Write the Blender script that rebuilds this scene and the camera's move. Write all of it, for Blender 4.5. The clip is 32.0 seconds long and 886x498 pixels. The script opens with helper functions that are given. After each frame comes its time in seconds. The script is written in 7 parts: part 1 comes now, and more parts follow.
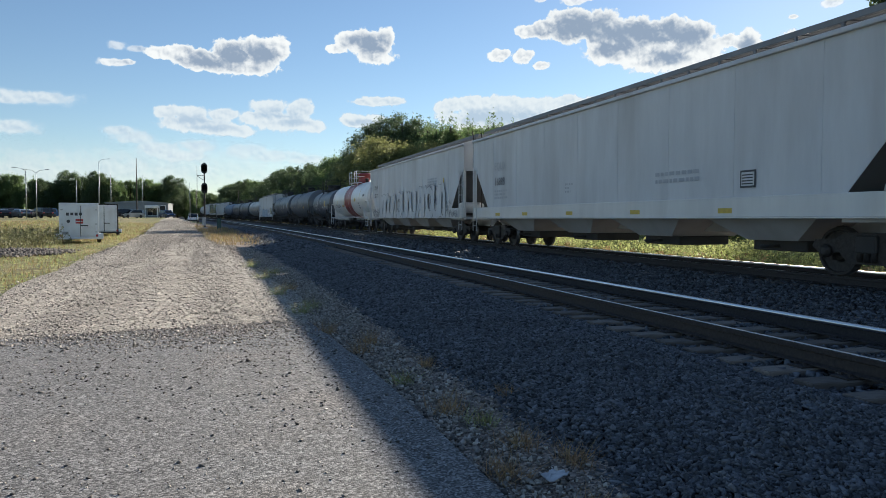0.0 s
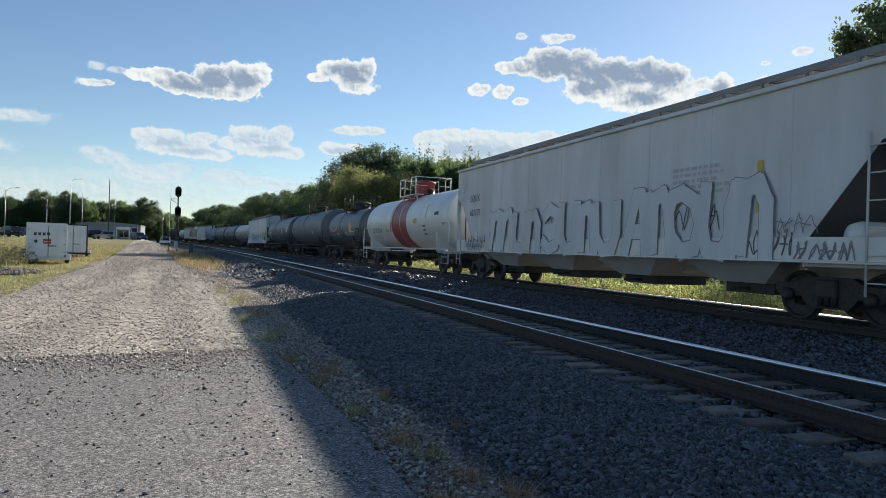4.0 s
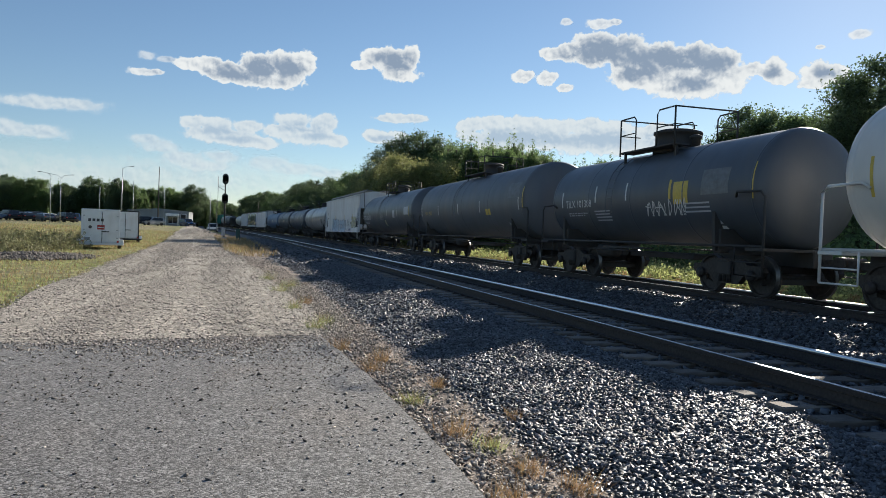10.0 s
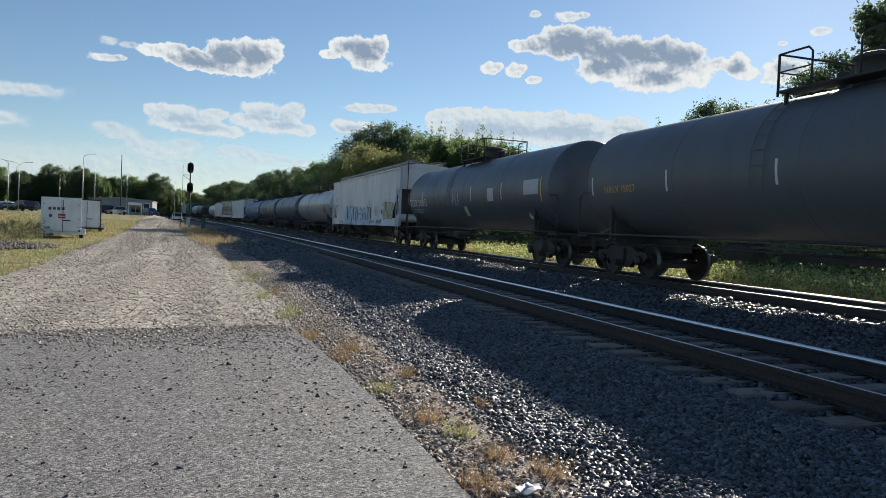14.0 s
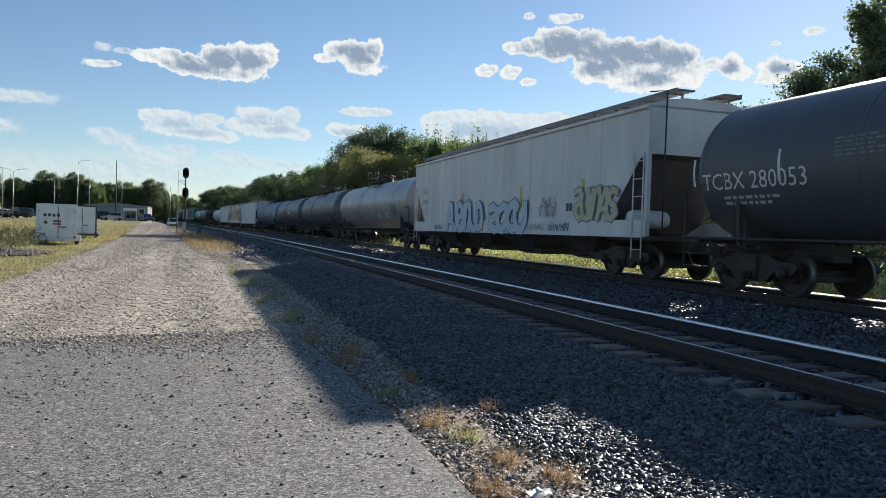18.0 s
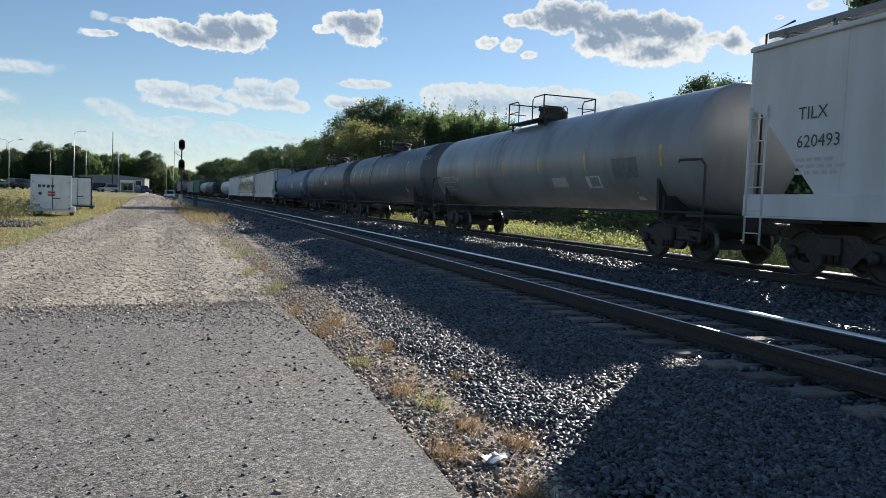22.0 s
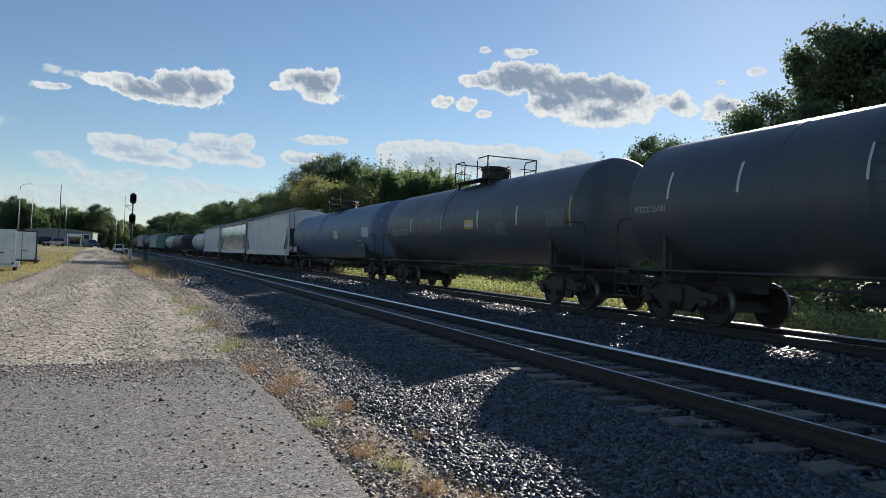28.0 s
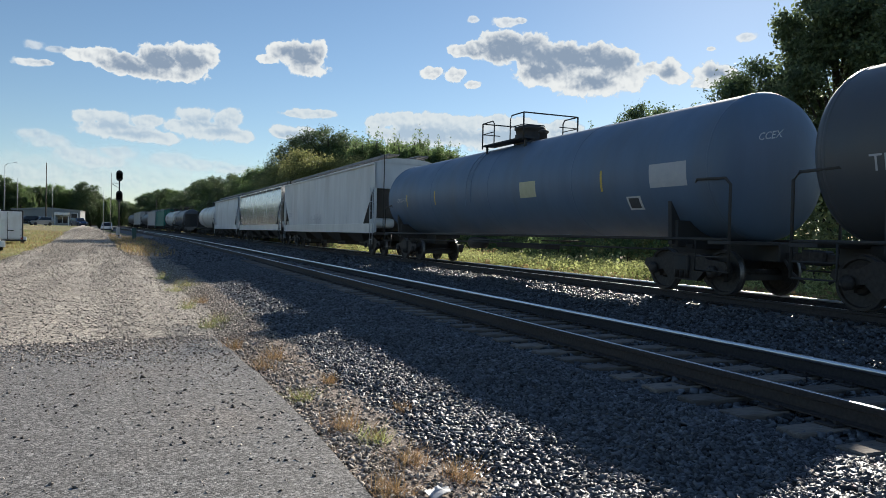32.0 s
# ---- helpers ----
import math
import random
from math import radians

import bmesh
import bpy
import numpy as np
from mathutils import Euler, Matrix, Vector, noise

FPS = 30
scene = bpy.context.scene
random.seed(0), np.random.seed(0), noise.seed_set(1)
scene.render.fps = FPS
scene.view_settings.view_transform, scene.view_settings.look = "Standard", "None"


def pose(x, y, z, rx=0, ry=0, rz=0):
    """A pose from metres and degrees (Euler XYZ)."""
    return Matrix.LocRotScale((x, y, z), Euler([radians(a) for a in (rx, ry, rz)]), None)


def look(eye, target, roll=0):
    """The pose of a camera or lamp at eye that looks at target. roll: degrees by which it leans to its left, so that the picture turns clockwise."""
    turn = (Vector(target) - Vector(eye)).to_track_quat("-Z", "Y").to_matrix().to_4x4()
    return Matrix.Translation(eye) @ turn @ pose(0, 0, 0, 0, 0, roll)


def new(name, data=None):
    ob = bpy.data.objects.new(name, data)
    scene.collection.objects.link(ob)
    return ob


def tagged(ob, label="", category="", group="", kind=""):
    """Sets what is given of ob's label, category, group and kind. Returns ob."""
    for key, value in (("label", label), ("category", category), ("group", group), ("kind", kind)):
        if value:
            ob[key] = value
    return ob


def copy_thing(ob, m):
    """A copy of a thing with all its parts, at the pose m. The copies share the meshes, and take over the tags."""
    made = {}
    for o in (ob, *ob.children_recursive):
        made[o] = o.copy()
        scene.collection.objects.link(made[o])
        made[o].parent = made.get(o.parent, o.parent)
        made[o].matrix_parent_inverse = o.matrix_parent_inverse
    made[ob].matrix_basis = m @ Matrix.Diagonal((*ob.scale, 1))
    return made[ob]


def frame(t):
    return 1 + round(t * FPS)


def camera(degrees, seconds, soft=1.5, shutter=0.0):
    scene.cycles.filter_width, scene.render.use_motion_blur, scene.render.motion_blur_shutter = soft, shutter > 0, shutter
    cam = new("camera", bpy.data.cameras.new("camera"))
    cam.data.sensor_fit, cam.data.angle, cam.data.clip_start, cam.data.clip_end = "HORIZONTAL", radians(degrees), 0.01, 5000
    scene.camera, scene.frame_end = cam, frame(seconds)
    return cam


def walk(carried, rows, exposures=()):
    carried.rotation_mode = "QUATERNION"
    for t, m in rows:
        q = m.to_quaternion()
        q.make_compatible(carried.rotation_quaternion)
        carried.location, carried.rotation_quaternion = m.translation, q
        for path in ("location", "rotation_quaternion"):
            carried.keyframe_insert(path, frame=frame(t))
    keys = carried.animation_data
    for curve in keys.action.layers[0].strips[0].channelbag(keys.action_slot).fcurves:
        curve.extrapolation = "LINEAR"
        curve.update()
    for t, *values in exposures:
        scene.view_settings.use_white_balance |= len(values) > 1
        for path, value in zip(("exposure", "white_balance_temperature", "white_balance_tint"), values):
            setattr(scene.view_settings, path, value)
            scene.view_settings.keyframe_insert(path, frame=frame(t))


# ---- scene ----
# ---- camera and its path: t x y z yaw pitch roll ----
cam = camera(62.85, 32.0, soft=0.8)
PATH = """0 -0.135 0.082 1.573 -16.79 -2.38 0.07
0.5 -0.146 0.056 1.586 -16.49 -2.21 0.19
1 -0.140 0.060 1.606 -16.11 -1.68 0.81
1.5 -0.128 0.045 1.608 -15.99 -0.97 1.44
2 -0.085 0.029 1.615 -16.46 -0.38 1.90
2.5 -0.041 0.025 1.605 -17.26 -0.15 1.87
3 -0.020 -0.035 1.603 -17.89 -0.06 1.83
3.5 -0.010 -0.085 1.610 -18.48 0.04 1.88
5.5 -0.164 -0.011 1.603 -19.10 0.33 1.44
6 -0.213 0.015 1.602 -19.36 0.47 1.06
6.5 -0.221 0.023 1.613 -19.71 0.64 0.85
7 -0.206 0.019 1.630 -19.74 0.85 1.00
7.5 -0.191 0.037 1.617 -19.25 0.78 1.17
8 -0.168 0.044 1.606 -18.26 0.26 1.36
8.5 -0.139 0.048 1.612 -17.04 -0.41 1.44
9 -0.114 0.067 1.606 -16.04 -0.85 1.70
9.5 -0.121 0.067 1.601 -15.51 -1.01 1.86
10 -0.122 0.060 1.608 -15.45 -0.99 2.11
10.5 -0.123 0.072 1.594 -15.77 -1.01 2.41
11 -0.127 0.077 1.595 -16.16 -1.10 2.61
11.5 -0.128 0.052 1.596 -16.44 -1.17 2.85
12 -0.141 0.040 1.594 -16.59 -1.28 3.12
12.5 -0.136 0.057 1.592 -16.76 -1.37 3.22
13 -0.142 0.021 1.604 -17.06 -1.38 3.15
13.5 -0.143 0.021 1.600 -17.57 -1.44 2.89
14 -0.164 0.014 1.597 -18.01 -1.60 2.41
14.5 -0.218 0.001 1.591 -18.28 -1.87 2.12
16.5 -0.239 0.029 1.590 -19.28 -1.49 2.49
17 -0.246 0.030 1.592 -19.12 -1.19 2.34
17.5 -0.227 0.076 1.605 -18.87 -1.17 1.92
18 -0.207 0.094 1.591 -18.31 -1.38 1.82
18.5 -0.192 0.063 1.592 -17.83 -1.71 1.87
19 -0.163 0.033 1.597 -17.68 -1.90 2.16
19.5 -0.131 0.032 1.592 -18.00 -1.96 2.14
20 -0.125 0.018 1.593 -18.65 -2.05 1.96
20.5 -0.112 -0.016 1.603 -19.12 -2.35 1.76
21 -0.063 -0.025 1.590 -19.12 -2.80 1.58
21.5 -0.028 -0.057 1.567 -18.71 -3.19 1.77
22 -0.007 -0.077 1.587 -18.50 -3.43 2.20
22.5 -0.007 -0.089 1.589 -18.83 -3.29 2.51
23 -0.038 -0.037 1.568 -19.47 -2.75 2.61
23.5 -0.006 -0.086 1.583 -20.12 -2.06 2.68
24 0.001 -0.096 1.581 -20.50 -1.34 2.56
24.5 -0.004 -0.098 1.580 -20.78 -0.77 2.64
25 -0.008 -0.115 1.583 -20.99 -0.36 2.68
25.5 -0.012 -0.118 1.589 -21.37 0.00 2.66
27.5 -0.012 -0.093 1.592 -21.96 0.98 2.28
28 -0.066 -0.059 1.606 -21.85 1.07 2.35
28.5 -0.159 -0.047 1.605 -21.74 0.77 2.25
29 -0.159 -0.050 1.620 -21.75 0.14 1.87
29.5 -0.109 -0.060 1.620 -21.95 -1.69 0.98
30 -0.099 -0.048 1.617 -21.27 -3.59 0.61
30.5 -0.056 -0.027 1.618 -20.69 -2.48 1.59
31 0.003 -0.018 1.610 -21.14 -1.32 1.91
31.5 0.035 -0.041 1.602 -21.90 -1.07 1.54
32 0.063 -0.044 1.598 -22.61 -1.10 1.32"""


def eye(x, y, z, yaw, pitch, roll):
    return pose(x, y, z, 90 + pitch, 0, yaw) @ pose(0, 0, 0, 0, 0, roll)


walk(cam, [(v[0], eye(*v[1:])) for v in ([float(w) for w in line.split()] for line in PATH.split("\n"))],
     exposures=((0, 0.92, 5900, 9), (9, 0.76, 5900, 9), (14, 0.74, 5900, 9), (19, 0.86, 5900, 9), (24, 0.78, 5900, 9), (28, 0.68, 5900, 9), (29, 0.62, 5900, 9), (30, 0.8, 5900, 9), (31, 0.74, 5900, 9), (32, 0.74, 5900, 9)))

# ---- light ----
SUN_AZ, SUN_EL = 46.0, 21.1     # degrees right of the track's direction, and up
world = bpy.data.worlds.new("world")
scene.world = world
world.use_nodes = True
wn = world.node_tree.nodes
sky = wn.new("ShaderNodeTexSky")
sky.sky_type, sky.sun_disc = "NISHITA", False
sky.sun_elevation, sky.sun_rotation = radians(SUN_EL), radians(SUN_AZ)
sky.altitude, sky.air_density, sky.dust_density, sky.ozone_density = 200, 1.0, 0.1, 1.7
wn["Background"].inputs["Strength"].default_value = 0.058
world.node_tree.links.new(sky.outputs[0], wn["Background"].inputs[0])
sun = new("sun", bpy.data.lights.new("sun", "SUN"))
sun.data.energy, sun.data.angle, sun.data.color = 5.0, radians(0.55), (1.0, 0.87, 0.69)
_az, _el = radians(SUN_AZ), radians(SUN_EL)
SUN_DIR = Vector((math.sin(_az) * math.cos(_el), math.cos(_az) * math.cos(_el), math.sin(_el)))
sun.matrix_world = look(SUN_DIR * 60, (0, 0, 0))

# ---- plan ----
TRACK_A, RAIL_A = 5.76, 0.42        # empty track: centre line and rail top
TRACK_B, RAIL_B = 11.68, 0.51       # the train's track
GAUGE = 1.505
BEND = 2.3e-4


def bend(y):
    """How far the line swings to the left at y."""
    if y < 5:
        return 0.0
    if y < 260:
        return -BEND * (y - 5) ** 2
    return -BEND * 255 ** 2 - 2 * BEND * 255 * (y - 260)


def heading(y):
    """Degrees by which the line points left of +y."""
    return math.degrees(math.atan(2 * BEND * (min(max(y, 5), 260) - 5)))


KNOTS = list(range(0, 33, 2))
GONE = [0, 11.19, 22.32, 33.51, 44.68, 55.81, 67.12, 78.65, 90.35, 102.21, 114.10, 126.03, 138.11, 150.12, 162.05, 173.95, 185.77]


def run(t):
    """Metres that the train has come by at t."""
    return float(np.interp(t, KNOTS, GONE))


def rise(y):
    """The line climbs slightly ahead."""
    y = max(y, 0.0)
    return 2e-5 * y * y if y < 300 else 1.8 + 0.012 * (y - 300)


def sstep(a, b, v):
    v = min(max((v - a) / (b - a), 0.0), 1.0)
    return v * v * (3 - 2 * v)


def land(x, y):
    """Height of the land at a place."""
    off = x - bend(y)
    z = rise(y)
    z += 1.15 * sstep(60, 150, y) * sstep(1.5, -5.0, off)          # the road and lot climb ahead
    z += 0.32 * sstep(-9, -22, off) * sstep(25, 60, y)
    z -= 0.12 * sstep(-14, -22, off) * sstep(85, 140, y)
    z += -0.35 * sstep(14.2, 16.5, off) + 0.25 * sstep(17, 26, off)    # ditch behind the line
    z += 0.05 * noise.noise((x * 0.11, y * 0.11, 0.0)) * sstep(1.0, -6.0, off) * sstep(8, 30, y)
    return z


# ---- geometry helpers ----
class Geo:
    """Vertices and faces of one mesh, gathered piece by piece."""

    def __init__(self):
        self.v, self.f, self.mi, self.sm = [], [], [], []

    def add(self, verts, faces, mi=0, smooth=False):
        k = len(self.v)
        self.v += [tuple(p) for p in verts]
        self.f += [tuple(i + k for i in f) for f in faces]
        self.mi += [mi] * len(faces)
        self.sm += [smooth] * len(faces)
        return self

    def box(self, x0, x1, y0, y1, z0, z1, c=0.0, mi=0, m=None):
        xs, ys, zs = sorted((x0, x1)), sorted((y0, y1)), sorted((z0, z1))
        if c <= 0:
            v = [(x, y, z) for x in xs for y in ys for z in zs]
            f = [(0, 1, 3, 2), (4, 6, 7, 5), (0, 4, 5, 1), (2, 3, 7, 6), (0, 2, 6, 4), (1, 5, 7, 3)]
        else:
            bm = bmesh.new()
            for i in (0, 1):
                for j in (0, 1):
                    for k in (0, 1):
                        p = Vector((xs[i], ys[j], zs[k]))
                        s = Vector((1 - 2 * i, 1 - 2 * j, 1 - 2 * k)) * c
                        bm.verts.new(p + Vector((0, s.y, s.z)))
                        bm.verts.new(p + Vector((s.x, 0, s.z)))
                        bm.verts.new(p + Vector((s.x, s.y, 0)))
            bmesh.ops.convex_hull(bm, input=bm.verts[:])
            bmesh.ops.dissolve_limit(bm, angle_limit=0.02, verts=bm.verts[:], edges=bm.edges[:])
            bm.verts.index_update()
            v = [p.co.copy() for p in bm.verts]
            f = [tuple(q.index for q in face.verts) for face in bm.faces]
            bm.free()
        if m:
            v = [m @ Vector(p) for p in v]
        return self.add(v, f, mi)

    def loft(self, rings, closed=True, caps=True, mi=0, smooth=False):
        n, v, f = len(rings[0]), [p for r in rings for p in r], []
        for i in range(len(rings) - 1):
            for j in range(n if closed else n - 1):
                a, b = i * n + j, i * n + (j + 1) % n
                f.append((a, b, b + n, a + n))
        self.add(v, f, mi, smooth)
        if caps and closed:
            self.add(rings[0], [tuple(range(n))[::-1]], mi)
            self.add(rings[-1], [tuple(range(n))], mi)
        return self

    def tube(self, pts, r, n=6, mi=0, caps=True):
        pts, rings = [Vector(p) for p in pts], []
        for i, p in enumerate(pts):
            d = (pts[min(i + 1, len(pts) - 1)] - pts[max(i - 1, 0)]).normalized()
            a = d.orthogonal() if abs(d.z) < 0.9 else Vector((1, 0, 0))
            if abs(d.z) < 0.9:
                a = d.cross(Vector((0, 0, 1)))
            a = a.normalized()
            b = d.cross(a).normalized()
            rr = r[i] if isinstance(r, (list, tuple)) else r
            rings.append([p + (a * math.cos(w) + b * math.sin(w)) * rr for w in (2 * math.pi * k / n for k in range(n))])
        return self.loft(rings, True, caps, mi, n > 5)

    def lathe(self, prof, c, n=32, axis="y", mi=0, smooth=True, caps=True):
        """prof: rows of radius and way along the axis, round the point c."""
        rings = []
        for r, s in prof:
            ring = []
            for k in range(n):
                w = 2 * math.pi * k / n
                p, q = r * math.cos(w), r * math.sin(w)
                ring.append({"y": (c[0] + p, c[1] + s, c[2] + q), "x": (c[0] + s, c[1] + q, c[2] + p), "z": (c[0] + p, c[1] + q, c[2] + s)}[axis])
            rings.append(ring)
        return self.loft(rings, True, caps, mi, smooth)

    def mesh(self, name, mats):
        me = bpy.data.meshes.new(name)
        me.from_pydata(self.v, [], self.f)
        for m in mats if isinstance(mats, (list, tuple)) else [mats]:
            me.materials.append(m)
        me.polygons.foreach_set("material_index", self.mi)
        me.polygons.foreach_set("use_smooth", self.sm)
        bm = bmesh.new()
        bm.from_mesh(me)
        bmesh.ops.remove_doubles(bm, verts=bm.verts[:], dist=1e-5)
        bmesh.ops.recalc_face_normals(bm, faces=bm.faces[:])
        bm.to_mesh(me)
        bm.free()
        return me


def part(name, geo, mats, parent, label="", m=None):
    me = geo.mesh(name, mats) if isinstance(geo, Geo) else geo
    ob = new(name, me)
    if parent:
        ob.parent = parent
    if m is not None:
        ob.matrix_basis = m
    if label:
        ob["label"] = label
    return ob


def thing(name, label, category, m=None, group="", kind=""):
    ob = new(name)
    ob.empty_display_size = 0.3
    if m is not None:
        ob.matrix_basis = m
    return tagged(ob, label, category, group, kind)


def quick_mesh(name, verts, n_face, mats, mat_index=None, smooth=False):
    """A mesh of many faces with n_face corners each, listed one face after another without shared corners."""
    me = bpy.data.meshes.new(name)
    verts = np.asarray(verts, np.float32).reshape(-1, 3)
    nv = len(verts)
    nf = nv // n_face
    me.vertices.add(nv)
    me.vertices.foreach_set("co", verts.ravel())
    me.loops.add(nv)
    me.loops.foreach_set("vertex_index", np.arange(nv, dtype=np.int32))
    me.polygons.add(nf)
    me.polygons.foreach_set("loop_start", np.arange(0, nv, n_face, dtype=np.int32))
    if mat_index is not None:
        me.polygons.foreach_set("material_index", np.asarray(mat_index, np.int32))
    for m in mats if isinstance(mats, (list, tuple)) else [mats]:
        me.materials.append(m)
    me.update(calc_edges=True)
    return me


CUBE = np.array([(x, y, z) for x in (-1, 1) for y in (-1, 1) for z in (-1, 1)], float)
CUBE_F = np.array([(0, 1, 3, 2), (4, 6, 7, 5), (0, 4, 5, 1), (2, 3, 7, 6), (0, 2, 6, 4), (1, 5, 7, 3)])


def stones_mesh(name, places, sizes, mat, seed, flat=0.6):
    """Broken stones: six-sided lumps with shifted corners, turned at random."""
    rng = np.random.default_rng(seed)
    n = len(places)
    v = CUBE[None] * rng.uniform(0.55, 1.0, (n, 8, 1)) + rng.normal(0, 0.16, (n, 8, 3))
    v *= rng.uniform(0.65, 1.35, (n, 1, 3)) * np.array([1, 1, flat])
    a, b, c = rng.uniform(0, 6.283, n), rng.normal(0, 0.45, n), rng.normal(0, 0.45, n)
    ca, sa, cb, sb, cc, sc = np.cos(a), np.sin(a), np.cos(b), np.sin(b), np.cos(c), np.sin(c)
    x, y, z = v[..., 0], v[..., 1], v[..., 2]
    y, z = y * cb[:, None] - z * sb[:, None], y * sb[:, None] + z * cb[:, None]
    x, z = x * cc[:, None] + z * sc[:, None], -x * sc[:, None] + z * cc[:, None]
    x, y = x * ca[:, None] - y * sa[:, None], x * sa[:, None] + y * ca[:, None]
    v = np.stack([x, y, z], -1) * (np.asarray(sizes)[:, None, None] * 0.5) + np.asarray(places)[:, None, :]
    me = bpy.data.meshes.new(name)
    me.vertices.add(n * 8)
    me.vertices.foreach_set("co", v.astype(np.float32).ravel())
    loops = (CUBE_F[None] + 8 * np.arange(n)[:, None, None]).astype(np.int32).ravel()
    me.loops.add(len(loops))
    me.loops.foreach_set("vertex_index", loops)
    me.polygons.add(n * 6)
    me.polygons.foreach_set("loop_start", np.arange(0, n * 24, 4, dtype=np.int32))
    me.materials.append(mat)
    me.update(calc_edges=True)
    return me


# ---- materials ----
def mat(name, c1, c2=None, scale=3.0, rough=0.6, metal=0.0, bump=0.0, bscale=40.0, stretch=(1, 1, 1), dirt=None, dscale=0.8, damount=0.5,
        island=0.0, rand=0.0, spec=0.5, translucent=0.0, rvar=0.1, coat=0.0, grit=None, lanes=None):
    """A surface: two tones at one scale, dirt at a larger one, fine relief, and a shift of tone from piece to piece."""
    m = bpy.data.materials.new(name)
    m.use_nodes = True
    nt = m.node_tree
    nd, lk = nt.nodes, nt.links
    p = nd["Principled BSDF"]
    c2 = c2 or tuple(v * 0.75 for v in c1)
    tc = nd.new("ShaderNodeTexCoord")
    mp = nd.new("ShaderNodeMapping")
    mp.inputs["Scale"].default_value = stretch
    lk.new(tc.outputs["Object"], mp.inputs["Vector"])
    n1 = nd.new("ShaderNodeTexNoise")
    n1.inputs["Scale"].default_value, n1.inputs["Detail"].default_value, n1.inputs["Roughness"].default_value = scale, 6, 0.62
    lk.new(mp.outputs[0], n1.inputs["Vector"])
    ramp = nd.new("ShaderNodeMapRange")
    ramp.inputs["From Min"].default_value, ramp.inputs["From Max"].default_value = 0.32, 0.68
    lk.new(n1.outputs[0], ramp.inputs["Value"])
    mix = nd.new("ShaderNodeMix")
    mix.data_type = "RGBA"
    mix.inputs["A"].default_value, mix.inputs["B"].default_value = (*c1, 1), (*c2, 1)
    lk.new(ramp.outputs[0], mix.inputs["Factor"])
    col = mix.outputs["Result"]
    if dirt:
        n2 = nd.new("ShaderNodeTexNoise")
        n2.inputs["Scale"].default_value, n2.inputs["Detail"].default_value = dscale, 5
        lk.new(mp.outputs[0], n2.inputs["Vector"])
        r2 = nd.new("ShaderNodeMapRange")
        r2.inputs["From Min"].default_value, r2.inputs["From Max"].default_value, r2.inputs["To Max"].default_value = 0.45, 0.72, damount
        lk.new(n2.outputs[0], r2.inputs["Value"])
        mx = nd.new("ShaderNodeMix")
        mx.data_type = "RGBA"
        mx.inputs["B"].default_value = (*dirt, 1)
        lk.new(col, mx.inputs["A"])
        lk.new(r2.outputs[0], mx.inputs["Factor"])
        col = mx.outputs["Result"]
    if lanes:                                                          # long worn stripes of another tone
        mp2 = nd.new("ShaderNodeMapping")
        mp2.inputs["Scale"].default_value = (1.1, 0.05, 1)
        lk.new(tc.outputs["Object"], mp2.inputs["Vector"])
        n4 = nd.new("ShaderNodeTexNoise")
        n4.inputs["Scale"].default_value, n4.inputs["Detail"].default_value = 1.0, 3
        lk.new(mp2.outputs[0], n4.inputs["Vector"])
        r4 = nd.new("ShaderNodeMapRange")
        r4.inputs["From Min"].default_value, r4.inputs["From Max"].default_value = 0.42, 0.62
        lk.new(n4.outputs[0], r4.inputs["Value"])
        mx4 = nd.new("ShaderNodeMix")
        mx4.data_type = "RGBA"
        mx4.inputs["B"].default_value = (*lanes, 1)
        lk.new(col, mx4.inputs["A"])
        lk.new(r4.outputs[0], mx4.inputs["Factor"])
        col = mx4.outputs["Result"]
    gritty = []
    for gs, ga in grit or ():                                          # grains of aggregate, each of its own tone
        vo = nd.new("ShaderNodeTexVoronoi")
        vo.inputs["Scale"].default_value = gs
        lk.new(tc.outputs["Object"], vo.inputs["Vector"])
        sp = nd.new("ShaderNodeSeparateColor")
        lk.new(vo.outputs["Color"], sp.inputs[0])
        pw = nd.new("ShaderNodeMath")
        pw.operation = "POWER"
        pw.inputs[1].default_value = 1.6
        lk.new(sp.outputs[0], pw.inputs[0])
        mg = nd.new("ShaderNodeMapRange")
        mg.inputs["To Min"].default_value, mg.inputs["To Max"].default_value = 1 - ga, 1 + ga * 1.6
        lk.new(pw.outputs[0], mg.inputs["Value"])
        hg = nd.new("ShaderNodeHueSaturation")
        lk.new(mg.outputs[0], hg.inputs["Value"])
        lk.new(col, hg.inputs["Color"])
        col = hg.outputs[0]
        gritty.append(vo.outputs["Distance"])
    for amount, node, socket in ((island, "ShaderNodeNewGeometry", "Random Per Island"), (rand, "ShaderNodeObjectInfo", "Random")):
        if amount:
            g = nd.new(node)
            hs = nd.new("ShaderNodeHueSaturation")
            mr = nd.new("ShaderNodeMapRange")
            mr.inputs["To Min"].default_value, mr.inputs["To Max"].default_value = 1 - amount, 1 + amount
            lk.new(g.outputs[socket], mr.inputs["Value"])
            lk.new(mr.outputs[0], hs.inputs["Value"])
            lk.new(col, hs.inputs["Color"])
            col = hs.outputs[0]
    lk.new(col, p.inputs["Base Color"])
    rr = nd.new("ShaderNodeMapRange")
    rr.inputs["To Min"].default_value, rr.inputs["To Max"].default_value = max(rough - rvar, 0.03), min(rough + rvar, 1)
    lk.new(n1.outputs[0], rr.inputs["Value"])
    lk.new(rr.outputs[0], p.inputs["Roughness"])
    p.inputs["Metallic"].default_value = metal
    p.inputs["Specular IOR Level"].default_value = spec
    p.inputs["Coat Weight"].default_value = coat
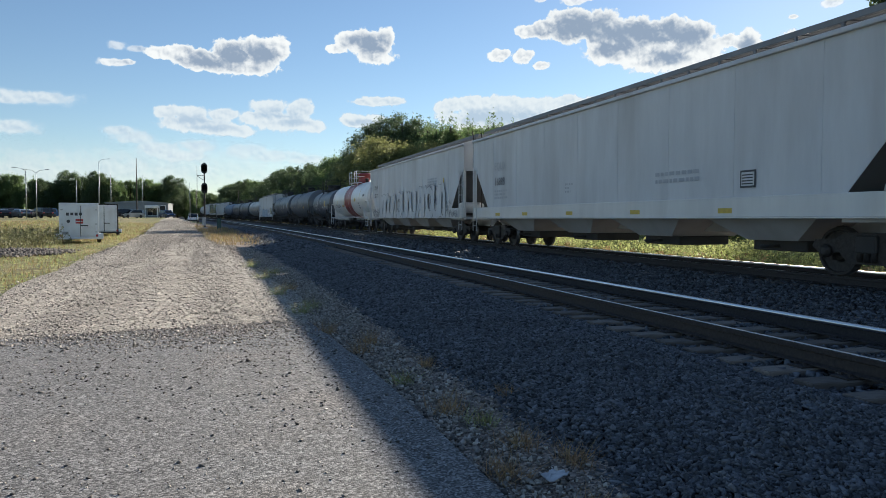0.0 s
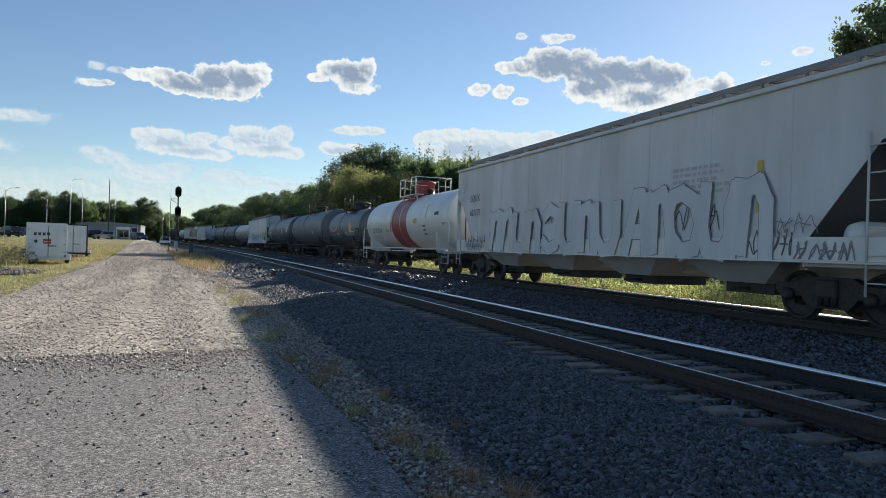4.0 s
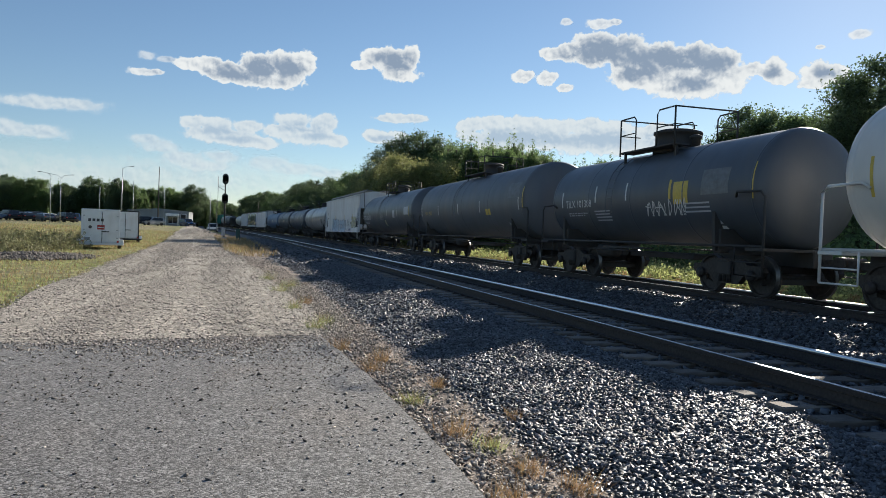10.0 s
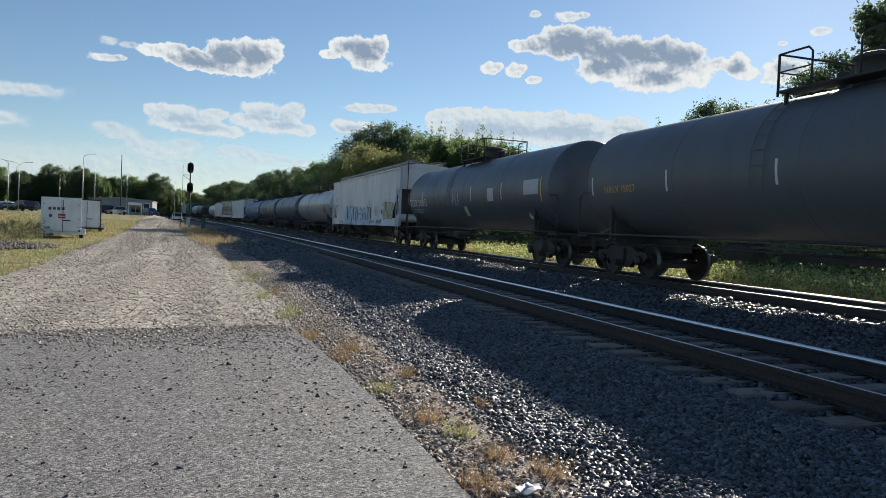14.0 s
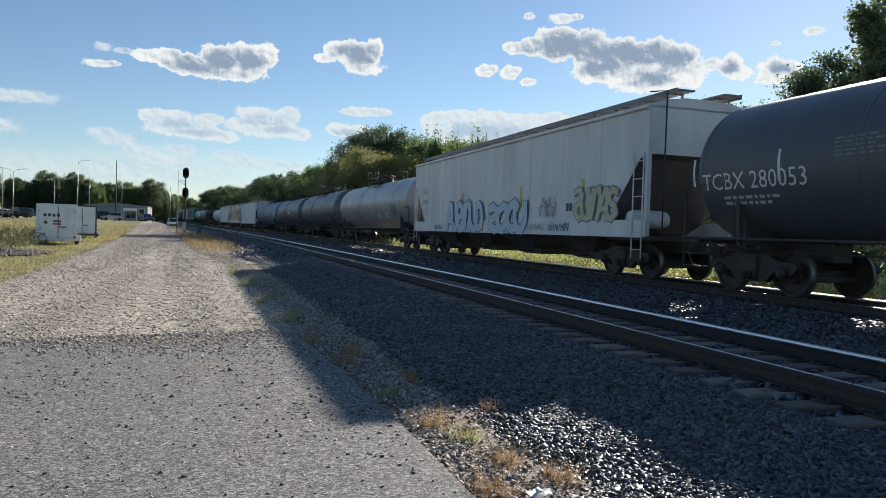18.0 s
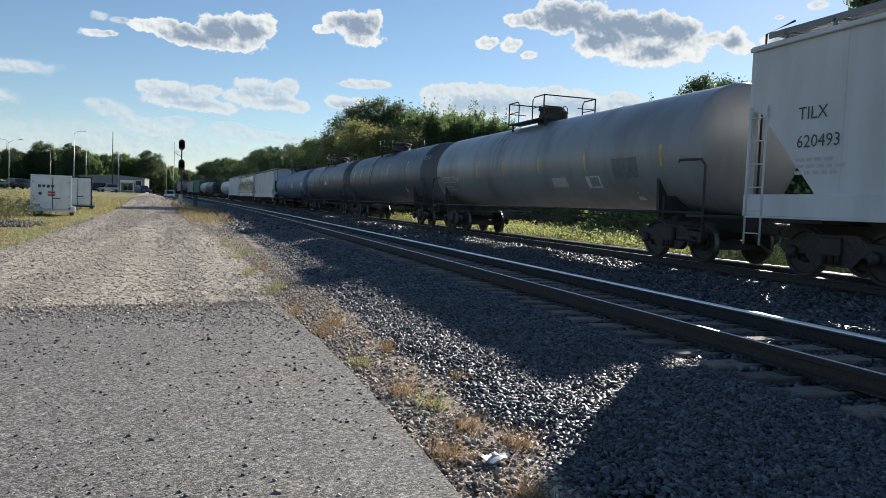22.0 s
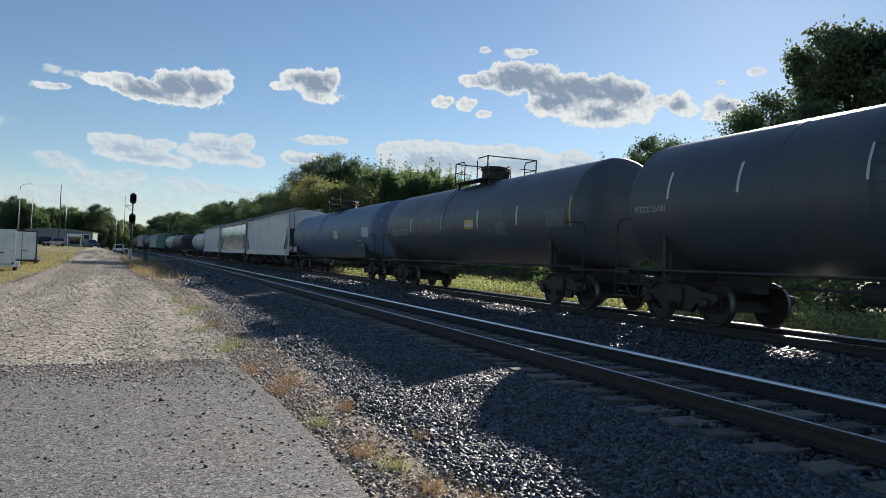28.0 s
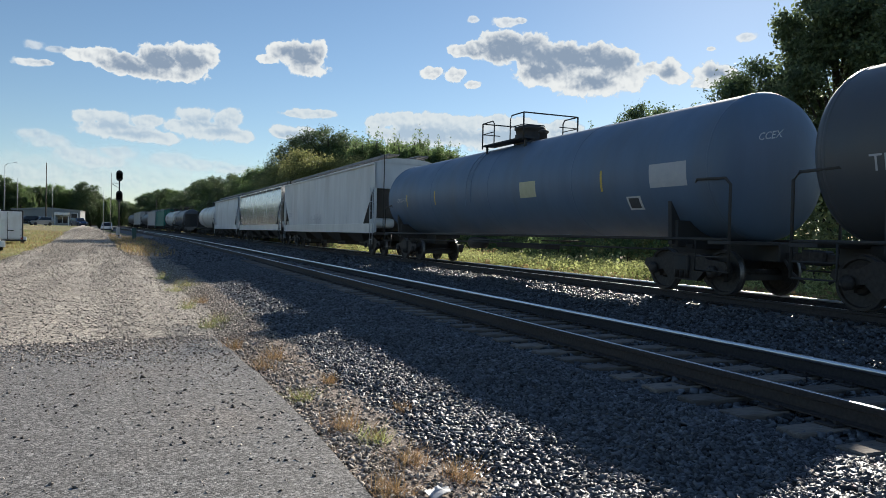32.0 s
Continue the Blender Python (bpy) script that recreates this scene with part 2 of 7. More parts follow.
    if bump:
        n3 = nd.new("ShaderNodeTexNoise")
        n3.inputs["Scale"].default_value, n3.inputs["Detail"].default_value = bscale, 6
        lk.new(mp.outputs[0], n3.inputs["Vector"])
        bp = nd.new("ShaderNodeBump")
        bp.inputs["Strength"].default_value, bp.inputs["Distance"].default_value = min(bump * 20, 1.0), bump
        if gritty:
            dome_ = nd.new("ShaderNodeMath")
            dome_.operation = "MULTIPLY_ADD"
            dome_.inputs[1].default_value = -1.3
            lk.new(gritty[0], dome_.inputs[0])
            lk.new(n3.outputs[0], dome_.inputs[2])
            lk.new(dome_.outputs[0], bp.inputs["Height"])
        else:
            lk.new(n3.outputs[0], bp.inputs["Height"])
        lk.new(bp.outputs[0], p.inputs["Normal"])
    if translucent:
        tr = nd.new("ShaderNodeBsdfTranslucent")
        lk.new(col, tr.inputs["Color"])
        ms = nd.new("ShaderNodeMixShader")
        ms.inputs[0].default_value = translucent
        lk.new(p.outputs[0], ms.inputs[1])
        lk.new(tr.outputs[0], ms.inputs[2])
        lk.new(ms.outputs[0], nd["Material Output"].inputs[0])
    return m


ASPHALT = mat("asphalt", (0.232, 0.224, 0.214), (0.125, 0.121, 0.117), 22, 0.85, bump=0.012, bscale=70, dirt=(0.2, 0.17, 0.145), dscale=0.45, damount=0.7, grit=((78, 0.7), (34, 0.2)), lanes=(0.17, 0.162, 0.155))
GRAVEL = mat("gravel", (0.345, 0.305, 0.25), (0.22, 0.193, 0.158), 9, 0.95, bump=0.014, bscale=45, dirt=(0.345, 0.295, 0.235), dscale=0.35, damount=0.6, grit=((38, 0.5), (13, 0.25)), lanes=(0.4, 0.352, 0.288))
EARTH = mat("earth", (0.33, 0.265, 0.212), (0.17, 0.135, 0.108), 14, 0.95, bump=0.02, bscale=40, dirt=(0.25, 0.19, 0.135), dscale=2.5, damount=0.6, grit=((45, 0.55),))
MEADOW = mat("meadow", (0.26, 0.245, 0.085), (0.14, 0.15, 0.05), 1.3, 0.95, bump=0.05, bscale=18, dirt=(0.31, 0.24, 0.13), dscale=0.1, damount=0.9, grit=((9, 0.4), (2.5, 0.3)))
DRY_WEED = mat("withered_weeds", (0.29, 0.265, 0.135), (0.19, 0.195, 0.09), 0.8, 0.7, island=0.5, translucent=0.3)
RED_GRASS = mat("russet_grass", (0.46, 0.3, 0.16), (0.32, 0.2, 0.1), 3, 0.7, island=0.45, translucent=0.4)
BED = mat("ballast_bed", (0.13, 0.127, 0.13), (0.025, 0.025, 0.028), 15, 0.8, bump=0.03, bscale=24, dirt=(0.06, 0.055, 0.05), dscale=0.6, damount=0.5)
STONE = mat("ballast_stone", (0.125, 0.13, 0.14), (0.062, 0.065, 0.071), 9, 0.5, island=0.75, rvar=0.2, spec=0.3)
PEBBLE = mat("pebble", (0.5, 0.445, 0.38), (0.315, 0.277, 0.235), 20, 0.85, island=0.5)
LUMP = mat("dark_pebble", (0.19, 0.165, 0.14), (0.095, 0.083, 0.072), 20, 0.8, island=0.5)
RUST = mat("rail_rust", (0.06, 0.05, 0.046), (0.032, 0.028, 0.027), 30, 0.75, 0.2, bump=0.002, bscale=90)
STEEL = mat("polished_steel", (0.9, 0.91, 0.93), (0.8, 0.81, 0.83), 6, 0.3, 1.0, stretch=(8, 0.2, 8), rvar=0.06)
TIE = mat("creosoted_wood", (0.19, 0.155, 0.135), (0.085, 0.07, 0.062), 10, 0.85, bump=0.006, bscale=30, stretch=(0.4, 4, 4), rand=0.35)
TIE_END = mat("weathered_wood", (0.24, 0.2, 0.165), (0.11, 0.09, 0.075), 12, 0.9, bump=0.006, bscale=30, stretch=(0.4, 4, 4), rand=0.3)
BARK = mat("bark", (0.1, 0.08, 0.06), (0.05, 0.04, 0.032), 8, 0.9, bump=0.02, bscale=14, stretch=(1, 1, 0.25))
LEAF_A = mat("leaves_green", (0.19, 0.265, 0.1), (0.105, 0.155, 0.062), 0.6, 0.5, island=0.5, rand=0.2, translucent=0.6)
LEAF_B = mat("leaves_dark", (0.135, 0.185, 0.085), (0.082, 0.118, 0.055), 0.8, 0.5, island=0.45, rand=0.15, translucent=0.5)
LEAF_D = mat("leaves_dull", (0.2, 0.25, 0.12), (0.13, 0.17, 0.085), 0.8, 0.5, island=0.45, rand=0.15, translucent=0.55)
LEAF_C = mat("leaves_yellowing", (0.32, 0.32, 0.12), (0.23, 0.25, 0.095), 0.6, 0.5, island=0.4, rand=0.1, translucent=0.55)
WEED = mat("weeds", (0.4, 0.42, 0.17), (0.27, 0.305, 0.11), 0.6, 0.6, island=0.5, translucent=0.62)
STRAW = mat("dry_grass", (0.42, 0.3, 0.15), (0.26, 0.2, 0.09), 0.7, 0.7, island=0.45, translucent=0.35)


# ---- ground, road, ballast ----
def sheet(name, xs, ys, height, mat_, curved=True, lift=0.0):
    """A sheet over the land: columns xs (numbers, or functions of y) by rows ys."""
    v, f, n = [], [], len(xs)
    for y in ys:
        for x in xs:
            xx = x(y) if callable(x) else x
            xx += bend(y) if curved else 0.0
            v.append((xx, y, height(xx, y) + lift))
    for i in range(len(ys) - 1):
        for j in range(n - 1):
            a = i * n + j
            f.append((a, a + 1, a + n + 1, a + n))
    me = bpy.data.meshes.new(name)
    me.from_pydata(v, [], f)
    me.materials.append(mat_)
    me.polygons.foreach_set("use_smooth", [True] * len(f))
    me.update()
    return new(name, me)


def spread(a, b, first, growth):
    out, d = [a], first
    while out[-1] < b:
        out.append(out[-1] + d)
        d *= growth
    return out


ROWS = [-2500, -800, -300, -120, -60] + spread(-30, 12, 3, 1.0) + spread(14, 320, 2.0, 1.035) + [380, 460, 600, 900, 1600, 3000]
COLS = [-2600, -1200, -600, -350, -220, -150, -110, -85, -65, -52, -42, -34, -28, -23, -19, -16, -13.5, -11.5, -9.5, -8, -6.5, -5, -3.5, -2, -0.5, 1, 2.5, 4, 14.2, 15, 15.8, 16.6, 18, 20, 23, 27, 33, 42, 60, 100, 180, 350, 700, 1500, 2600]
tagged(sheet("ground", COLS, ROWS, lambda x, y: land(x, y), MEADOW, lift=-0.06), "dry yellow-green meadow that reaches the horizon", "ground", kind="structure")


def pave_edge(y):
    """Right edge of the asphalt."""
    return 1.36 - 0.0075 * max(y - 4.5, 0) ** 1.95 * 0.9 + 0.05 * noise.noise((0, y * 1.3, 3.1))


def pave_end(x):
    """Where the asphalt stops ahead."""
    return 11.35 + 0.18 * (x - 0.7) + 0.18 * noise.noise((x * 1.7, 0, 8.0)) + 0.08 * noise.noise((x * 6, 0, 2.0))


def apron():
    """The asphalt apron, 4 cm thick, with a broken edge."""
    g = Geo()
    xs = [-30, -20, -12] + [-9 + 0.3 * i for i in range(30)] + [0.0, 0.3, 0.5]
    rows = []
    for k in range(31):
        w = k / 30
        row = []
        for x in xs:
            y1 = pave_end(x)
            row.append((x, -14 + (y1 + 14) * w ** 0.6))
        yk = -14 + (pave_end(0.6) + 14) * w ** 0.6
        row.append((max(pave_edge(yk), 0.55), yk))
        rows.append(row)
    v = [(x, y, 0.012 + 0.006 * noise.noise((x * 0.6, y * 0.6, 5))) for r in rows for x, y in r]
    n = len(rows[0])
    f = [(i * n + j, i * n + j + 1, (i + 1) * n + j + 1, (i + 1) * n + j) for i in range(30) for j in range(n - 1)]
    g.add(v, f, 0, True)
    skirt = [r[-1] for r in rows] + [p for p in rows[-1][::-1]]
    for a, b in zip(skirt, skirt[1:]):
        za, zb = 0.012, 0.012
        g.add([(a[0], a[1], za), (b[0], b[1], zb), (b[0] + 0.02, b[1] + 0.02, -0.05), (a[0] + 0.02, a[1] + 0.02, -0.05)], [(0, 1, 2, 3)])
    return part("pavement", g, ASPHALT, None)


tagged(apron(), "worn grey asphalt apron with a crumbling edge", "pavement", kind="structure")


def road_left(y):
    return -bend(y) - 4.3 - 0.05 * max(y - 12, 0) + 0.3 * noise.noise((0, y * 0.25, 1.7)) if y < 200 else -bend(y) - 13.7


def road_right(y):
    return -bend(y) + 1.0 + 0.6 * (1 - sstep(28, 58, y)) * sstep(9, 15, y) - 0.052 * max(y - 9, 0) + 0.25 * noise.noise((0, y * 0.3, 7.7)) if y < 200 else -bend(y) - 8.9


RY = spread(9.5, 330, 0.9, 1.02)
tagged(sheet("road", [road_left] + [(lambda y, w=w: road_left(y) * (1 - w) + road_right(y) * w) for w in (0.15, 0.3, 0.45, 0.6, 0.75, 0.9)] + [road_right], RY, land, GRAVEL, lift=-0.012),
       "pale gravel road with tyre-worn lanes", "road", kind="structure")
tagged(sheet("verge", [lambda y: road_right(y) + bend(y) - bend(y) - 0.1, lambda y: max(road_right(y) + 0.6, 1.6) * 0.5 + 0.9, 2.3, 3.1], spread(-14, 130, 0.8, 1.03), land, EARTH, lift=-0.03),
       "strip of bare earth and dead grass beside the gravel road", "verge", kind="structure")

# cross-section of the ballast: way across and height over the land
SECTION = [(1.2, -0.1), (1.9, -0.07), (2.3, -0.015), (2.9, 0.07), (3.6, 0.17), (4.15, 0.215), (4.45, 0.175), (7.05, 0.175), (7.6, 0.2), (8.6, 0.17), (9.6, 0.25), (10.3, 0.3), (13.05, 0.3), (13.5, 0.3), (14.4, 0.02), (15.4, -0.3)]


def bed_height(off):
    for (a, za), (b, zb) in zip(SECTION, SECTION[1:]):
        if a <= off <= b:
            return za + (zb - za) * (off - a) / (b - a)
    return -0.3


bed_cols = sorted({a for a, _ in SECTION} | {2.6, 3.25, 3.9, 5.0, 5.8, 6.5, 8.1, 9.1, 11, 12})
tagged(sheet("ballast_bed", bed_cols, spread(-30, 30, 0.5, 1.0) + spread(31, 700, 1.5, 1.05),
             lambda x, y: rise(y) + bed_height(x - bend(y)) + 0.035 * noise.noise((x * 1.1, y * 1.1, 0)) - 0.012, BED),
       "bed of dark crushed stone under both tracks", "ballast", kind="structure")

rng = np.random.default_rng(5)


def scatter(n, x0, x1, y0, y1, power=1.0):
    """Places thicker towards y0."""
    return rng.uniform(x0, x1, n), y0 + (y1 - y0) * rng.uniform(0, 1, n) ** power


def ballast(name, n, x0, x1, y0, y1, s0, s1, power, seed, label, thin_left=0.0):
    xs, ys = scatter(n, x0, x1, y0, y1, power)
    if thin_left:
        keep = rng.uniform(0, 1, n) < np.clip((xs - x0) / thin_left, 0.12, 1)
        xs, ys = xs[keep], ys[keep]
    sz = rng.uniform(s0, s1, len(xs)) * rng.choice([0.7, 1, 1, 1.3], len(xs))
    pl = [(x + bend(y), y, rise(y) + bed_height(x) + 0.035 * noise.noise(((x + bend(y)) * 1.1, y * 1.1, 0)) + 0.004 + s * 0.12) for x, y, s in zip(xs, ys, sz)]
    return tagged(new(name, stones_mesh(name, np.array(pl), sz, STONE, seed, 0.45)), label, "ballast", kind="stuff")


ballast("ballast_stones", 84000, 1.5, 4.55, 1.6, 11, 0.024, 0.043, 1.3, 1, "loose dark crushed stones on the near shoulder", 1.3)
ballast("ballast_stones", 52000, 1.35, 4.6, 11, 34, 0.038, 0.062, 1.3, 2, "loose dark crushed stones further along the shoulder", 1.1)
ballast("ballast_stones", 11000, 1.3, 4.9, 34, 100, 0.09, 0.16, 1.4, 12, "loose dark crushed stones far along the shoulder", 0.6)
ballast("ballast_stones", 32000, 4.5, 10.4, 3.0, 26, 0.04, 0.066, 1.3, 3, "dark crushed stones between the two tracks")
ballast("ballast_stones", 13000, 4.9, 14.2, 26, 90, 0.08, 0.14, 1.4, 14, "dark crushed stones far along the tracks")
ballast("ballast_stones", 7000, 1.75, 13.5, -9, 1.6, 0.05, 0.09, 1.0, 13, "dark crushed stones beside the camera")
ballast("ballast_stones", 6000, 10.3, 13.6, 6.0, 40, 0.06, 0.1, 1.3, 4, "dark crushed stones under the train")


def pebbles(name, n, inside, y0, y1, s0, s1, power, seed, mat_, label, lift=0.0):
    """Small stones strewn on the road; inside(x, y) says where."""
    xs, ys = rng.uniform(-9.5, 2.2, n), y0 + (y1 - y0) * rng.uniform(0, 1, n) ** power
    ok = [inside(x, y) for x, y in zip(xs.tolist(), ys.tolist())]
    xs, ys = xs[ok], ys[ok]
    sz = rng.uniform(s0, s1, len(xs)) * rng.choice([0.6, 0.8, 1, 1.5], len(xs))
    pl = [(x, y, land(x, y) + lift + s * 0.1) for x, y, s in zip(xs, ys, sz)]
    return tagged(new(name, stones_mesh(name, np.array(pl), sz, mat_, seed, 0.55)), label, "gravel", kind="stuff")


lane = lambda x, y: noise.noise(((x + 0.05 * y) * 1.1, y * 0.04, 4.0)) + 0.5 * noise.noise((x * 0.9, y * 0.9, 2.0)) > rng.uniform(-0.8, 0.3)


def road_gravel(n, y0, y1, s0, mat_, seed, label):
    """Gravel thrown over the road, thinner in the wheel lanes."""
    ys = y0 + (y1 - y0) * rng.uniform(0, 1, n) ** 1.9
    xs = rng.uniform(-9.5, 2.2, n)
    ok = [y > pave_end(x) - 0.15 - rng.exponential(0.25) and road_left(y) + bend(y) - 0.2 < x < max(road_right(y) + 0.9, 1.75 if y < 40 else -9) + bend(y) and lane(x, y) for x, y in zip(xs, ys)]
    xs, ys = xs[ok], ys[ok]
    sz = s0 * (1 + np.minimum(ys, 50) / 34) * rng.uniform(0.6, 1.2, len(xs)) * rng.choice([0.7, 0.9, 1, 1.5], len(xs))
    pl = [(x, y, (0.012 if y < pave_end(x) else land(x, y) - 0.012) + k * 0.1) for x, y, k in zip(xs, ys, sz)]
    return tagged(new("road_gravel", stones_mesh("road_gravel", np.array(pl), sz, mat_, seed, 0.5)), label, "gravel", kind="stuff")


road_gravel(115000, 10.0, 150, 0.017, PEBBLE, 6, "loose pale gravel on the road")
road_gravel(26000, 10.0, 130, 0.018, LUMP, 7, "darker stones among the road's gravel")
on_apron = lambda x, y: y < pave_end(x) and x < pave_edge(y) - 0.05 and rng.uniform() < 0.25 + 0.75 * sstep(0.0, 1.0, noise.noise((x * 0.5, y * 0.5, 9)) + 0.35 + 0.5 * sstep(8, 11, y))
pebbles("scattered_gravel", 9000, on_apron, 1.6, 11.3, 0.004, 0.01, 0.9, 17, LUMP, "dark grit on the asphalt", 0.012)
pebbles("scattered_gravel", 13000, on_apron, 1.6, 11.3, 0.009, 0.025, 0.75, 8, LUMP, "dark stones scattered on the asphalt", 0.012)
pebbles("scattered_gravel", 14000, on_apron, 1.6, 11.3, 0.005, 0.016, 0.9, 18, PEBBLE, "pale chips scattered on the asphalt", 0.012)
pebbles("scattered_gravel", 1400, on_apron, 8.8, 11.5, 0.01, 0.026, 0.7, 9, LUMP, "dark gravel spilt over the end of the asphalt", 0.012)
pebbles("scattered_gravel", 12000, on_apron, 9.0, 11.6, 0.01, 0.026, 0.55, 19, PEBBLE, "pale gravel spilt over the end of the asphalt", 0.012)
on_verge = lambda x, y: pave_edge(min(y, 11)) - 0.1 < x < 1.75 + 0.5 * rng.uniform() ** 2
pebbles("verge_gravel", 170000, on_verge, 1.8, 24, 0.012, 0.03, 1.3, 10, PEBBLE, "pale chips on the bare verge", -0.022)
pebbles("verge_gravel", 60000, on_verge, 1.8, 24, 0.012, 0.03, 1.3, 11, LUMP, "darker chips on the bare verge", -0.022)

# ---- tracks ----
RAIL_SHAPE = [(-0.07, -0.172), (0.07, -0.172), (0.07, -0.16), (0.012, -0.145), (0.009, -0.058), (0.035, -0.05), (0.037, -0.006), (0.026, 0), (-0.026, 0), (-0.037, -0.006), (-0.035, -0.05), (-0.009, -0.058), (-0.012, -0.145), (-0.07, -0.16)]
RAIL_YS = spread(-30, 60, 3, 1.0) + spread(64, 700, 5, 1.06)


def rail_geo(centre, top, side):
    g = Geo()
    rings = []
    for y in RAIL_YS:
        c = centre + bend(y) + side * GAUGE / 2
        rings.append([(c + a, y, top + rise(y) + z) for a, z in RAIL_SHAPE])
    n = len(RAIL_SHAPE)
    shiny = {7, 8, 9} if side > 0 else {7, 6, 5}
    for j in range(n):
        v = [r[j] for r in rings] + [r[(j + 1) % n] for r in rings]
        m = len(rings)
        g.add(v, [(i, i + m, i + m + 1, i + 1) for i in range(m - 1)], 1 if j in shiny else 0, j in shiny)
    return g


def tie_mesh():
    g = Geo().box(-1.3, 1.3, -0.115, 0.115, -0.175, 0, 0.012)
    g.mi = [1 if min(abs(g.v[i][0]) for i in f) > 1.2 else 0 for f in g.f]
    return g.mesh("tie", [TIE, TIE_END])


def plate_mesh():
    g = Geo()
    g.box(-0.18, 0.18, -0.09, 0.09, 0, 0.018, 0.004)
    for a in (-0.11, 0.1):
        for b in (-0.05, 0.05):
            g.box(a - 0.014, a + 0.014, b - 0.014, b + 0.014, 0.015, 0.045)
    return g.mesh("tie_plate", RUST)


TIE_ME, PLATE_ME = tie_mesh(), plate_mesh()


def track(name, centre, top, label, y0, y1, jitter):
    r = random.Random(int(centre * 10))
    t = thing(name, label, "railway track", pose(0, 0, 0))
    for side in (-1, 1):
        part("rail", rail_geo(centre, top, side), [RUST, STEEL], t, "steel rail with a polished head")
    y, n, far = y0, 0, Geo()
    while y < 260:
        x, z = centre + bend(y) + r.uniform(-jitter, jitter), top - 0.192 + rise(y)
        m = pose(x, y, z, 0, 0, heading(y) + r.uniform(-1.2, 1.2))
        if y < y1:
            tie = part("tie", TIE_ME, None, t, m=m)
            if y < 34:
                for s in (-1, 1):
                    part("tie_plate", PLATE_ME, None, tie, m=pose(centre + bend(y) - x + s * GAUGE / 2, 0, 0))
        else:
            far.box(-1.3, 1.3, -0.115, 0.115, -0.175, 0, 0, 0, m)
        y += 0.52
        n += 1
    part("far_ties", far, TIE, t)["kind"] = "stuff"
    return t


track("railway_track", TRACK_A, RAIL_A, "empty railway track with polished rails on dark wooden ties", -6, 120, 0.035)
track("railway_track", TRACK_B, RAIL_B, "second railway track that carries the freight train", -2, 90, 0.03)


# ---- the train: paints ----
def paint(name, c, rough=0.45, dirt=(0.2, 0.17, 0.14), amount=0.45, spec=0.5):
    return mat(name, c, tuple(v * 0.86 for v in c), 1.3, rough, bump=0.001, bscale=6, stretch=(1, 1, 0.22), dirt=dirt, dscale=0.9, damount=amount, spec=spec, rvar=0.12)


WHITE_HOPPER = paint("white_hopper_paint", (0.72, 0.725, 0.73), 0.5, (0.42, 0.4, 0.38), 0.5)
GREY_HOPPER = paint("grey_hopper_paint", (0.52, 0.52, 0.52), 0.5, (0.32, 0.3, 0.28), 0.6)
SILVER_HOPPER = paint("bare_aluminium", (0.62, 0.63, 0.64), 0.25, (0.4, 0.4, 0.4), 0.3)
SILVER_HOPPER.node_tree.nodes["Principled BSDF"].inputs["Metallic"].default_value = 0.9
# sloping end sheets: much darker than the body, in blotches darker still
SLOPE = paint("dark_end_paint", (0.13, 0.128, 0.125), 0.6, (0.07, 0.065, 0.06), 0.7)
WALKWAY = paint("weathered_grating", (0.26, 0.26, 0.265), 0.6, (0.16, 0.15, 0.14), 0.6)
WHITE_TANK = paint("white_tank_paint", (0.78, 0.77, 0.74), 0.32, (0.5, 0.45, 0.38), 0.3)
STAINED_TANK = paint("stained_white_paint", (0.66, 0.65, 0.62), 0.4, (0.3, 0.24, 0.18), 0.7)
RED_BAND = paint("oxide_red_paint", (0.3, 0.055, 0.05), 0.4, (0.16, 0.05, 0.045), 0.5)
BLACK_TANK = paint("black_tank_paint", (0.083, 0.095, 0.115), 0.42, (0.11, 0.105, 0.1), 0.6)
DULL_TANK = paint("dull_black_paint", (0.118, 0.13, 0.15), 0.5, (0.14, 0.13, 0.125), 0.6)
GREY_TANK = paint("grey_tank_paint", (0.3, 0.305, 0.315), 0.34, (0.11, 0.105, 0.1), 0.7)
BLUE_TANK = paint("faded_blue_paint", (0.13, 0.19, 0.29), 0.5, (0.13, 0.15, 0.18), 0.6)
TEAL = paint("teal_paint", (0.03, 0.2, 0.16), 0.5, (0.05, 0.12, 0.1), 0.5)
UNDER = paint("underframe_black", (0.04, 0.038, 0.037), 0.7, (0.08, 0.068, 0.055), 0.7)
IRON = mat("worn_iron", (0.07, 0.062, 0.057), (0.035, 0.031, 0.029), 14, 0.6, 0.4, bump=0.002)
TREAD = mat("wheel_tread", (0.16, 0.155, 0.15), (0.09, 0.085, 0.085), 8, 0.45, 0.9)
MARK_WHITE = mat("white_lettering", (0.75, 0.75, 0.74), (0.6, 0.6, 0.58), 12, 0.6)
MARK_DARK = mat("dark_lettering", (0.06, 0.06, 0.065), (0.1, 0.1, 0.1), 12, 0.6)
MARK_YELLOW = mat("yellow_reflector", (0.72, 0.52, 0.08), (0.55, 0.4, 0.08), 12, 0.5)
SPRAY_BLACK = mat("black_spray", (0.1, 0.1, 0.11), (0.15, 0.15, 0.16), 5, 0.6)
SPRAY_BLUE = mat("pale_blue_spray", (0.42, 0.56, 0.68), (0.55, 0.62, 0.68), 5, 0.6)
SPRAY_GREY = mat("grey_spray", (0.46, 0.47, 0.5), (0.54, 0.54, 0.55), 5, 0.6)
SPRAY_DIM = mat("thin_grey_spray", (0.2, 0.205, 0.22), (0.3, 0.305, 0.32), 5, 0.6)
SPRAY_NAVY = mat("dark_blue_spray", (0.07, 0.11, 0.24), (0.12, 0.16, 0.28), 5, 0.6)
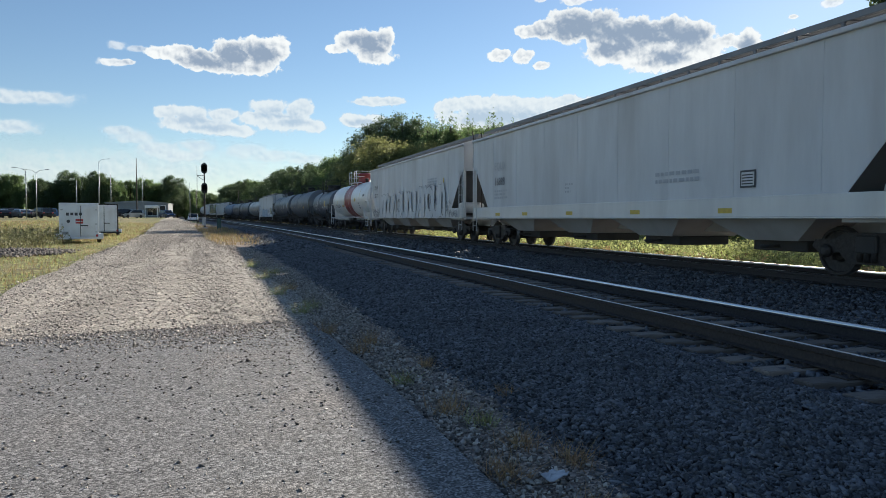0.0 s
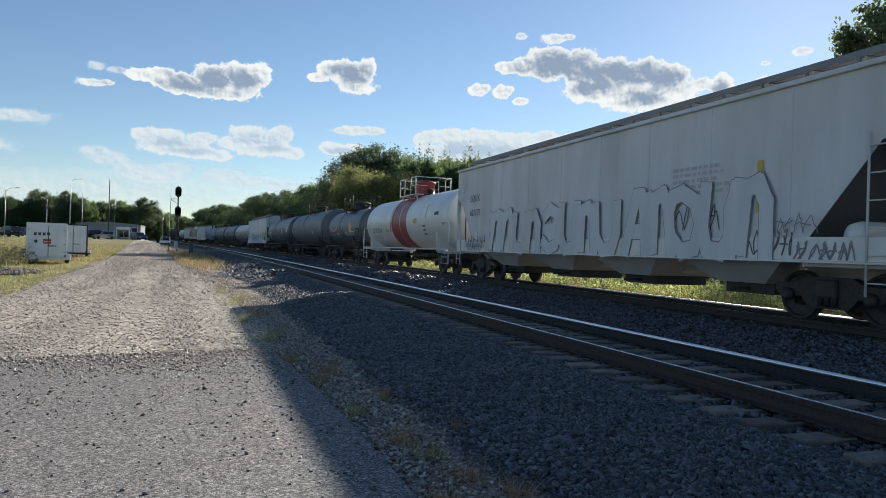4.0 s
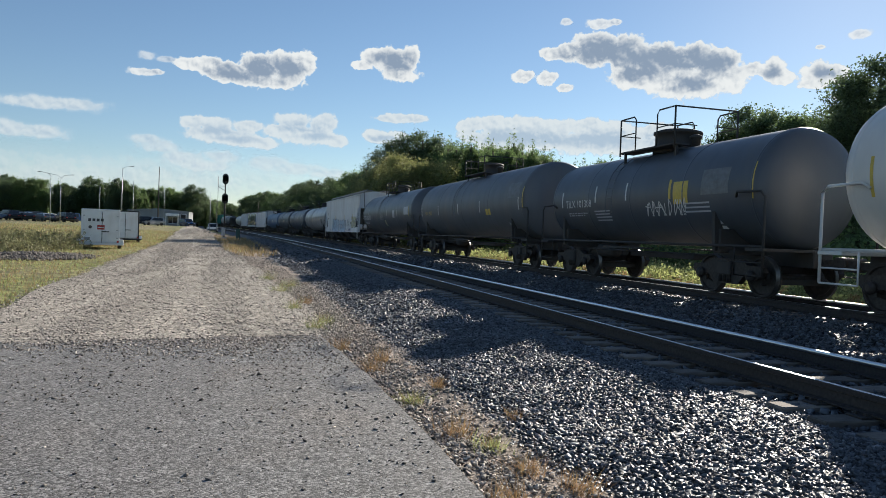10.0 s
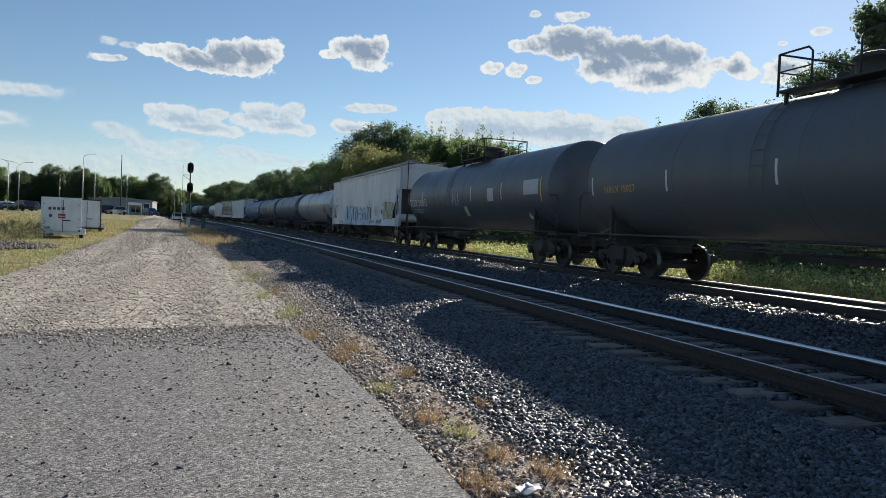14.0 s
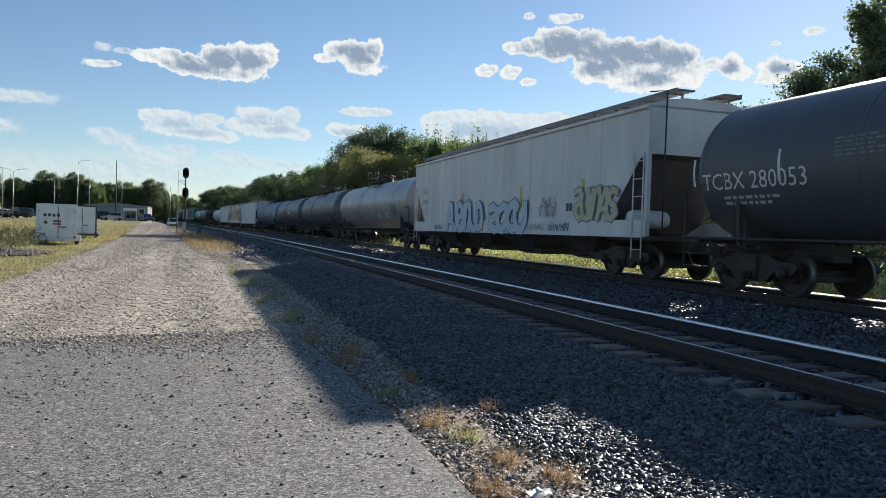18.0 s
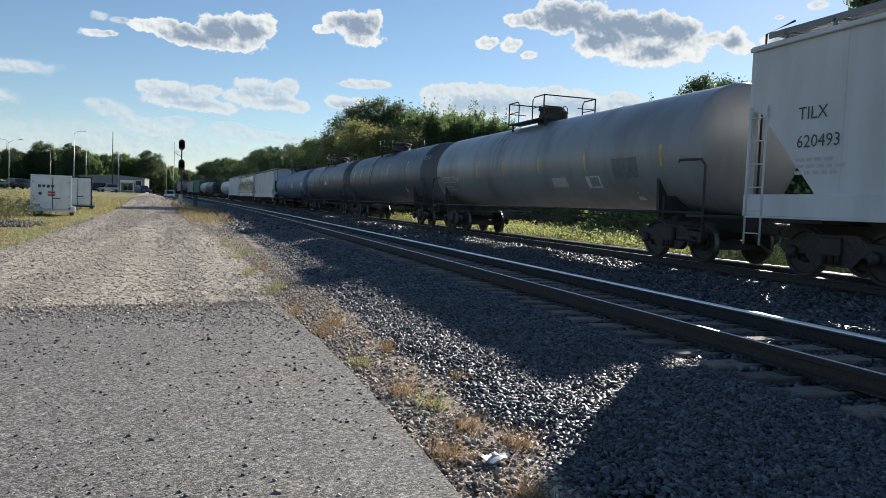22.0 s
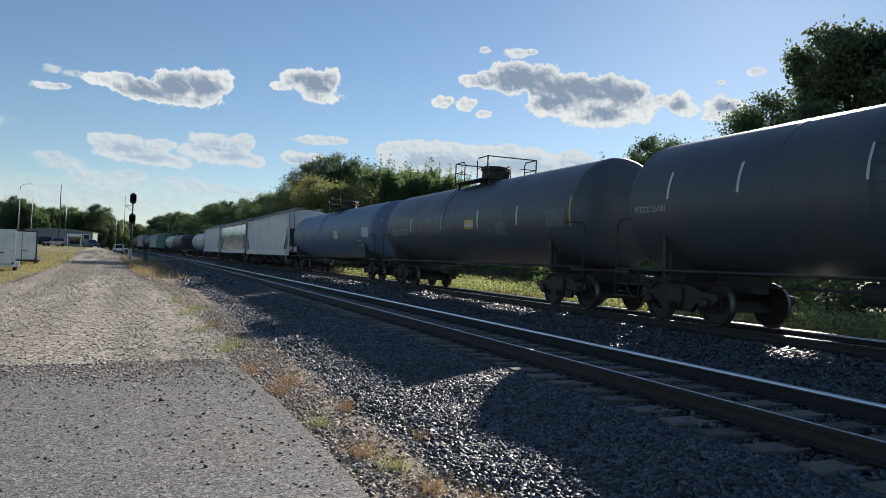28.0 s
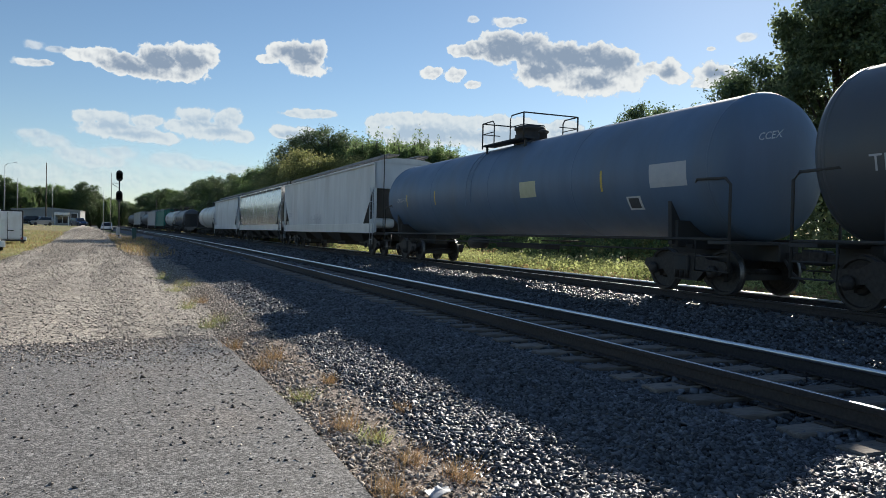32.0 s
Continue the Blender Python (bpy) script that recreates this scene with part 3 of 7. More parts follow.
FADED = mat("faded_panel", (0.2, 0.21, 0.22), (0.14, 0.145, 0.15), 6, 0.6)
SPRAY_YELLOW = mat("yellow_green_spray", (0.52, 0.5, 0.3), (0.6, 0.57, 0.4), 5, 0.6)

NEAR = -1        # the side of the cars that faces the road


def writing_mesh(text, size):
    cu = bpy.data.curves.new("writing", "FONT")
    cu.body, cu.size, cu.resolution_u, cu.fill_mode = text, size, 2, "FRONT"
    tmp = bpy.data.objects.new("writing", cu)
    me = bpy.data.meshes.new_from_object(tmp)
    bpy.data.objects.remove(tmp)
    bpy.data.curves.remove(cu)
    return me


def on_side(u, v, y, z, wall):
    """A place of a flat figure laid on the near side: u runs to the viewer's right."""
    yy, zz = y - u, z + v
    return (wall(zz), yy, zz)


def flat_wall(x):
    return lambda z: -x


def round_wall(r, zc):
    return lambda z: -math.sqrt(max(r * r - (z - zc) ** 2, 0.01)) - 0.005


def letters(car, text, size, y, z, wall, material, name="lettering"):
    me = writing_mesh(text, size)
    for v in me.vertices:
        v.co = on_side(v.co.x, v.co.y, y, z, wall)
    me.materials.clear()
    me.materials.append(material)
    return part(name, me, None, car)


def bars(car, y, z, w, rows, h, wall, material, name="stencil", seed=1):
    """Small print as plain bars."""
    r, g = random.Random(seed), Geo()
    for i in range(rows):
        u = 0.0
        while u < w * r.uniform(0.6, 1.0):
            d = r.uniform(0.08, 0.22) * min(w, 1)
            q = [on_side(a, b - i * h * 1.9, y, z, wall) for a, b in ((u, 0), (u + d, 0), (u + d, h), (u, h))]
            g.add(q, [(0, 1, 2, 3)])
            u += d + 0.06
    ob = part(name, g, material, car)
    ob["kind"] = "stuff"
    return ob


def patch(car, name, y, z, w, h, wall, material, label="", diamond=False, rows=4):
    g = Geo()
    if diamond:
        q = [on_side(a, b, y, z, wall) for a, b in ((-w / 2, 0), (0, -h / 2), (w / 2, 0), (0, h / 2))]
        g.add(q, [(0, 1, 2, 3)])
    else:
        for i in range(rows):
            q = [on_side(a, b, y, z, wall) for a, b in ((0, h * i / rows), (w, h * i / rows), (w, h * (i + 1) / rows), (0, h * (i + 1) / rows))]
            g.add(q, [(0, 1, 2, 3)])
    return part(name, g, material, car, label)


def ribbon(g, pts, w, y, z, wall, mi=0, lift=0.0):
    """A painted stroke along flat points."""
    for i, ((a, b), (c, d)) in enumerate(zip(pts, pts[1:])):
        n = math.hypot(c - a, d - b) or 1
        px, py = -(d - b) / n * w / 2, (c - a) / n * w / 2
        ex, ey = (c - a) / n * w * 0.3, (d - b) / n * w * 0.3
        q = [on_side(u, v, y, z, wall) for u, v in ((a - px - ex, b - py - ey), (c - px + ex, d - py + ey), (c + px + ex, d + py + ey), (a + px - ex, b + py - ey))]
        g.add([(x - lift - 0.0003 * i, yy, zz) for x, yy, zz in q], [(0, 1, 2, 3)], mi)


GLYPHS = {
    "t": [[(0.02, 0.93), (0.5, 1.0), (0.98, 0.92)], [(0.5, 0.98), (0.52, 0.5), (0.44, 0.02)]],
    "c": [[(0.92, 0.82), (0.62, 0.98), (0.25, 0.86), (0.06, 0.5), (0.22, 0.12), (0.6, 0.03), (0.95, 0.2)]],
    "e": [[(0.92, 0.88), (0.5, 0.98), (0.12, 0.8), (0.06, 0.45), (0.2, 0.1), (0.6, 0.02), (0.95, 0.14)], [(0.1, 0.5), (0.75, 0.54)]],
    "o": [[(0.5, 0.98), (0.16, 0.82), (0.05, 0.45), (0.24, 0.08), (0.6, 0.02), (0.9, 0.25), (0.96, 0.62), (0.78, 0.92), (0.5, 0.98)]],
    "u": [[(0.06, 1.0), (0.06, 0.4), (0.22, 0.06), (0.6, 0.02), (0.88, 0.3), (0.92, 1.0)]],
    "n": [[(0.06, 0.0), (0.08, 0.7), (0.28, 0.98), (0.6, 0.9), (0.66, 0.45), (0.7, 0.05)], [(0.66, 0.5), (0.85, 0.95), (1.0, 0.6), (0.98, 0.0)]],
    "r": [[(0.08, 0.0), (0.1, 0.95), (0.6, 1.0), (0.88, 0.75), (0.6, 0.5), (0.16, 0.48)], [(0.45, 0.48), (0.9, 0.0)]],
    "s": [[(0.9, 0.9), (0.5, 1.0), (0.12, 0.8), (0.3, 0.56), (0.74, 0.44), (0.9, 0.2), (0.5, 0.0), (0.08, 0.1)]],
    "a": [[(0.02, 0.0), (0.42, 1.0), (0.62, 1.0), (0.96, 0.0)], [(0.22, 0.36), (0.8, 0.36)]],
    "f": [[(0.98, 0.94), (0.12, 1.0), (0.1, 0.5), (0.06, 0.0)], [(0.1, 0.52), (0.75, 0.56)]],
    "m": [[(0.02, 0.0), (0.12, 1.0), (0.48, 0.4), (0.86, 1.0), (0.98, 0.0)]],
    "i": [[(0.45, 1.0), (0.5, 0.5), (0.42, 0.0)]],
}


def graffiti(car, y, z, w, h, shapes, wall, fill, line, seed, fat=0.26, edge=0.045, label="spray-painted block lettering"):
    """Spray painting: fat strokes in a fill colour over slightly wider ones in the outline's colour, letter forms jammed together."""
    r, g, n = random.Random(seed), Geo(), len(shapes)
    step = w / n
    for k, shape in enumerate(shapes):
        sx, sy, lean, u0 = step * r.uniform(1.05, 1.3), h * r.uniform(0.86, 1.02), r.uniform(-0.15, 0.2), k * step + r.uniform(-0.08, 0.08)
        turned = r.random() < 0.6
        strokes = []
        for stroke in GLYPHS[shape]:
            fine = []
            stroke = [(1 - a if turned else a, b) for a, b in stroke]
            for (a, b), (c, d) in zip(stroke, stroke[1:]):
                for j in range(3):
                    q = j / 3
                    fine.append((u0 + sx * (a + (c - a) * q) + lean * (b + (d - b) * q), sy * (b + (d - b) * q)))
            a, b = stroke[-1]
            fine.append((u0 + sx * a + lean * b, sy * b))
            strokes.append(fine)
        for fine in strokes:
            ribbon(g, fine, fat + 2 * edge * r.uniform(0.8, 1.2), y, z, wall, 0, 0.002 + 0.0002 * k)
        for fine in strokes:
            ribbon(g, fine, fat, y, z, wall, 1, 0.012 + 0.0002 * k)
    ob = part("graffiti", g, [line, fill], car, label)
    ob["kind"] = "stuff"
    return ob


def scrawl(car, y, z, w, h, wall, material, seed, line=0.03):
    """A tag: glyphs of a few quick strokes, joined into one hand."""
    r, g, u = random.Random(seed), Geo(), 0.0
    while u < w:
        d = h * r.uniform(0.35, 0.65)
        for _ in range(r.choice((1, 2, 2))):
            tall, bow = h * r.uniform(0.7, 1.05), r.uniform(-0.5, 0.9) * d
            x0, x1 = u + r.uniform(0, 0.4) * d, u + r.uniform(0.5, 1.1) * d
            up = [(x0 + (x1 - x0) * k / 6 + bow * math.sin(math.pi * k / 6) * 0.5, tall * (k / 6 if r.random() > 0.0 else 0)) for k in range(7)]
            down = [(x1 + (d * 0.7) * k / 5, tall * (1 - (k / 5) ** r.uniform(0.7, 1.6))) for k in range(6)]
            ribbon(g, up + (down if r.random() < 0.55 else []), line, y, z, wall)
        if r.random() < 0.5:
            ribbon(g, [(u, h * r.uniform(0.35, 0.6)), (u + d, h * r.uniform(0.35, 0.65))], line, y, z, wall)
        u += d * r.uniform(0.95, 1.25)
    ob = part("graffiti", g, material, car, "thin scrawled tag")
    ob["kind"] = "stuff"
    return ob


# ---- the train: running gear ----
def side_frame_geo(s):
    x = s * 1.0
    g = Geo()
    prof = [(-1.25, 0.56), (-1.18, 0.68), (-0.72, 0.7), (-0.5, 0.82), (0.5, 0.82), (0.72, 0.7), (1.18, 0.68), (1.25, 0.56), (1.05, 0.4), (0.62, 0.46), (0.42, 0.26), (-0.42, 0.26), (-0.62, 0.46), (-1.05, 0.4)]
    g.loft([[(x - 0.07, y, z) for y, z in prof], [(x + 0.07, y, z) for y, z in prof]])
    for k in (-0.15, 0.0, 0.15):
        g.lathe([(0.055, 0.3), (0.055, 0.62)], (x + s * 0.09, k, 0), 8, "z")
    for k in (-0.89, 0.89):
        g.lathe([(0.12, 0), (0.13, s * 0.08), (0.06, s * 0.12)], (x + s * 0.06, k, 0.47), 12, "x")
    return g


def wheelset_geo():
    g = Geo()
    for s in (-1, 1):
        c = s * GAUGE / 2
        g.lathe([(0.09, s * -0.08), (0.2, s * -0.05), (0.36, s * -0.02), (0.4, s * -0.06), (0.485, s * -0.06), (0.487, s * -0.035), (0.459, s * -0.03)], (c, 0, 0), 28, "x", 0, False, False)
        g.lathe([(0.459, s * -0.03), (0.452, s * 0.07)], (c, 0, 0), 28, "x", 1, True, False)
        g.lathe([(0.452, s * 0.07), (0.4, s * 0.07), (0.38, s * 0.03), (0.2, s * 0.01), (0.17, s * 0.07), (0.09, s * 0.08)], (c, 0, 0), 28, "x", 0, False, False)
    g.lathe([(0.08, -0.98), (0.08, 0.98)], (0, 0, 0), 12, "x")
    for s in (-1, 1):
        for k in range(3):
            a = k * 2.094
            g.box(s * 0.99, s * 1.02, 0.045 * math.cos(a) - 0.012, 0.045 * math.cos(a) + 0.012, 0.045 * math.sin(a) - 0.012, 0.045 * math.sin(a) + 0.012)
    return g


FRAME_ME = [side_frame_geo(s).mesh("side_frame", IRON) for s in (-1, 1)]
BOLSTER_ME = Geo().box(-1.15, 1.15, -0.22, 0.22, 0.45, 0.78, 0.03).box(-0.9, 0.9, -1.0, -0.93, 0.3, 0.42).box(-0.9, 0.9, 0.93, 1.0, 0.3, 0.42).lathe([(0.2, 0.78), (0.2, 0.92)], (0, 0, 0), 14, "z").mesh("bogie", UNDER)
WHEEL_ME = wheelset_geo().mesh("wheelset", [IRON, TREAD])
COUPLER_ME = Geo().box(-0.08, 0.08, -0.55, 0.12, 0.72, 0.9, 0.02).box(-0.16, 0.13, 0.1, 0.36, 0.68, 0.96, 0.04).box(0.06, 0.17, 0.3, 0.46, 0.7, 0.94, 0.03).tube([(0.3, -0.1, 0.75), (0.32, 0.1, 0.5), (0.25, 0.32, 0.34)], 0.03).mesh("coupler", IRON)
WHEELS = {-1: [], 1: []}


def running_gear(car, half, centres):
    """Bogies, wheels and couplers. half: to the pulling face; centres: of the bogies."""
    for e in (-1, 1):
        b = part("bogie", BOLSTER_ME, None, car, "dark iron two-axle bogie", pose(0, e * centres, 0))
        for me in FRAME_ME:
            part("side_frame", me, None, b)
        for k in (-1, 1):
            WHEELS[k].append(part("wheelset", WHEEL_ME, None, b, m=pose(0, k * 0.89, 0.457)))
        part("coupler", COUPLER_ME, None, car, m=pose(0, e * (half - 0.28), 0, 0, 0, 0 if e > 0 else 180))


def ladder_geo(x, y, z0, z1, w=0.42, n=None, r=0.014, axis="y"):
    g = Geo()
    n = n or max(2, int((z1 - z0) / 0.38))
    at = (lambda s, z: (x, y + s, z)) if axis == "y" else (lambda s, z: (x + s, y, z))
    for s in (-w / 2, w / 2):
        g.tube([at(s, z0), at(s, z1)], r * 1.5, 6)
    for i in range(n):
        z = z0 + (z1 - z0) * (i + 0.5) / n
        g.tube([at(-w / 2, z), at(w / 2, z)], r, 6)
    return g


# ---- covered hopper ----
def hopper(label, length, material, bays=4, curved=False, under=UNDER, top=4.35, sill_mat=None):
    car = thing("covered_hopper", label, "freight car", group="cars of the freight train")
    h = length / 2
    e = h - 0.42                      # end of the body
    z0, z1 = 1.5, top
    # sides with the corners cut away under the slope sheets
    outline = [(-e, z1), (e, z1), (e, 3.15), (e - 0.35, 3.05), (e - 1.75, z0), (-e + 1.75, z0), (-e + 0.35, 3.05), (-e, 3.15)]
    g = Geo()
    for s in (-1, 1):
        zs = [z1, z1 - 0.5, z1 - 1.0, 3.15, 3.05, 2.5, 2.0, z0]
        rows = []
        for z in zs:
            b = 1.55 - (0.13 * ((z - z0) / (z1 - z0)) ** 2 - 0.06 * math.sin(math.pi * (z - z0) / (z1 - z0)) if curved else 0)
            ye = e if z >= 3.15 else (e - 0.35 if z >= 3.05 else e - 0.35 - 1.4 * (3.05 - z) / (3.05 - z0))
            rows.append([(s * b, -ye + 2 * ye * k / 24, z) for k in range(25)])
        for r0, r1 in zip(rows, rows[1:]):
            g.add(r0 + r1, [(k, k + 1, k + 26, k + 25) for k in range(24)], 0, curved)
    part("body", g, material, car)
    for s in (-1, 1):
        g = Geo()
        y = [s * e, s * e, s * (e - 0.35), s * (e - 1.75), s * (e - 2.4)]
        z = [z1, 3.15, 3.05, z0, z0 - 0.3]
        part("end_sheet", Geo().add([(-1.54, y[0], z[0]), (1.54, y[0], z[0]), (1.54, y[1], z[1]), (-1.54, y[1], z[1])], [(0, 1, 2, 3)]), material, car)
        for k in range(1, 4):
            g.add([(-1.54, y[k], z[k]), (1.54, y[k], z[k]), (1.54, y[k + 1], z[k + 1]), (-1.54, y[k + 1], z[k + 1])], [(0, 1, 2, 3)])
        part("slope_sheet", g, SLOPE, car, "dark sloping end sheet")
    if not curved:
        n = 9
        for s in (-1, 1):
            for k in range(1, n):
                y = -e + 2 * e * k / n
                if abs(y) < e - 1.9:
                    part("side_seam", Geo().box(s * 1.55, s * 1.558, y - 0.02, y + 0.02, z0, z1 - 0.02), material, car)
    # roof
    g = Geo()
    ring = [(-1.58, z1 - 0.05), (-1.58, z1 + 0.02), (-1.1, z1 + 0.16), (-0.5, z1 + 0.24), (0.5, z1 + 0.24), (1.1, z1 + 0.16), (1.58, z1 + 0.02), (1.58, z1 - 0.05)]
    g.loft([[(x, y, z) for x, z in ring] for y in (-e, -e / 2, 0, e / 2, e)])
    part("roof", g, material, car)
    rim = Geo()
    for s in (-1, 1):
        rim.box(s * 1.55, s * 1.63, -e, e, z1 - 0.09, z1 - 0.01, 0.015)
    part("roof_edge", rim, material, car)
    # trough hatch and roof walks
    g = Geo()
    for k in range(5):
        a, b = -e + 1.0 + (2 * e - 2.0) * k / 5, -e + 1.0 + (2 * e - 2.0) * (k + 1) / 5
        g.box(-0.33, 0.33, a + 0.04, b - 0.04, z1 + 0.2, z1 + 0.36, 0.05)
    part("hatch_cover", g, material, car)
    for s in (-1, 1):
        g = Geo()
        for x in (0.5, 0.64, 0.78, 0.92):
            g.box(s * x - 0.058, s * x + 0.058, -e - 0.25, e + 0.25, z1 + 0.36, z1 + 0.4)
        n = int(2 * e / 1.15)
        for k in range(n + 1):
            y = -e + 0.2 + (2 * e - 0.4) * k / n
            g.box(s * 0.46, s * 0.98, y - 0.03, y + 0.03, z1 + 0.33, z1 + 0.36)
            g.box(s * 0.93, s * 0.98, y - 0.025, y + 0.025, z1 + 0.12, z1 + 0.36)
            g.box(s * 0.46, s * 0.51, y - 0.025, y + 0.025, z1 + 0.18, z1 + 0.36)
        g.box(s * 0.95, s * 0.98, -e - 0.25, e + 0.25, z1 + 0.3, z1 + 0.42)
        part("running_board", g, WALKWAY, car, "steel grating walk along the roof")
    # sills, posts, ladders, platforms
    for s in (-1, 1):
        g = Geo().box(s * 1.5, s * 1.585, -e, e, 1.1, z0 + 0.02, 0.015)
        part("side_sill", g, sill_mat or material, car)
        part("sill_lip", Geo().box(s * 1.46, s * 1.62, -e + 0.1, e - 0.1, 1.07, 1.1, 0.006), sill_mat or material, car)
        for q in (-1, 1):
            part("end_post", Geo().box(s * 1.44, s * 1.56, q * e, q * (e - 0.12), 1.1, z1, 0.01), material, car)
            part("ladder", ladder_geo(s * 1.6, q * (e - 0.32), 0.55, 3.2), material, car, "steel side ladder")
    for q in (-1, 1):
        g = Geo().box(-1.5, 1.5, q * (e - 1.9), q * (e + 0.12), 1.0, 1.12, 0.01)
        g.box(-0.3, 0.3, q * (e - 2.2), q * (e + 0.1), 0.7, 1.02, 0.02)
        part("end_platform", g, under, car)
        part("end_ladder", ladder_geo(1.1, q * (e + 0.08), 1.15, z1 + 0.1, 0.45, axis="x"), material, car)
        part("handrail", Geo().tube([(-1.15, q * (e + 0.1), 1.1), (-1.15, q * (e + 0.12), z1 + 0.35), (-1.15, q * (e - 0.6), z1 + 0.45)], 0.022, 6), UNDER, car)
    part("brake_reservoir", Geo().lathe([(0.02, -0.62), (0.2, -0.55), (0.24, -0.4), (0.24, 0.4), (0.2, 0.55), (0.02, 0.62)], (-0.85, -e + 0.95, 1.55), 16, "x"), sill_mat or material, car)
    part("brake_wheel", Geo().lathe([(0.26, -0.02), (0.29, 0), (0.26, 0.02), (0.24, 0)], (0.4, -e - 0.14, 2.7), 20, "y", caps=False).box(0.15, 0.65, -e - 0.15, -e - 0.13, 2.68, 2.72).box(0.38, 0.42, -e - 0.15, -e - 0.13, 2.45, 2.95), UNDER, car)
    # discharge bays
    span = 2 * (e - 2.1)
    for k in range(bays):
        c = -e + 2.1 + span * (k + 0.5) / bays
        w = span / bays / 2
        ring = lambda a, b, z: [(-b, c - a, z), (b, c - a, z), (b, c + a, z), (-b, c + a, z)]
        g = Geo().loft([ring(w * 0.98, 1.45, z0 - 0.02), ring(w * 0.8, 1.38, 1.12), ring(w * 0.34, 0.95, 0.62)])
        part("hopper_bay", g, under, car)
        part("outlet_gate", Geo().box(-0.75, 0.75, c - w * 0.36, c + w * 0.36, 0.4, 0.62, 0.02).tube([(-1.25, c, 0.5), (-0.7, c, 0.5)], 0.04), UNDER, car)
    part("centre_sill", Geo().box(-0.2, 0.2, -e, e, 0.75, 1.1, 0.02), under, car)
    running_gear(car, h, h - 2.15)
    return car, e


# ---- tank car ----
def tank_car(label, length, material, radius=1.5, band=None, dome=None, rail_mat=None, platform=2.8, top_rail=0.75, mid=2.6, dome_r=0.42, seams=5, top_at=1.3, tall=1.0):
    car = thing("tank_car", label, "freight car", group="cars of the freight train")
    h = length / 2
    e = h - 0.72
    zc = mid
    rail_mat = rail_mat or UNDER
    head = [(radius * math.cos(a), 0.42 * math.sin(a)) for a in (0, 0.3, 0.6, 0.9, 1.2, 1.45)]
    prof = [(r, -e + 0.42 - s) for r, s in head[::-1]]
    cuts = [-e + 0.45 + (2 * e - 0.9) * k / 10 for k in range(11)]
    prof += [(radius, y) for y in cuts]
    prof += [(r, e - 0.42 + s) for r, s in head]
    part("tank_shell", Geo().lathe(prof, (0, 0, zc), 48), material, car)
    if band:
        part("tank_band", Geo().lathe([(radius + 0.004, -band), (radius + 0.004, band)], (0, top_at, zc), 48, caps=False), RED_BAND, car, "oxide-red painted band")
    for k in range(seams):
        y = -e + 0.5 + (2 * e - 1.0) * k / (seams - 1)
        g = Geo().lathe([(radius, y - 0.03), (radius + 0.008, y - 0.02), (radius + 0.008, y + 0.02), (radius, y + 0.03)], (0, 0, zc), 48, caps=False)
        part("weld_seam", g, material, car)
    # manway, valves, platform and railing: two cages with a gap at the manway
    zt, p, q = zc + radius, platform / 2, 0.96
    part("manway_dome", Geo().lathe([(dome_r + 0.06, -0.12), (dome_r + 0.05, 0.1), (dome_r, 0.14), (dome_r, 0.42 * tall), (dome_r + 0.05, 0.42 * tall + 0.01), (dome_r + 0.05, 0.5 * tall), (dome_r * 0.8, 0.56 * tall), (0.03, 0.58 * tall)], (0, top_at - 0.1, zt), 24, "z"), dome or UNDER, car)
    part("valve", Geo().lathe([(0.12, -0.1), (0.12, 0.22), (0.17, 0.24), (0.17, 0.3), (0.05, 0.36)], (0, top_at - 0.95, zt), 14, "z"), UNDER, car)
    part("valve", Geo().lathe([(0.09, -0.1), (0.09, 0.26), (0.14, 0.28), (0.14, 0.38), (0.04, 0.42)], (0.1, top_at + 0.8, zt), 14, "z"), UNDER, car)
    for s in (-1, 1):
        g = Geo().box(s * 0.5, s * 0.98, top_at - p, top_at + p, zt - 0.03, zt + 0.02, 0.008)
        for y in (top_at - p + 0.1, top_at + p - 0.1):
            g.box(s * 0.8, s * 0.86, y - 0.03, y + 0.03, zt - 0.35, zt)
        part("platform", g, rail_mat, car, "grated walkway beside the manway")
    zr = zt + top_rail
    for d in (-1, 1):
        y0, y1 = top_at + d * p, top_at + d * (p - 0.85)
        g = Geo().tube([(-q, y1, zt), (-q, y1, zr - 0.1), (-q, y1 + d * 0.1, zr), (-q, y0, zr), (q, y0, zr), (q, y1 + d * 0.1, zr), (q, y1, zr - 0.1), (q, y1, zt)], 0.022, 6)
        cage = part("railing", g, rail_mat, car)
        for s in (-1, 1):
            part("railing_post", Geo().tube([(s * q, y0, zt - 0.1), (s * q, y0, zr)], 0.028, 6), rail_mat, cage)
            part("mid_rail", Geo().tube([(s * q, y1, zt + top_rail * 0.52), (s * q, y0, zt + top_rail * 0.52), (s * 0.3, y0, zt + top_rail * 0.52)], 0.016, 6), rail_mat, cage)
    # thin ladder that follows the shell, and the grab rail along the sill
    for s in (-1, 1):
        g, ya, rl = Geo(), top_at + p - 0.2, radius + 0.05
        for y in (ya - 0.18, ya + 0.18):
            g.tube([(s * rl, y, zc - 0.5), (s * rl, y, zc)] + [(s * rl * math.cos(a), y, zc + rl * math.sin(a)) for a in (0.2, 0.4, 0.6, 0.8, 1.0)], 0.012, 5)
        for a in (0.0, 0.2, 0.4, 0.6, 0.8):
            g.tube([(s * rl * math.cos(a), ya - 0.18, zc + rl * math.sin(a)), (s * rl * math.cos(a), ya + 0.18, zc + rl * math.sin(a))], 0.01, 5)
        part("ladder", g, dome or material, car)
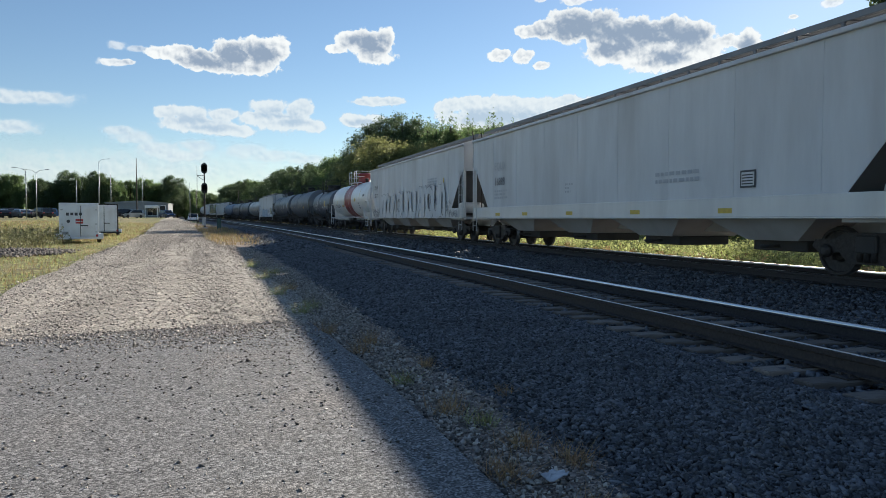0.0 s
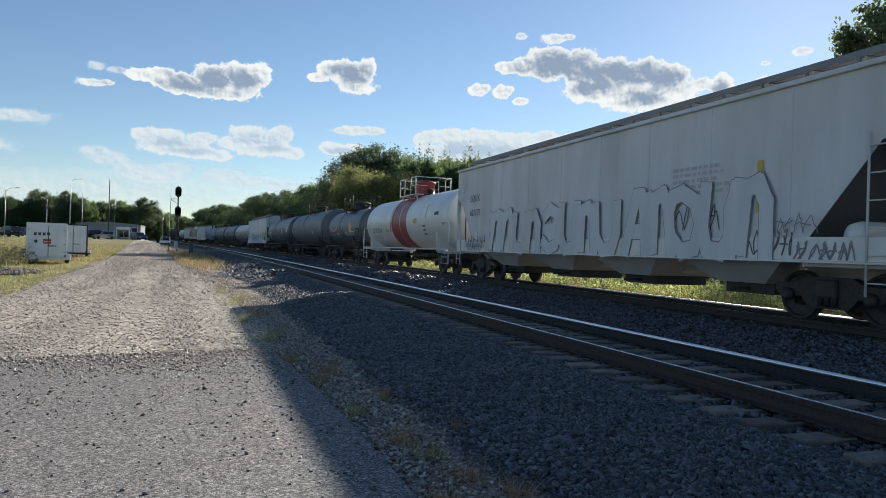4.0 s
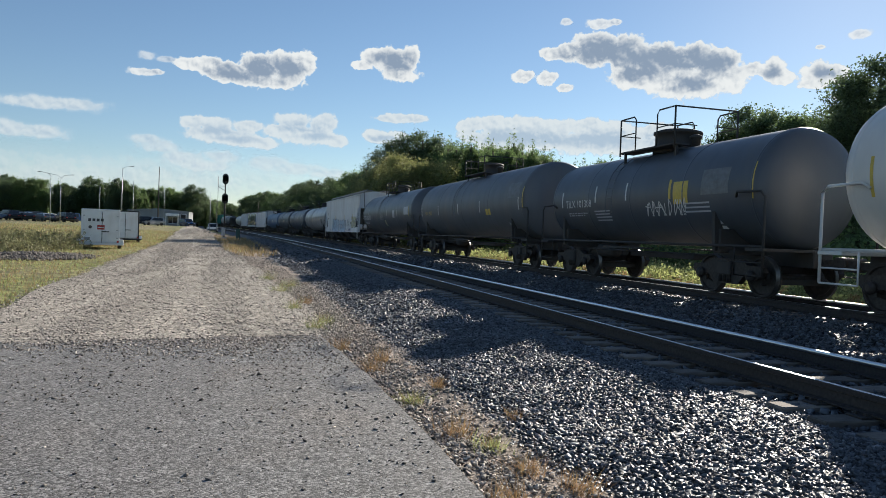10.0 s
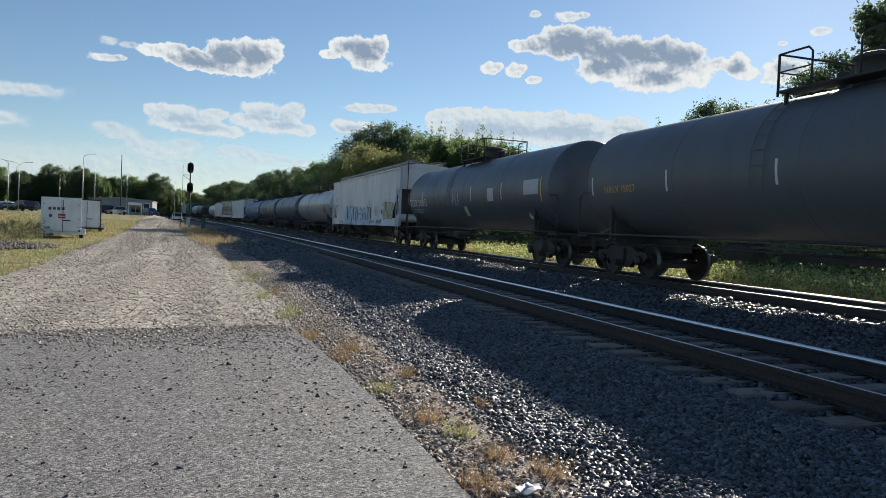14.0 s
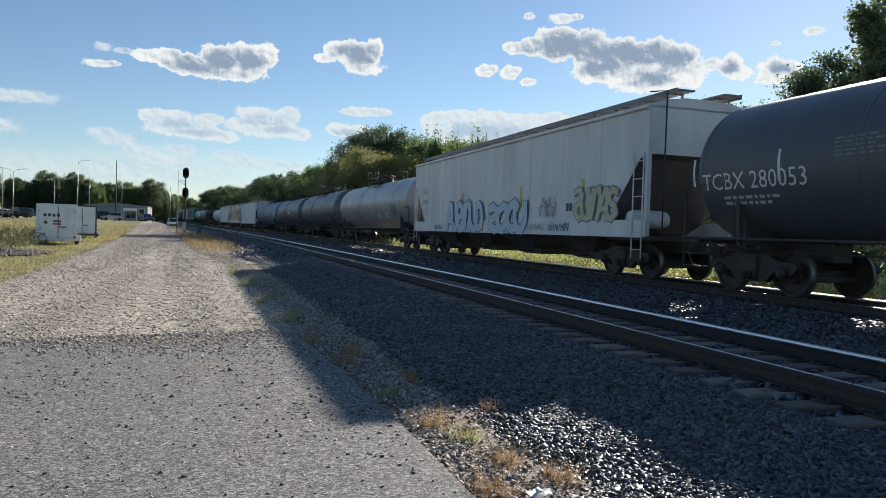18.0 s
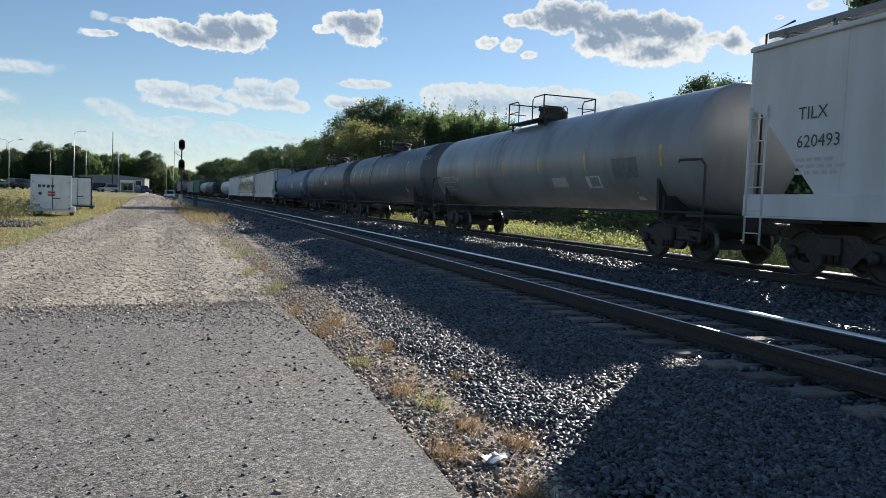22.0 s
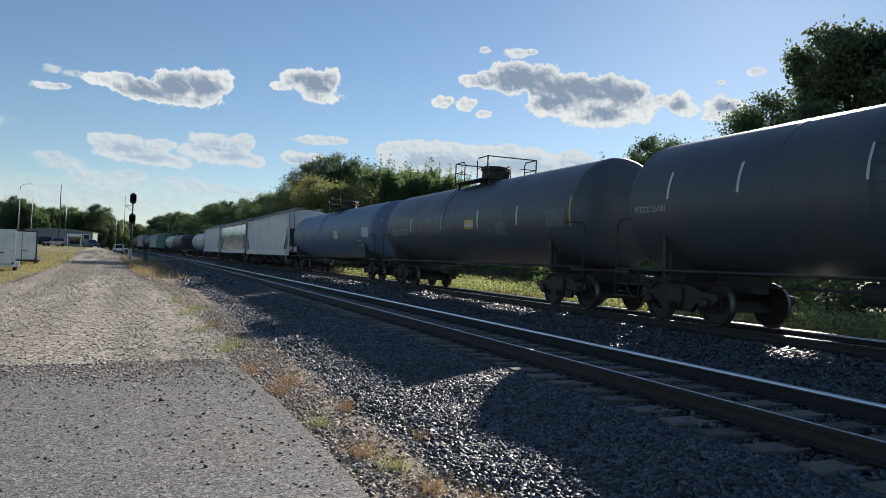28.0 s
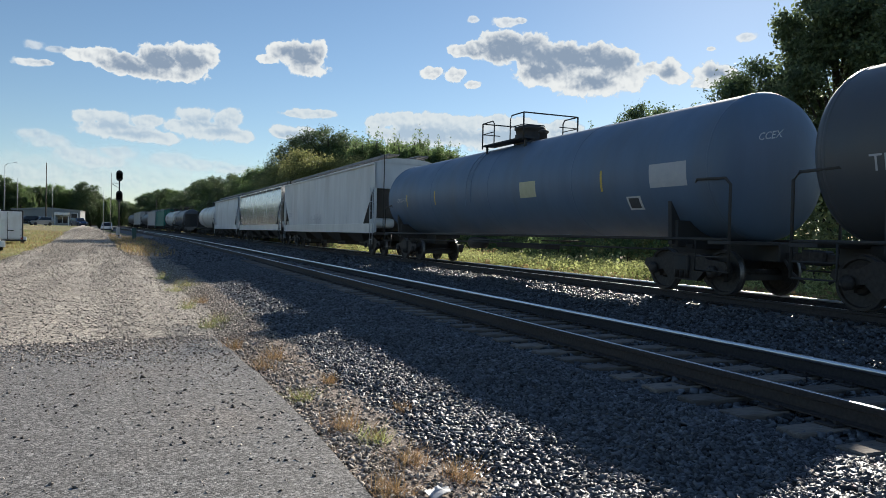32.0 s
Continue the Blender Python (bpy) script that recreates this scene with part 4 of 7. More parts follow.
        part("side_rail", Geo().tube([(s * 1.45, -h + 0.65, 1.12), (s * 1.45, h - 0.65, 1.12)], 0.035, 6).box(s * 1.2, s * 1.5, -1.1, 1.1, 0.95, 1.0), rail_mat, car)
    # saddles, stub sills, end cages
    for q in (-1, 1):
        c = q * (h - 2.3)
        g = Geo().box(-1.35, 1.35, c - 0.12, c + 0.12, 0.95, 1.5, 0.02).box(-1.1, 1.1, c - 0.3, c + 0.3, 0.92, 1.02)
        for s in (-1, 1):
            g.loft([[(s * 0.9, c - 0.05, 1.0), (s * 1.42, c - 0.05, 1.0), (s * 1.46, c - 0.05, 1.9)], [(s * 0.9, c + 0.05, 1.0), (s * 1.42, c + 0.05, 1.0), (s * 1.46, c + 0.05, 1.9)]])
        part("saddle", g, rail_mat, car)
        part("stub_sill", Geo().box(-0.25, 0.25, q * (h - 0.55), q * (h - 3.6), 0.7, 1.08, 0.02), UNDER, car)
        part("end_platform", Geo().box(-1.5, 1.5, q * (h - 0.58), q * (h - 1.15), 1.02, 1.09, 0.01), rail_mat, car)
        for s in (-1, 1):
            y0, y1 = q * (h - 0.62), q * (h - 1.5)
            g = Geo().tube([(s * 1.47, y0, 0.5), (s * 1.47, y0, 2.15), (s * 1.47, q * (h - 0.75), 2.28), (s * 1.47, y1, 2.3), (s * 1.4, q * (h - 1.62), 2.2)], 0.03, 6)
            g.tube([(s * 1.47, y1, 1.1), (s * 1.47, y1, 0.5), (s * 1.47, y0, 0.5)], 0.022, 6)
            g.tube([(s * 1.47, y1, 0.78), (s * 1.47, y0, 0.78)], 0.018, 6)
            part("end_handrail", g, rail_mat, car)
    part("brake_rigging", Geo().box(-0.3, 0.25, -1.6, 1.6, 0.72, 0.86, 0.02).tube([(-0.9, -h + 3, 0.88), (-0.9, h - 3, 0.88)], 0.025, 6).lathe([(0.05, -0.5), (0.2, -0.45), (0.2, 0.45), (0.05, 0.5)], (-0.7, 2.2, 0.85), 14, "y"), UNDER, car)
    running_gear(car, h, h - 2.3)
    return car, e, round_wall(radius, zc)


def flat_car(label, length):
    car = thing("flat_car", label, "freight car", group="cars of the freight train")
    h = length / 2
    part("deck", Geo().box(-1.45, 1.45, -h + 0.6, h - 0.6, 1.05, 1.2, 0.02), UNDER, car)
    for s in (-1, 1):
        part("side_sill", Geo().loft([[(s * 1.38, y, z) for y, z in ((-h + 0.6, 1.05), (-h + 3, 0.95), (-3, 0.65), (3, 0.65), (h - 3, 0.95), (h - 0.6, 1.05))], [(s * 1.45, y, z) for y, z in ((-h + 0.6, 1.05), (-h + 3, 0.95), (-3, 0.65), (3, 0.65), (h - 3, 0.95), (h - 0.6, 1.05))]]), UNDER, car)
    for q in (-1, 1):
        part("bulkhead", Geo().box(-1.4, 1.4, q * (h - 0.7), q * (h - 0.95), 1.2, 3.4, 0.03), UNDER, car)
    running_gear(car, h, h - 2.2)
    return car


# ---- the train, from the first car on; each with the way along the train of its two ends ----
TRAIN = []


def couple(car, a, b):
    TRAIN.append((car, (a + b) / 2))
    return car


MARKS = ("lettering", "stencil", "graffiti", "reflector", "yellow", "orange", "label", "data", "dark_label", "torn", "placard", "print", "scrawl")


def slide(car, by):
    """Move the markings of a car along its side."""
    for ob in car.children:
        if ob.name.startswith(MARKS):
            ob.location.y += by


FLAT = flat_wall(1.562)

c, e = hopper("white covered hopper car with plain sides", 19.2, WHITE_HOPPER)
couple(c, -11.6, 7.6)
c, e = hopper("dirty white covered hopper car with faint lettering", 21.8, WHITE_HOPPER, under=GREY_HOPPER, sill_mat=WHITE_TANK)
couple(c, 7.9, 29.7)
letters(c, "EQUX", 0.42, e - 3.1, 2.95, FLAT, SPRAY_GREY)
letters(c, "16898", 0.42, e - 3.1, 2.35, FLAT, MARK_DARK)
bars(c, e - 3.1, 2.1, 1.6, 3, 0.07, FLAT, SPRAY_GREY)
bars(c, 1.3, 2.1, 0.5, 3, 0.06, flat_wall(1.566), SPRAY_GREY)
patch(c, "label_frame", -6.66, 1.7, 0.46, 0.36, flat_wall(1.566), MARK_DARK, "dark-framed data label")
patch(c, "data_label", -6.7, 1.74, 0.38, 0.28, flat_wall(1.569), MARK_WHITE)
for k in range(4):
    patch(c, "print_line", -6.72, 1.77 + 0.06 * k, 0.32, 0.025, flat_wall(1.572), MARK_DARK, rows=1)
bars(c, -3.6, 2.1, 2.6, 2, 0.09, flat_wall(1.566), SPRAY_GREY, seed=12)
for y in (-6, -2.5, 1.2, 4.6, 7.2):
    patch(c, "reflector", y, 1.18, 0.45, 0.11, flat_wall(1.588), MARK_YELLOW)
slide(c, 0.6)
c, e = hopper("dirty white covered hopper car with bubble graffiti", 20.5, WHITE_HOPPER, under=GREY_HOPPER, sill_mat=WHITE_TANK)
couple(c, 30.1, 50.6)
letters(c, "EQUX", 0.36, e - 1.4, 3.0, FLAT, MARK_DARK)
letters(c, "621173", 0.36, e - 1.4, 2.45, FLAT, MARK_DARK)
scrawl(c, e - 0.2, 3.4, 0.9, 0.8, FLAT, SPRAY_GREY, 3)
scrawl(c, e - 1.0, 1.25, 2.2, 0.45, flat_wall(1.59), SPRAY_BLACK, 4)
for at, wide, tall, shapes, seed in ((6.55, 4.2, 1.3, "nnun", 11), (2.05, 3.9, 1.3, "cunu", 12), (-2.35, 4.7, 1.4, "anoun", 13)):
    graffiti(c, at, 1.2, wide, tall, shapes, flat_wall(1.592), WHITE_HOPPER, SPRAY_DIM, seed, 0.36, 0.026, "spray-painted letters in thin dark outline")
scrawl(c, 8.6, 1.12, 1.4, 0.3, flat_wall(1.592), SPRAY_DIM, 41, 0.022)
scrawl(c, -7.2, 1.6, 0.9, 0.35, flat_wall(1.592), SPRAY_DIM, 42, 0.02)
scrawl(c, -7.8, 1.14, 1.1, 0.3, flat_wall(1.592), SPRAY_DIM, 43, 0.03)
scrawl(c, 2.2, 2.0, 0.5, 0.4, flat_wall(1.592), SPRAY_DIM, 44, 0.02)
bars(c, -e + 5.6, 3.0, 2.0, 5, 0.07, FLAT, SPRAY_GREY)
scrawl(c, -e + 3.6, 1.2, 1.5, 0.45, flat_wall(1.59), SPRAY_BLACK, 5)
scrawl(c, -e + 5.6, 1.7, 1.3, 0.5, FLAT, SPRAY_BLACK, 6)
patch(c, "reflector", -e + 3.0, 2.0, 0.16, 1.0, flat_wall(1.566), MARK_YELLOW)

c, e, w = tank_car("white tank car with an oxide-red band and dome", 16.8, WHITE_TANK, 1.42, band=1.38, dome=RED_BAND, rail_mat=WHITE_TANK, top_at=0.22, mid=2.5, top_rail=0.9, dome_r=0.5, tall=1.45)
couple(c, 50.8, 67.6)
letters(c, "QFFX 25144", 0.42, 6.7, 1.95, w, MARK_DARK)
bars(c, 6.5, 1.75, 2.2, 2, 0.06, w, SPRAY_GREY)
patch(c, "yellow_label", 3.62, 1.98, 0.6, 0.16, w, MARK_YELLOW)
patch(c, "yellow_stripe", 7.5, 2.05, 0.07, 0.7, w, MARK_YELLOW)
patch(c, "yellow_stripe", 5.72, 2.1, 0.07, 0.5, w, MARK_YELLOW)
patch(c, "yellow_stripe", 2.46, 2.05, 0.07, 0.7, round_wall(1.43, 2.5), MARK_YELLOW)
patch(c, "yellow_label", -1.7, 2.35, 0.6, 0.24, w, MARK_YELLOW)
patch(c, "yellow_stripe", -3.6, 2.55, 0.09, 0.7, w, MARK_YELLOW)
patch(c, "dark_label", -4.9, 2.65, 0.6, 0.16, w, MARK_DARK)
patch(c, "placard", -4.3, 1.6, 0.5, 0.6, w, MARK_DARK, "diamond hazard placard", True)
patch(c, "placard", -4.3, 1.6, 0.4, 0.5, round_wall(1.427, 2.5), MARK_WHITE, "", True)
bars(c, -3.1, 2.15, 0.6, 3, 0.1, w, MARK_DARK, seed=9)
slide(c, -0.7)

c, e, w = tank_car("black tank car with white lettering and a tall railing", 12.5, BLACK_TANK, 1.34, mid=2.42, top_rail=0.98, top_at=-0.11, dome_r=0.62)
couple(c, 67.9, 80.4)
letters(c, "TILX 101388", 0.34, 5.06, 2.18, w, MARK_WHITE)
bars(c, 4.9, 1.98, 1.5, 2, 0.035, w, SPRAY_GREY)
for k in range(4):
    patch(c, "print_line", 3.1 - 0.02 * k, 2.02 - 0.09 * k, 0.95 - 0.06 * (k % 2), 0.035, w, SPRAY_GREY, rows=1)
patch(c, "yellow_label", -1.15, 2.12, 0.62, 0.56, w, MARK_YELLOW)
patch(c, "yellow_stripe", -0.95, 2.25, 0.1, 0.5, w, MARK_YELLOW)
scrawl(c, 0.15, 1.85, 1.75, 0.42, w, MARK_WHITE, 8)
patch(c, "data_panel", -2.30, 2.3, 1.0, 0.6, w, FADED)
for k in range(3):
    patch(c, "print_line", -1.6, 2.1 - 0.1 * k, 1.0, 0.04, w, SPRAY_GREY, rows=1)
for y, z in ((5.35, 2.2), (3.02, 2.3), (1.2, 2.3)):
    patch(c, "reflector", y, z, 0.07, 0.5, w, MARK_WHITE)
patch(c, "yellow_stripe", -4.05, 2.15, 0.08, 0.8, w, MARK_YELLOW)
patch(c, "placard", -2.81, 1.5, 0.3, 0.4, w, MARK_WHITE, "diamond hazard placard", True)
slide(c, -0.96)

c, e, w = tank_car("long dull black tank car with yellow reflectors", 17.7, DULL_TANK, 1.53, top_at=-0.2)
couple(c, 80.6, 98.3)
letters(c, "NAVX 15027", 0.27, 8.35, 2.24, w, MARK_YELLOW)
patch(c, "yellow_label", -2.0, 2.08, 0.6, 0.26, w, MARK_YELLOW)
patch(c, "data_panel", -4.6, 2.7, 1.3, 0.6, w, FADED)
for y in (9.0, 5.55, 2.05, -1.2, -5.8):
    patch(c, "reflector", y, 2.2, 0.07, 0.5, w, MARK_WHITE)
patch(c, "yellow_stripe", -6.2, 2.3, 0.07, 0.8, w, MARK_YELLOW)
patch(c, "placard", -4.4, 1.58, 0.3, 0.36, w, MARK_WHITE, "diamond hazard placard", True)
slide(c, -1.5)

c, e, w = tank_car("black tank car with large white numbers", 18.4, BLACK_TANK, 1.53, top_at=0.5)
couple(c, 98.5, 116.9)
e = 9.18
letters(c, "TCBX 280053", 0.5, e - 0.4, 2.15, w, MARK_WHITE)
bars(c, e - 1.0, 1.95, 1.9, 2, 0.06, w, SPRAY_GREY)
bars(c, e - 3.9, 2.9, 1.2, 5, 0.04, w, FADED, seed=6)
for y in (e - 0.1, e - 2.6, -0.15, -3.33):
    patch(c, "reflector", y, 2.25, 0.07, 0.6, w, MARK_WHITE)
patch(c, "torn_label", -2.0, 2.2, 0.6, 0.5, w, SPRAY_GREY)
patch(c, "data_panel", -5.3, 2.35, 1.15, 0.5, w, SPRAY_GREY)
patch(c, "torn_label", 0.85, 1.65, 0.4, 0.4, w, SPRAY_YELLOW)
patch(c, "placard", -5.35, 1.58, 0.3, 0.38, w, MARK_WHITE, "diamond hazard placard", True)
patch(c, "yellow_stripe", -6.6, 2.1, 0.07, 0.8, w, MARK_YELLOW)
scrawl(c, 2.2, 2.1, 0.8, 0.5, w, SPRAY_GREY, 17)
slide(c, -0.8)

c, e = hopper("light grey covered hopper car with pale blue graffiti", 20.8, WHITE_HOPPER)
couple(c, 117.3, 138.1)
letters(c, "TILX", 0.32, e - 1.25, 2.85, FLAT, MARK_DARK)
letters(c, "620493", 0.32, e - 1.25, 2.35, FLAT, MARK_DARK)
bars(c, e - 1.25, 2.1, 1.3, 3, 0.06, FLAT, SPRAY_GREY)
graffiti(c, 4.85, 1.2, 4.1, 1.05, "ausnuc", flat_wall(1.592), SPRAY_BLUE, SPRAY_NAVY, 21, 0.27, 0.045, "pale blue spray-painted letters outlined in dark blue")
graffiti(c, 0.1, 1.2, 3.2, 0.95, "socu", flat_wall(1.592), SPRAY_BLUE, SPRAY_NAVY, 22, 0.3, 0.045, "pale blue spray-painted letters outlined in dark blue")
graffiti(c, -6.4, 1.55, 2.3, 0.85, "sunas", flat_wall(1.592), SPRAY_YELLOW, SPRAY_DIM, 24, 0.16, 0.035, "dull yellow spray-painted letters")
scrawl(c, -4.1, 1.65, 1.2, 0.6, flat_wall(1.592), SPRAY_DIM, 23, 0.03)
scrawl(c, -4.8, 1.2, 1.3, 0.26, flat_wall(1.592), SPRAY_NAVY, 25, 0.025)
scrawl(c, -3.4, 1.22, 0.9, 0.2, flat_wall(1.592), SPRAY_DIM, 26, 0.02)
scrawl(c, 6.6, 1.18, 1.0, 0.22, flat_wall(1.592), SPRAY_NAVY, 27, 0.02)
patch(c, "label_frame", -5.88, 1.76, 0.46, 0.3, flat_wall(1.566), MARK_WHITE, "pale-framed data label")
for k in range(2):
    patch(c, "data_label", -5.91 - 0.2 * k, 1.79, 0.17, 0.24, flat_wall(1.57), MARK_DARK)
for y in (e - 6.9, e - 12.6, -e + 3.2):
    patch(c, "reflector", y, 2.0, 0.13, 0.7, flat_wall(1.566), MARK_YELLOW)

c, e, w = tank_car("grey tank car with a manway platform and white numbers", 20.0, GREY_TANK, 1.5, top_at=0.9)
couple(c, 138.4, 158.4)
letters(c, "CELX 23266", 0.38, 8.5, 2.05, w, MARK_WHITE)
bars(c, 8.3, 1.85, 1.3, 2, 0.06, w, SPRAY_GREY)
for y in (4.4, 1.9, -0.91, -3.81, -7.34):
    patch(c, "reflector", y, 2.2, 0.09, 0.5, w, MARK_YELLOW)
patch(c, "label_panel", -1.73, 1.76, 0.9, 0.28, w, SPRAY_GREY)
patch(c, "label_panel", -3.77, 1.72, 0.75, 0.32, w, MARK_WHITE)
patch(c, "label_panel", -4.0, 1.76, 0.45, 0.24, round_wall(1.507, 2.6), GREY_TANK)
patch(c, "data_panel", -5.25, 1.95, 1.15, 0.5, w, FADED)
patch(c, "placard", -5.98, 1.42, 0.32, 0.4, w, MARK_WHITE, "diamond hazard placard", True)
slide(c, -0.4)

c, e, w = tank_car("black tank car with pale reflectors and a dome railing", 18.5, BLACK_TANK, 1.53, dome_r=0.5, top_at=0.65)
couple(c, 158.6, 177.1)
e = 9.08
letters(c, "MTZX 25181", 0.2, e - 0.5, 2.4, w, SPRAY_GREY)
letters(c, "MTZX 25", 0.24, -e + 1.5, 3.2, w, SPRAY_GREY)
for y in (e - 1.6, e - 3.6, e - 6.3, -1.2, -5.0):
    patch(c, "reflector", y, 2.65, 0.07, 0.6, w, MARK_WHITE)
patch(c, "data_panel", -3.4, 2.75, 1.2, 0.7, w, FADED)
patch(c, "placard", -4.6, 1.75, 0.36, 0.42, w, MARK_WHITE, "diamond hazard placard", True)
slide(c, -0.65)

c, e, w = tank_car("black tank car with an orange label and white marks", 18.1, BLACK_TANK, 1.52, dome_r=0.5, top_at=-0.1)
couple(c, 177.3, 195.4)
letters(c, "TILX 727240", 0.37, 8.44, 2.2, w, SPRAY_GREY)
bars(c, 8.2, 2.0, 1.6, 2, 0.05, w, FADED)
for y in (6.05, 2.7, -0.55, -3.35):
    patch(c, "reflector", y, 2.3, 0.09, 0.6, w, MARK_WHITE)
patch(c, "yellow_stripe", -6.33, 2.2, 0.09, 0.8, w, MARK_YELLOW)
patch(c, "orange_label", 0.46, 2.28, 0.72, 0.32, w, MARK_YELLOW)
patch(c, "label_stripe", 0.46, 2.36, 0.72, 0.12, round_wall(1.529, 2.6), MARK_WHITE)
for k in range(3):
    patch(c, "print_line", -0.82, 2.16 - 0.09 * k, 0.95, 0.035, w, FADED, rows=1)
patch(c, "label_panel", -1.91, 2.05, 0.72, 0.4, w, FADED)
patch(c, "data_panel", -5.1, 2.2, 1.0, 0.5, w, FADED)
patch(c, "placard", -4.96, 1.52, 0.36, 0.46, w, MARK_WHITE, "diamond hazard placard", True)
slide(c, -1.4)

c, e, w = tank_car("faded blue tank car with pale label panels", 21.6, BLUE_TANK, 1.5, dome_r=0.45, top_at=0.1)
couple(c, 195.6, 217.2)
e = 10.18
letters(c, "CRGX 4101", 0.24, e - 0.5, 2.4, w, SPRAY_GREY)
patch(c, "label_panel", -0.9, 2.2, 0.9, 0.45, w, SPRAY_YELLOW)
patch(c, "data_panel", -6.65, 2.2, 1.15, 0.5, w, SPRAY_GREY)
patch(c, "label_panel", -5.75, 1.75, 0.5, 0.3, w, MARK_WHITE)
patch(c, "label_panel", -5.82, 1.79, 0.36, 0.22, round_wall(1.507, 2.6), MARK_DARK)
for y in (e - 1.6, 5.6, -4.85):
    patch(c, "reflector", y, 2.2, 0.08, 0.5, w, MARK_YELLOW)
letters(c, "CCEX", 0.2, -9.6, 2.9, w, SPRAY_GREY)
slide(c, -1.2)

c, e = hopper("light grey covered hopper car with a white sill", 21.6, WHITE_HOPPER, sill_mat=WHITE_TANK)
couple(c, 217.4, 239.2)
letters(c, "ACFX", 0.26, e - 1.6, 2.6, FLAT, SPRAY_GREY)
bars(c, e - 1.6, 2.3, 1.2, 3, 0.06, FLAT, SPRAY_GREY)
scrawl(c, 2.4, 1.55, 2.6, 0.6, FLAT, SPRAY_GREY, 31)
c, e = hopper("shiny bare aluminium hopper car with bulging sides", 20.8, SILVER_HOPPER, curved=True, sill_mat=WHITE_TANK)
couple(c, 239.5, 260.5)
c, e = hopper("white hopper car with smooth curved sides", 18.4, WHITE_HOPPER, curved=True)
couple(c, 260.8, 279.2)
c, e, w = tank_car("white tank car with brown stains", 17.6, STAINED_TANK, 1.5)
couple(c, 279.4, 297.0)
c = flat_car("low black bulkhead flat car", 18)
couple(c, 297.2, 315.2)
c, e, w = tank_car("black tank car far along the train", 16, BLACK_TANK, 1.5)
couple(c, 315.4, 331.4)
c, e, w = tank_car("white tank car far along the train", 16, STAINED_TANK, 1.5)
couple(c, 331.6, 347.6)
c, e = hopper("teal covered hopper car far along the train", 18.6, TEAL)
couple(c, 347.8, 366.4)
c, e = hopper("white covered hopper car at the end of view", 18.6, GREY_HOPPER)
couple(c, 366.6, 385.2)
c, e, w = tank_car("black tank car at the end of view", 17.6, BLACK_TANK, 1.5)
couple(c, 385.4, 403.0)
c, e = hopper("grey covered hopper car at the end of view", 18.6, GREY_HOPPER)
couple(c, 403.2, 421.8)
c, e, w = tank_car("dull black tank car at the end of view", 17.6, DULL_TANK, 1.5)
couple(c, 422.0, 439.6)


# ---- trees ----
def leaves(rng_, centres, radii, per, size, squash=1.0):
    """Small leaf faces round clump centres."""
    size_ = np.asarray(radii, float)
    many = np.clip(per * (size_ / size_.mean()) ** 2, 4, per * 2).astype(int)      # small sprays carry fewer leaves
    n = int(many.sum())
    c = np.repeat(np.asarray(centres), many, 0)
    r = np.repeat(size_, many)[:, None]
    d = rng_.normal(0, 0.62, (n, 3))
    p = c + d * r * np.array([1, 1, squash])
    a = rng_.normal(0, 1, (n, 3)) + np.array([0, 0, 0.3])
    a /= np.linalg.norm(a, axis=1, keepdims=True)
    b = np.cross(a, rng_.normal(0, 1, (n, 3)))
    b /= np.linalg.norm(b, axis=1, keepdims=True)
    s = size * rng_.uniform(0.6, 1.4, (n, 1))
    return np.stack([p - a * s, p + b * s * 0.55, p + a * s, p - b * s * 0.55], 1)


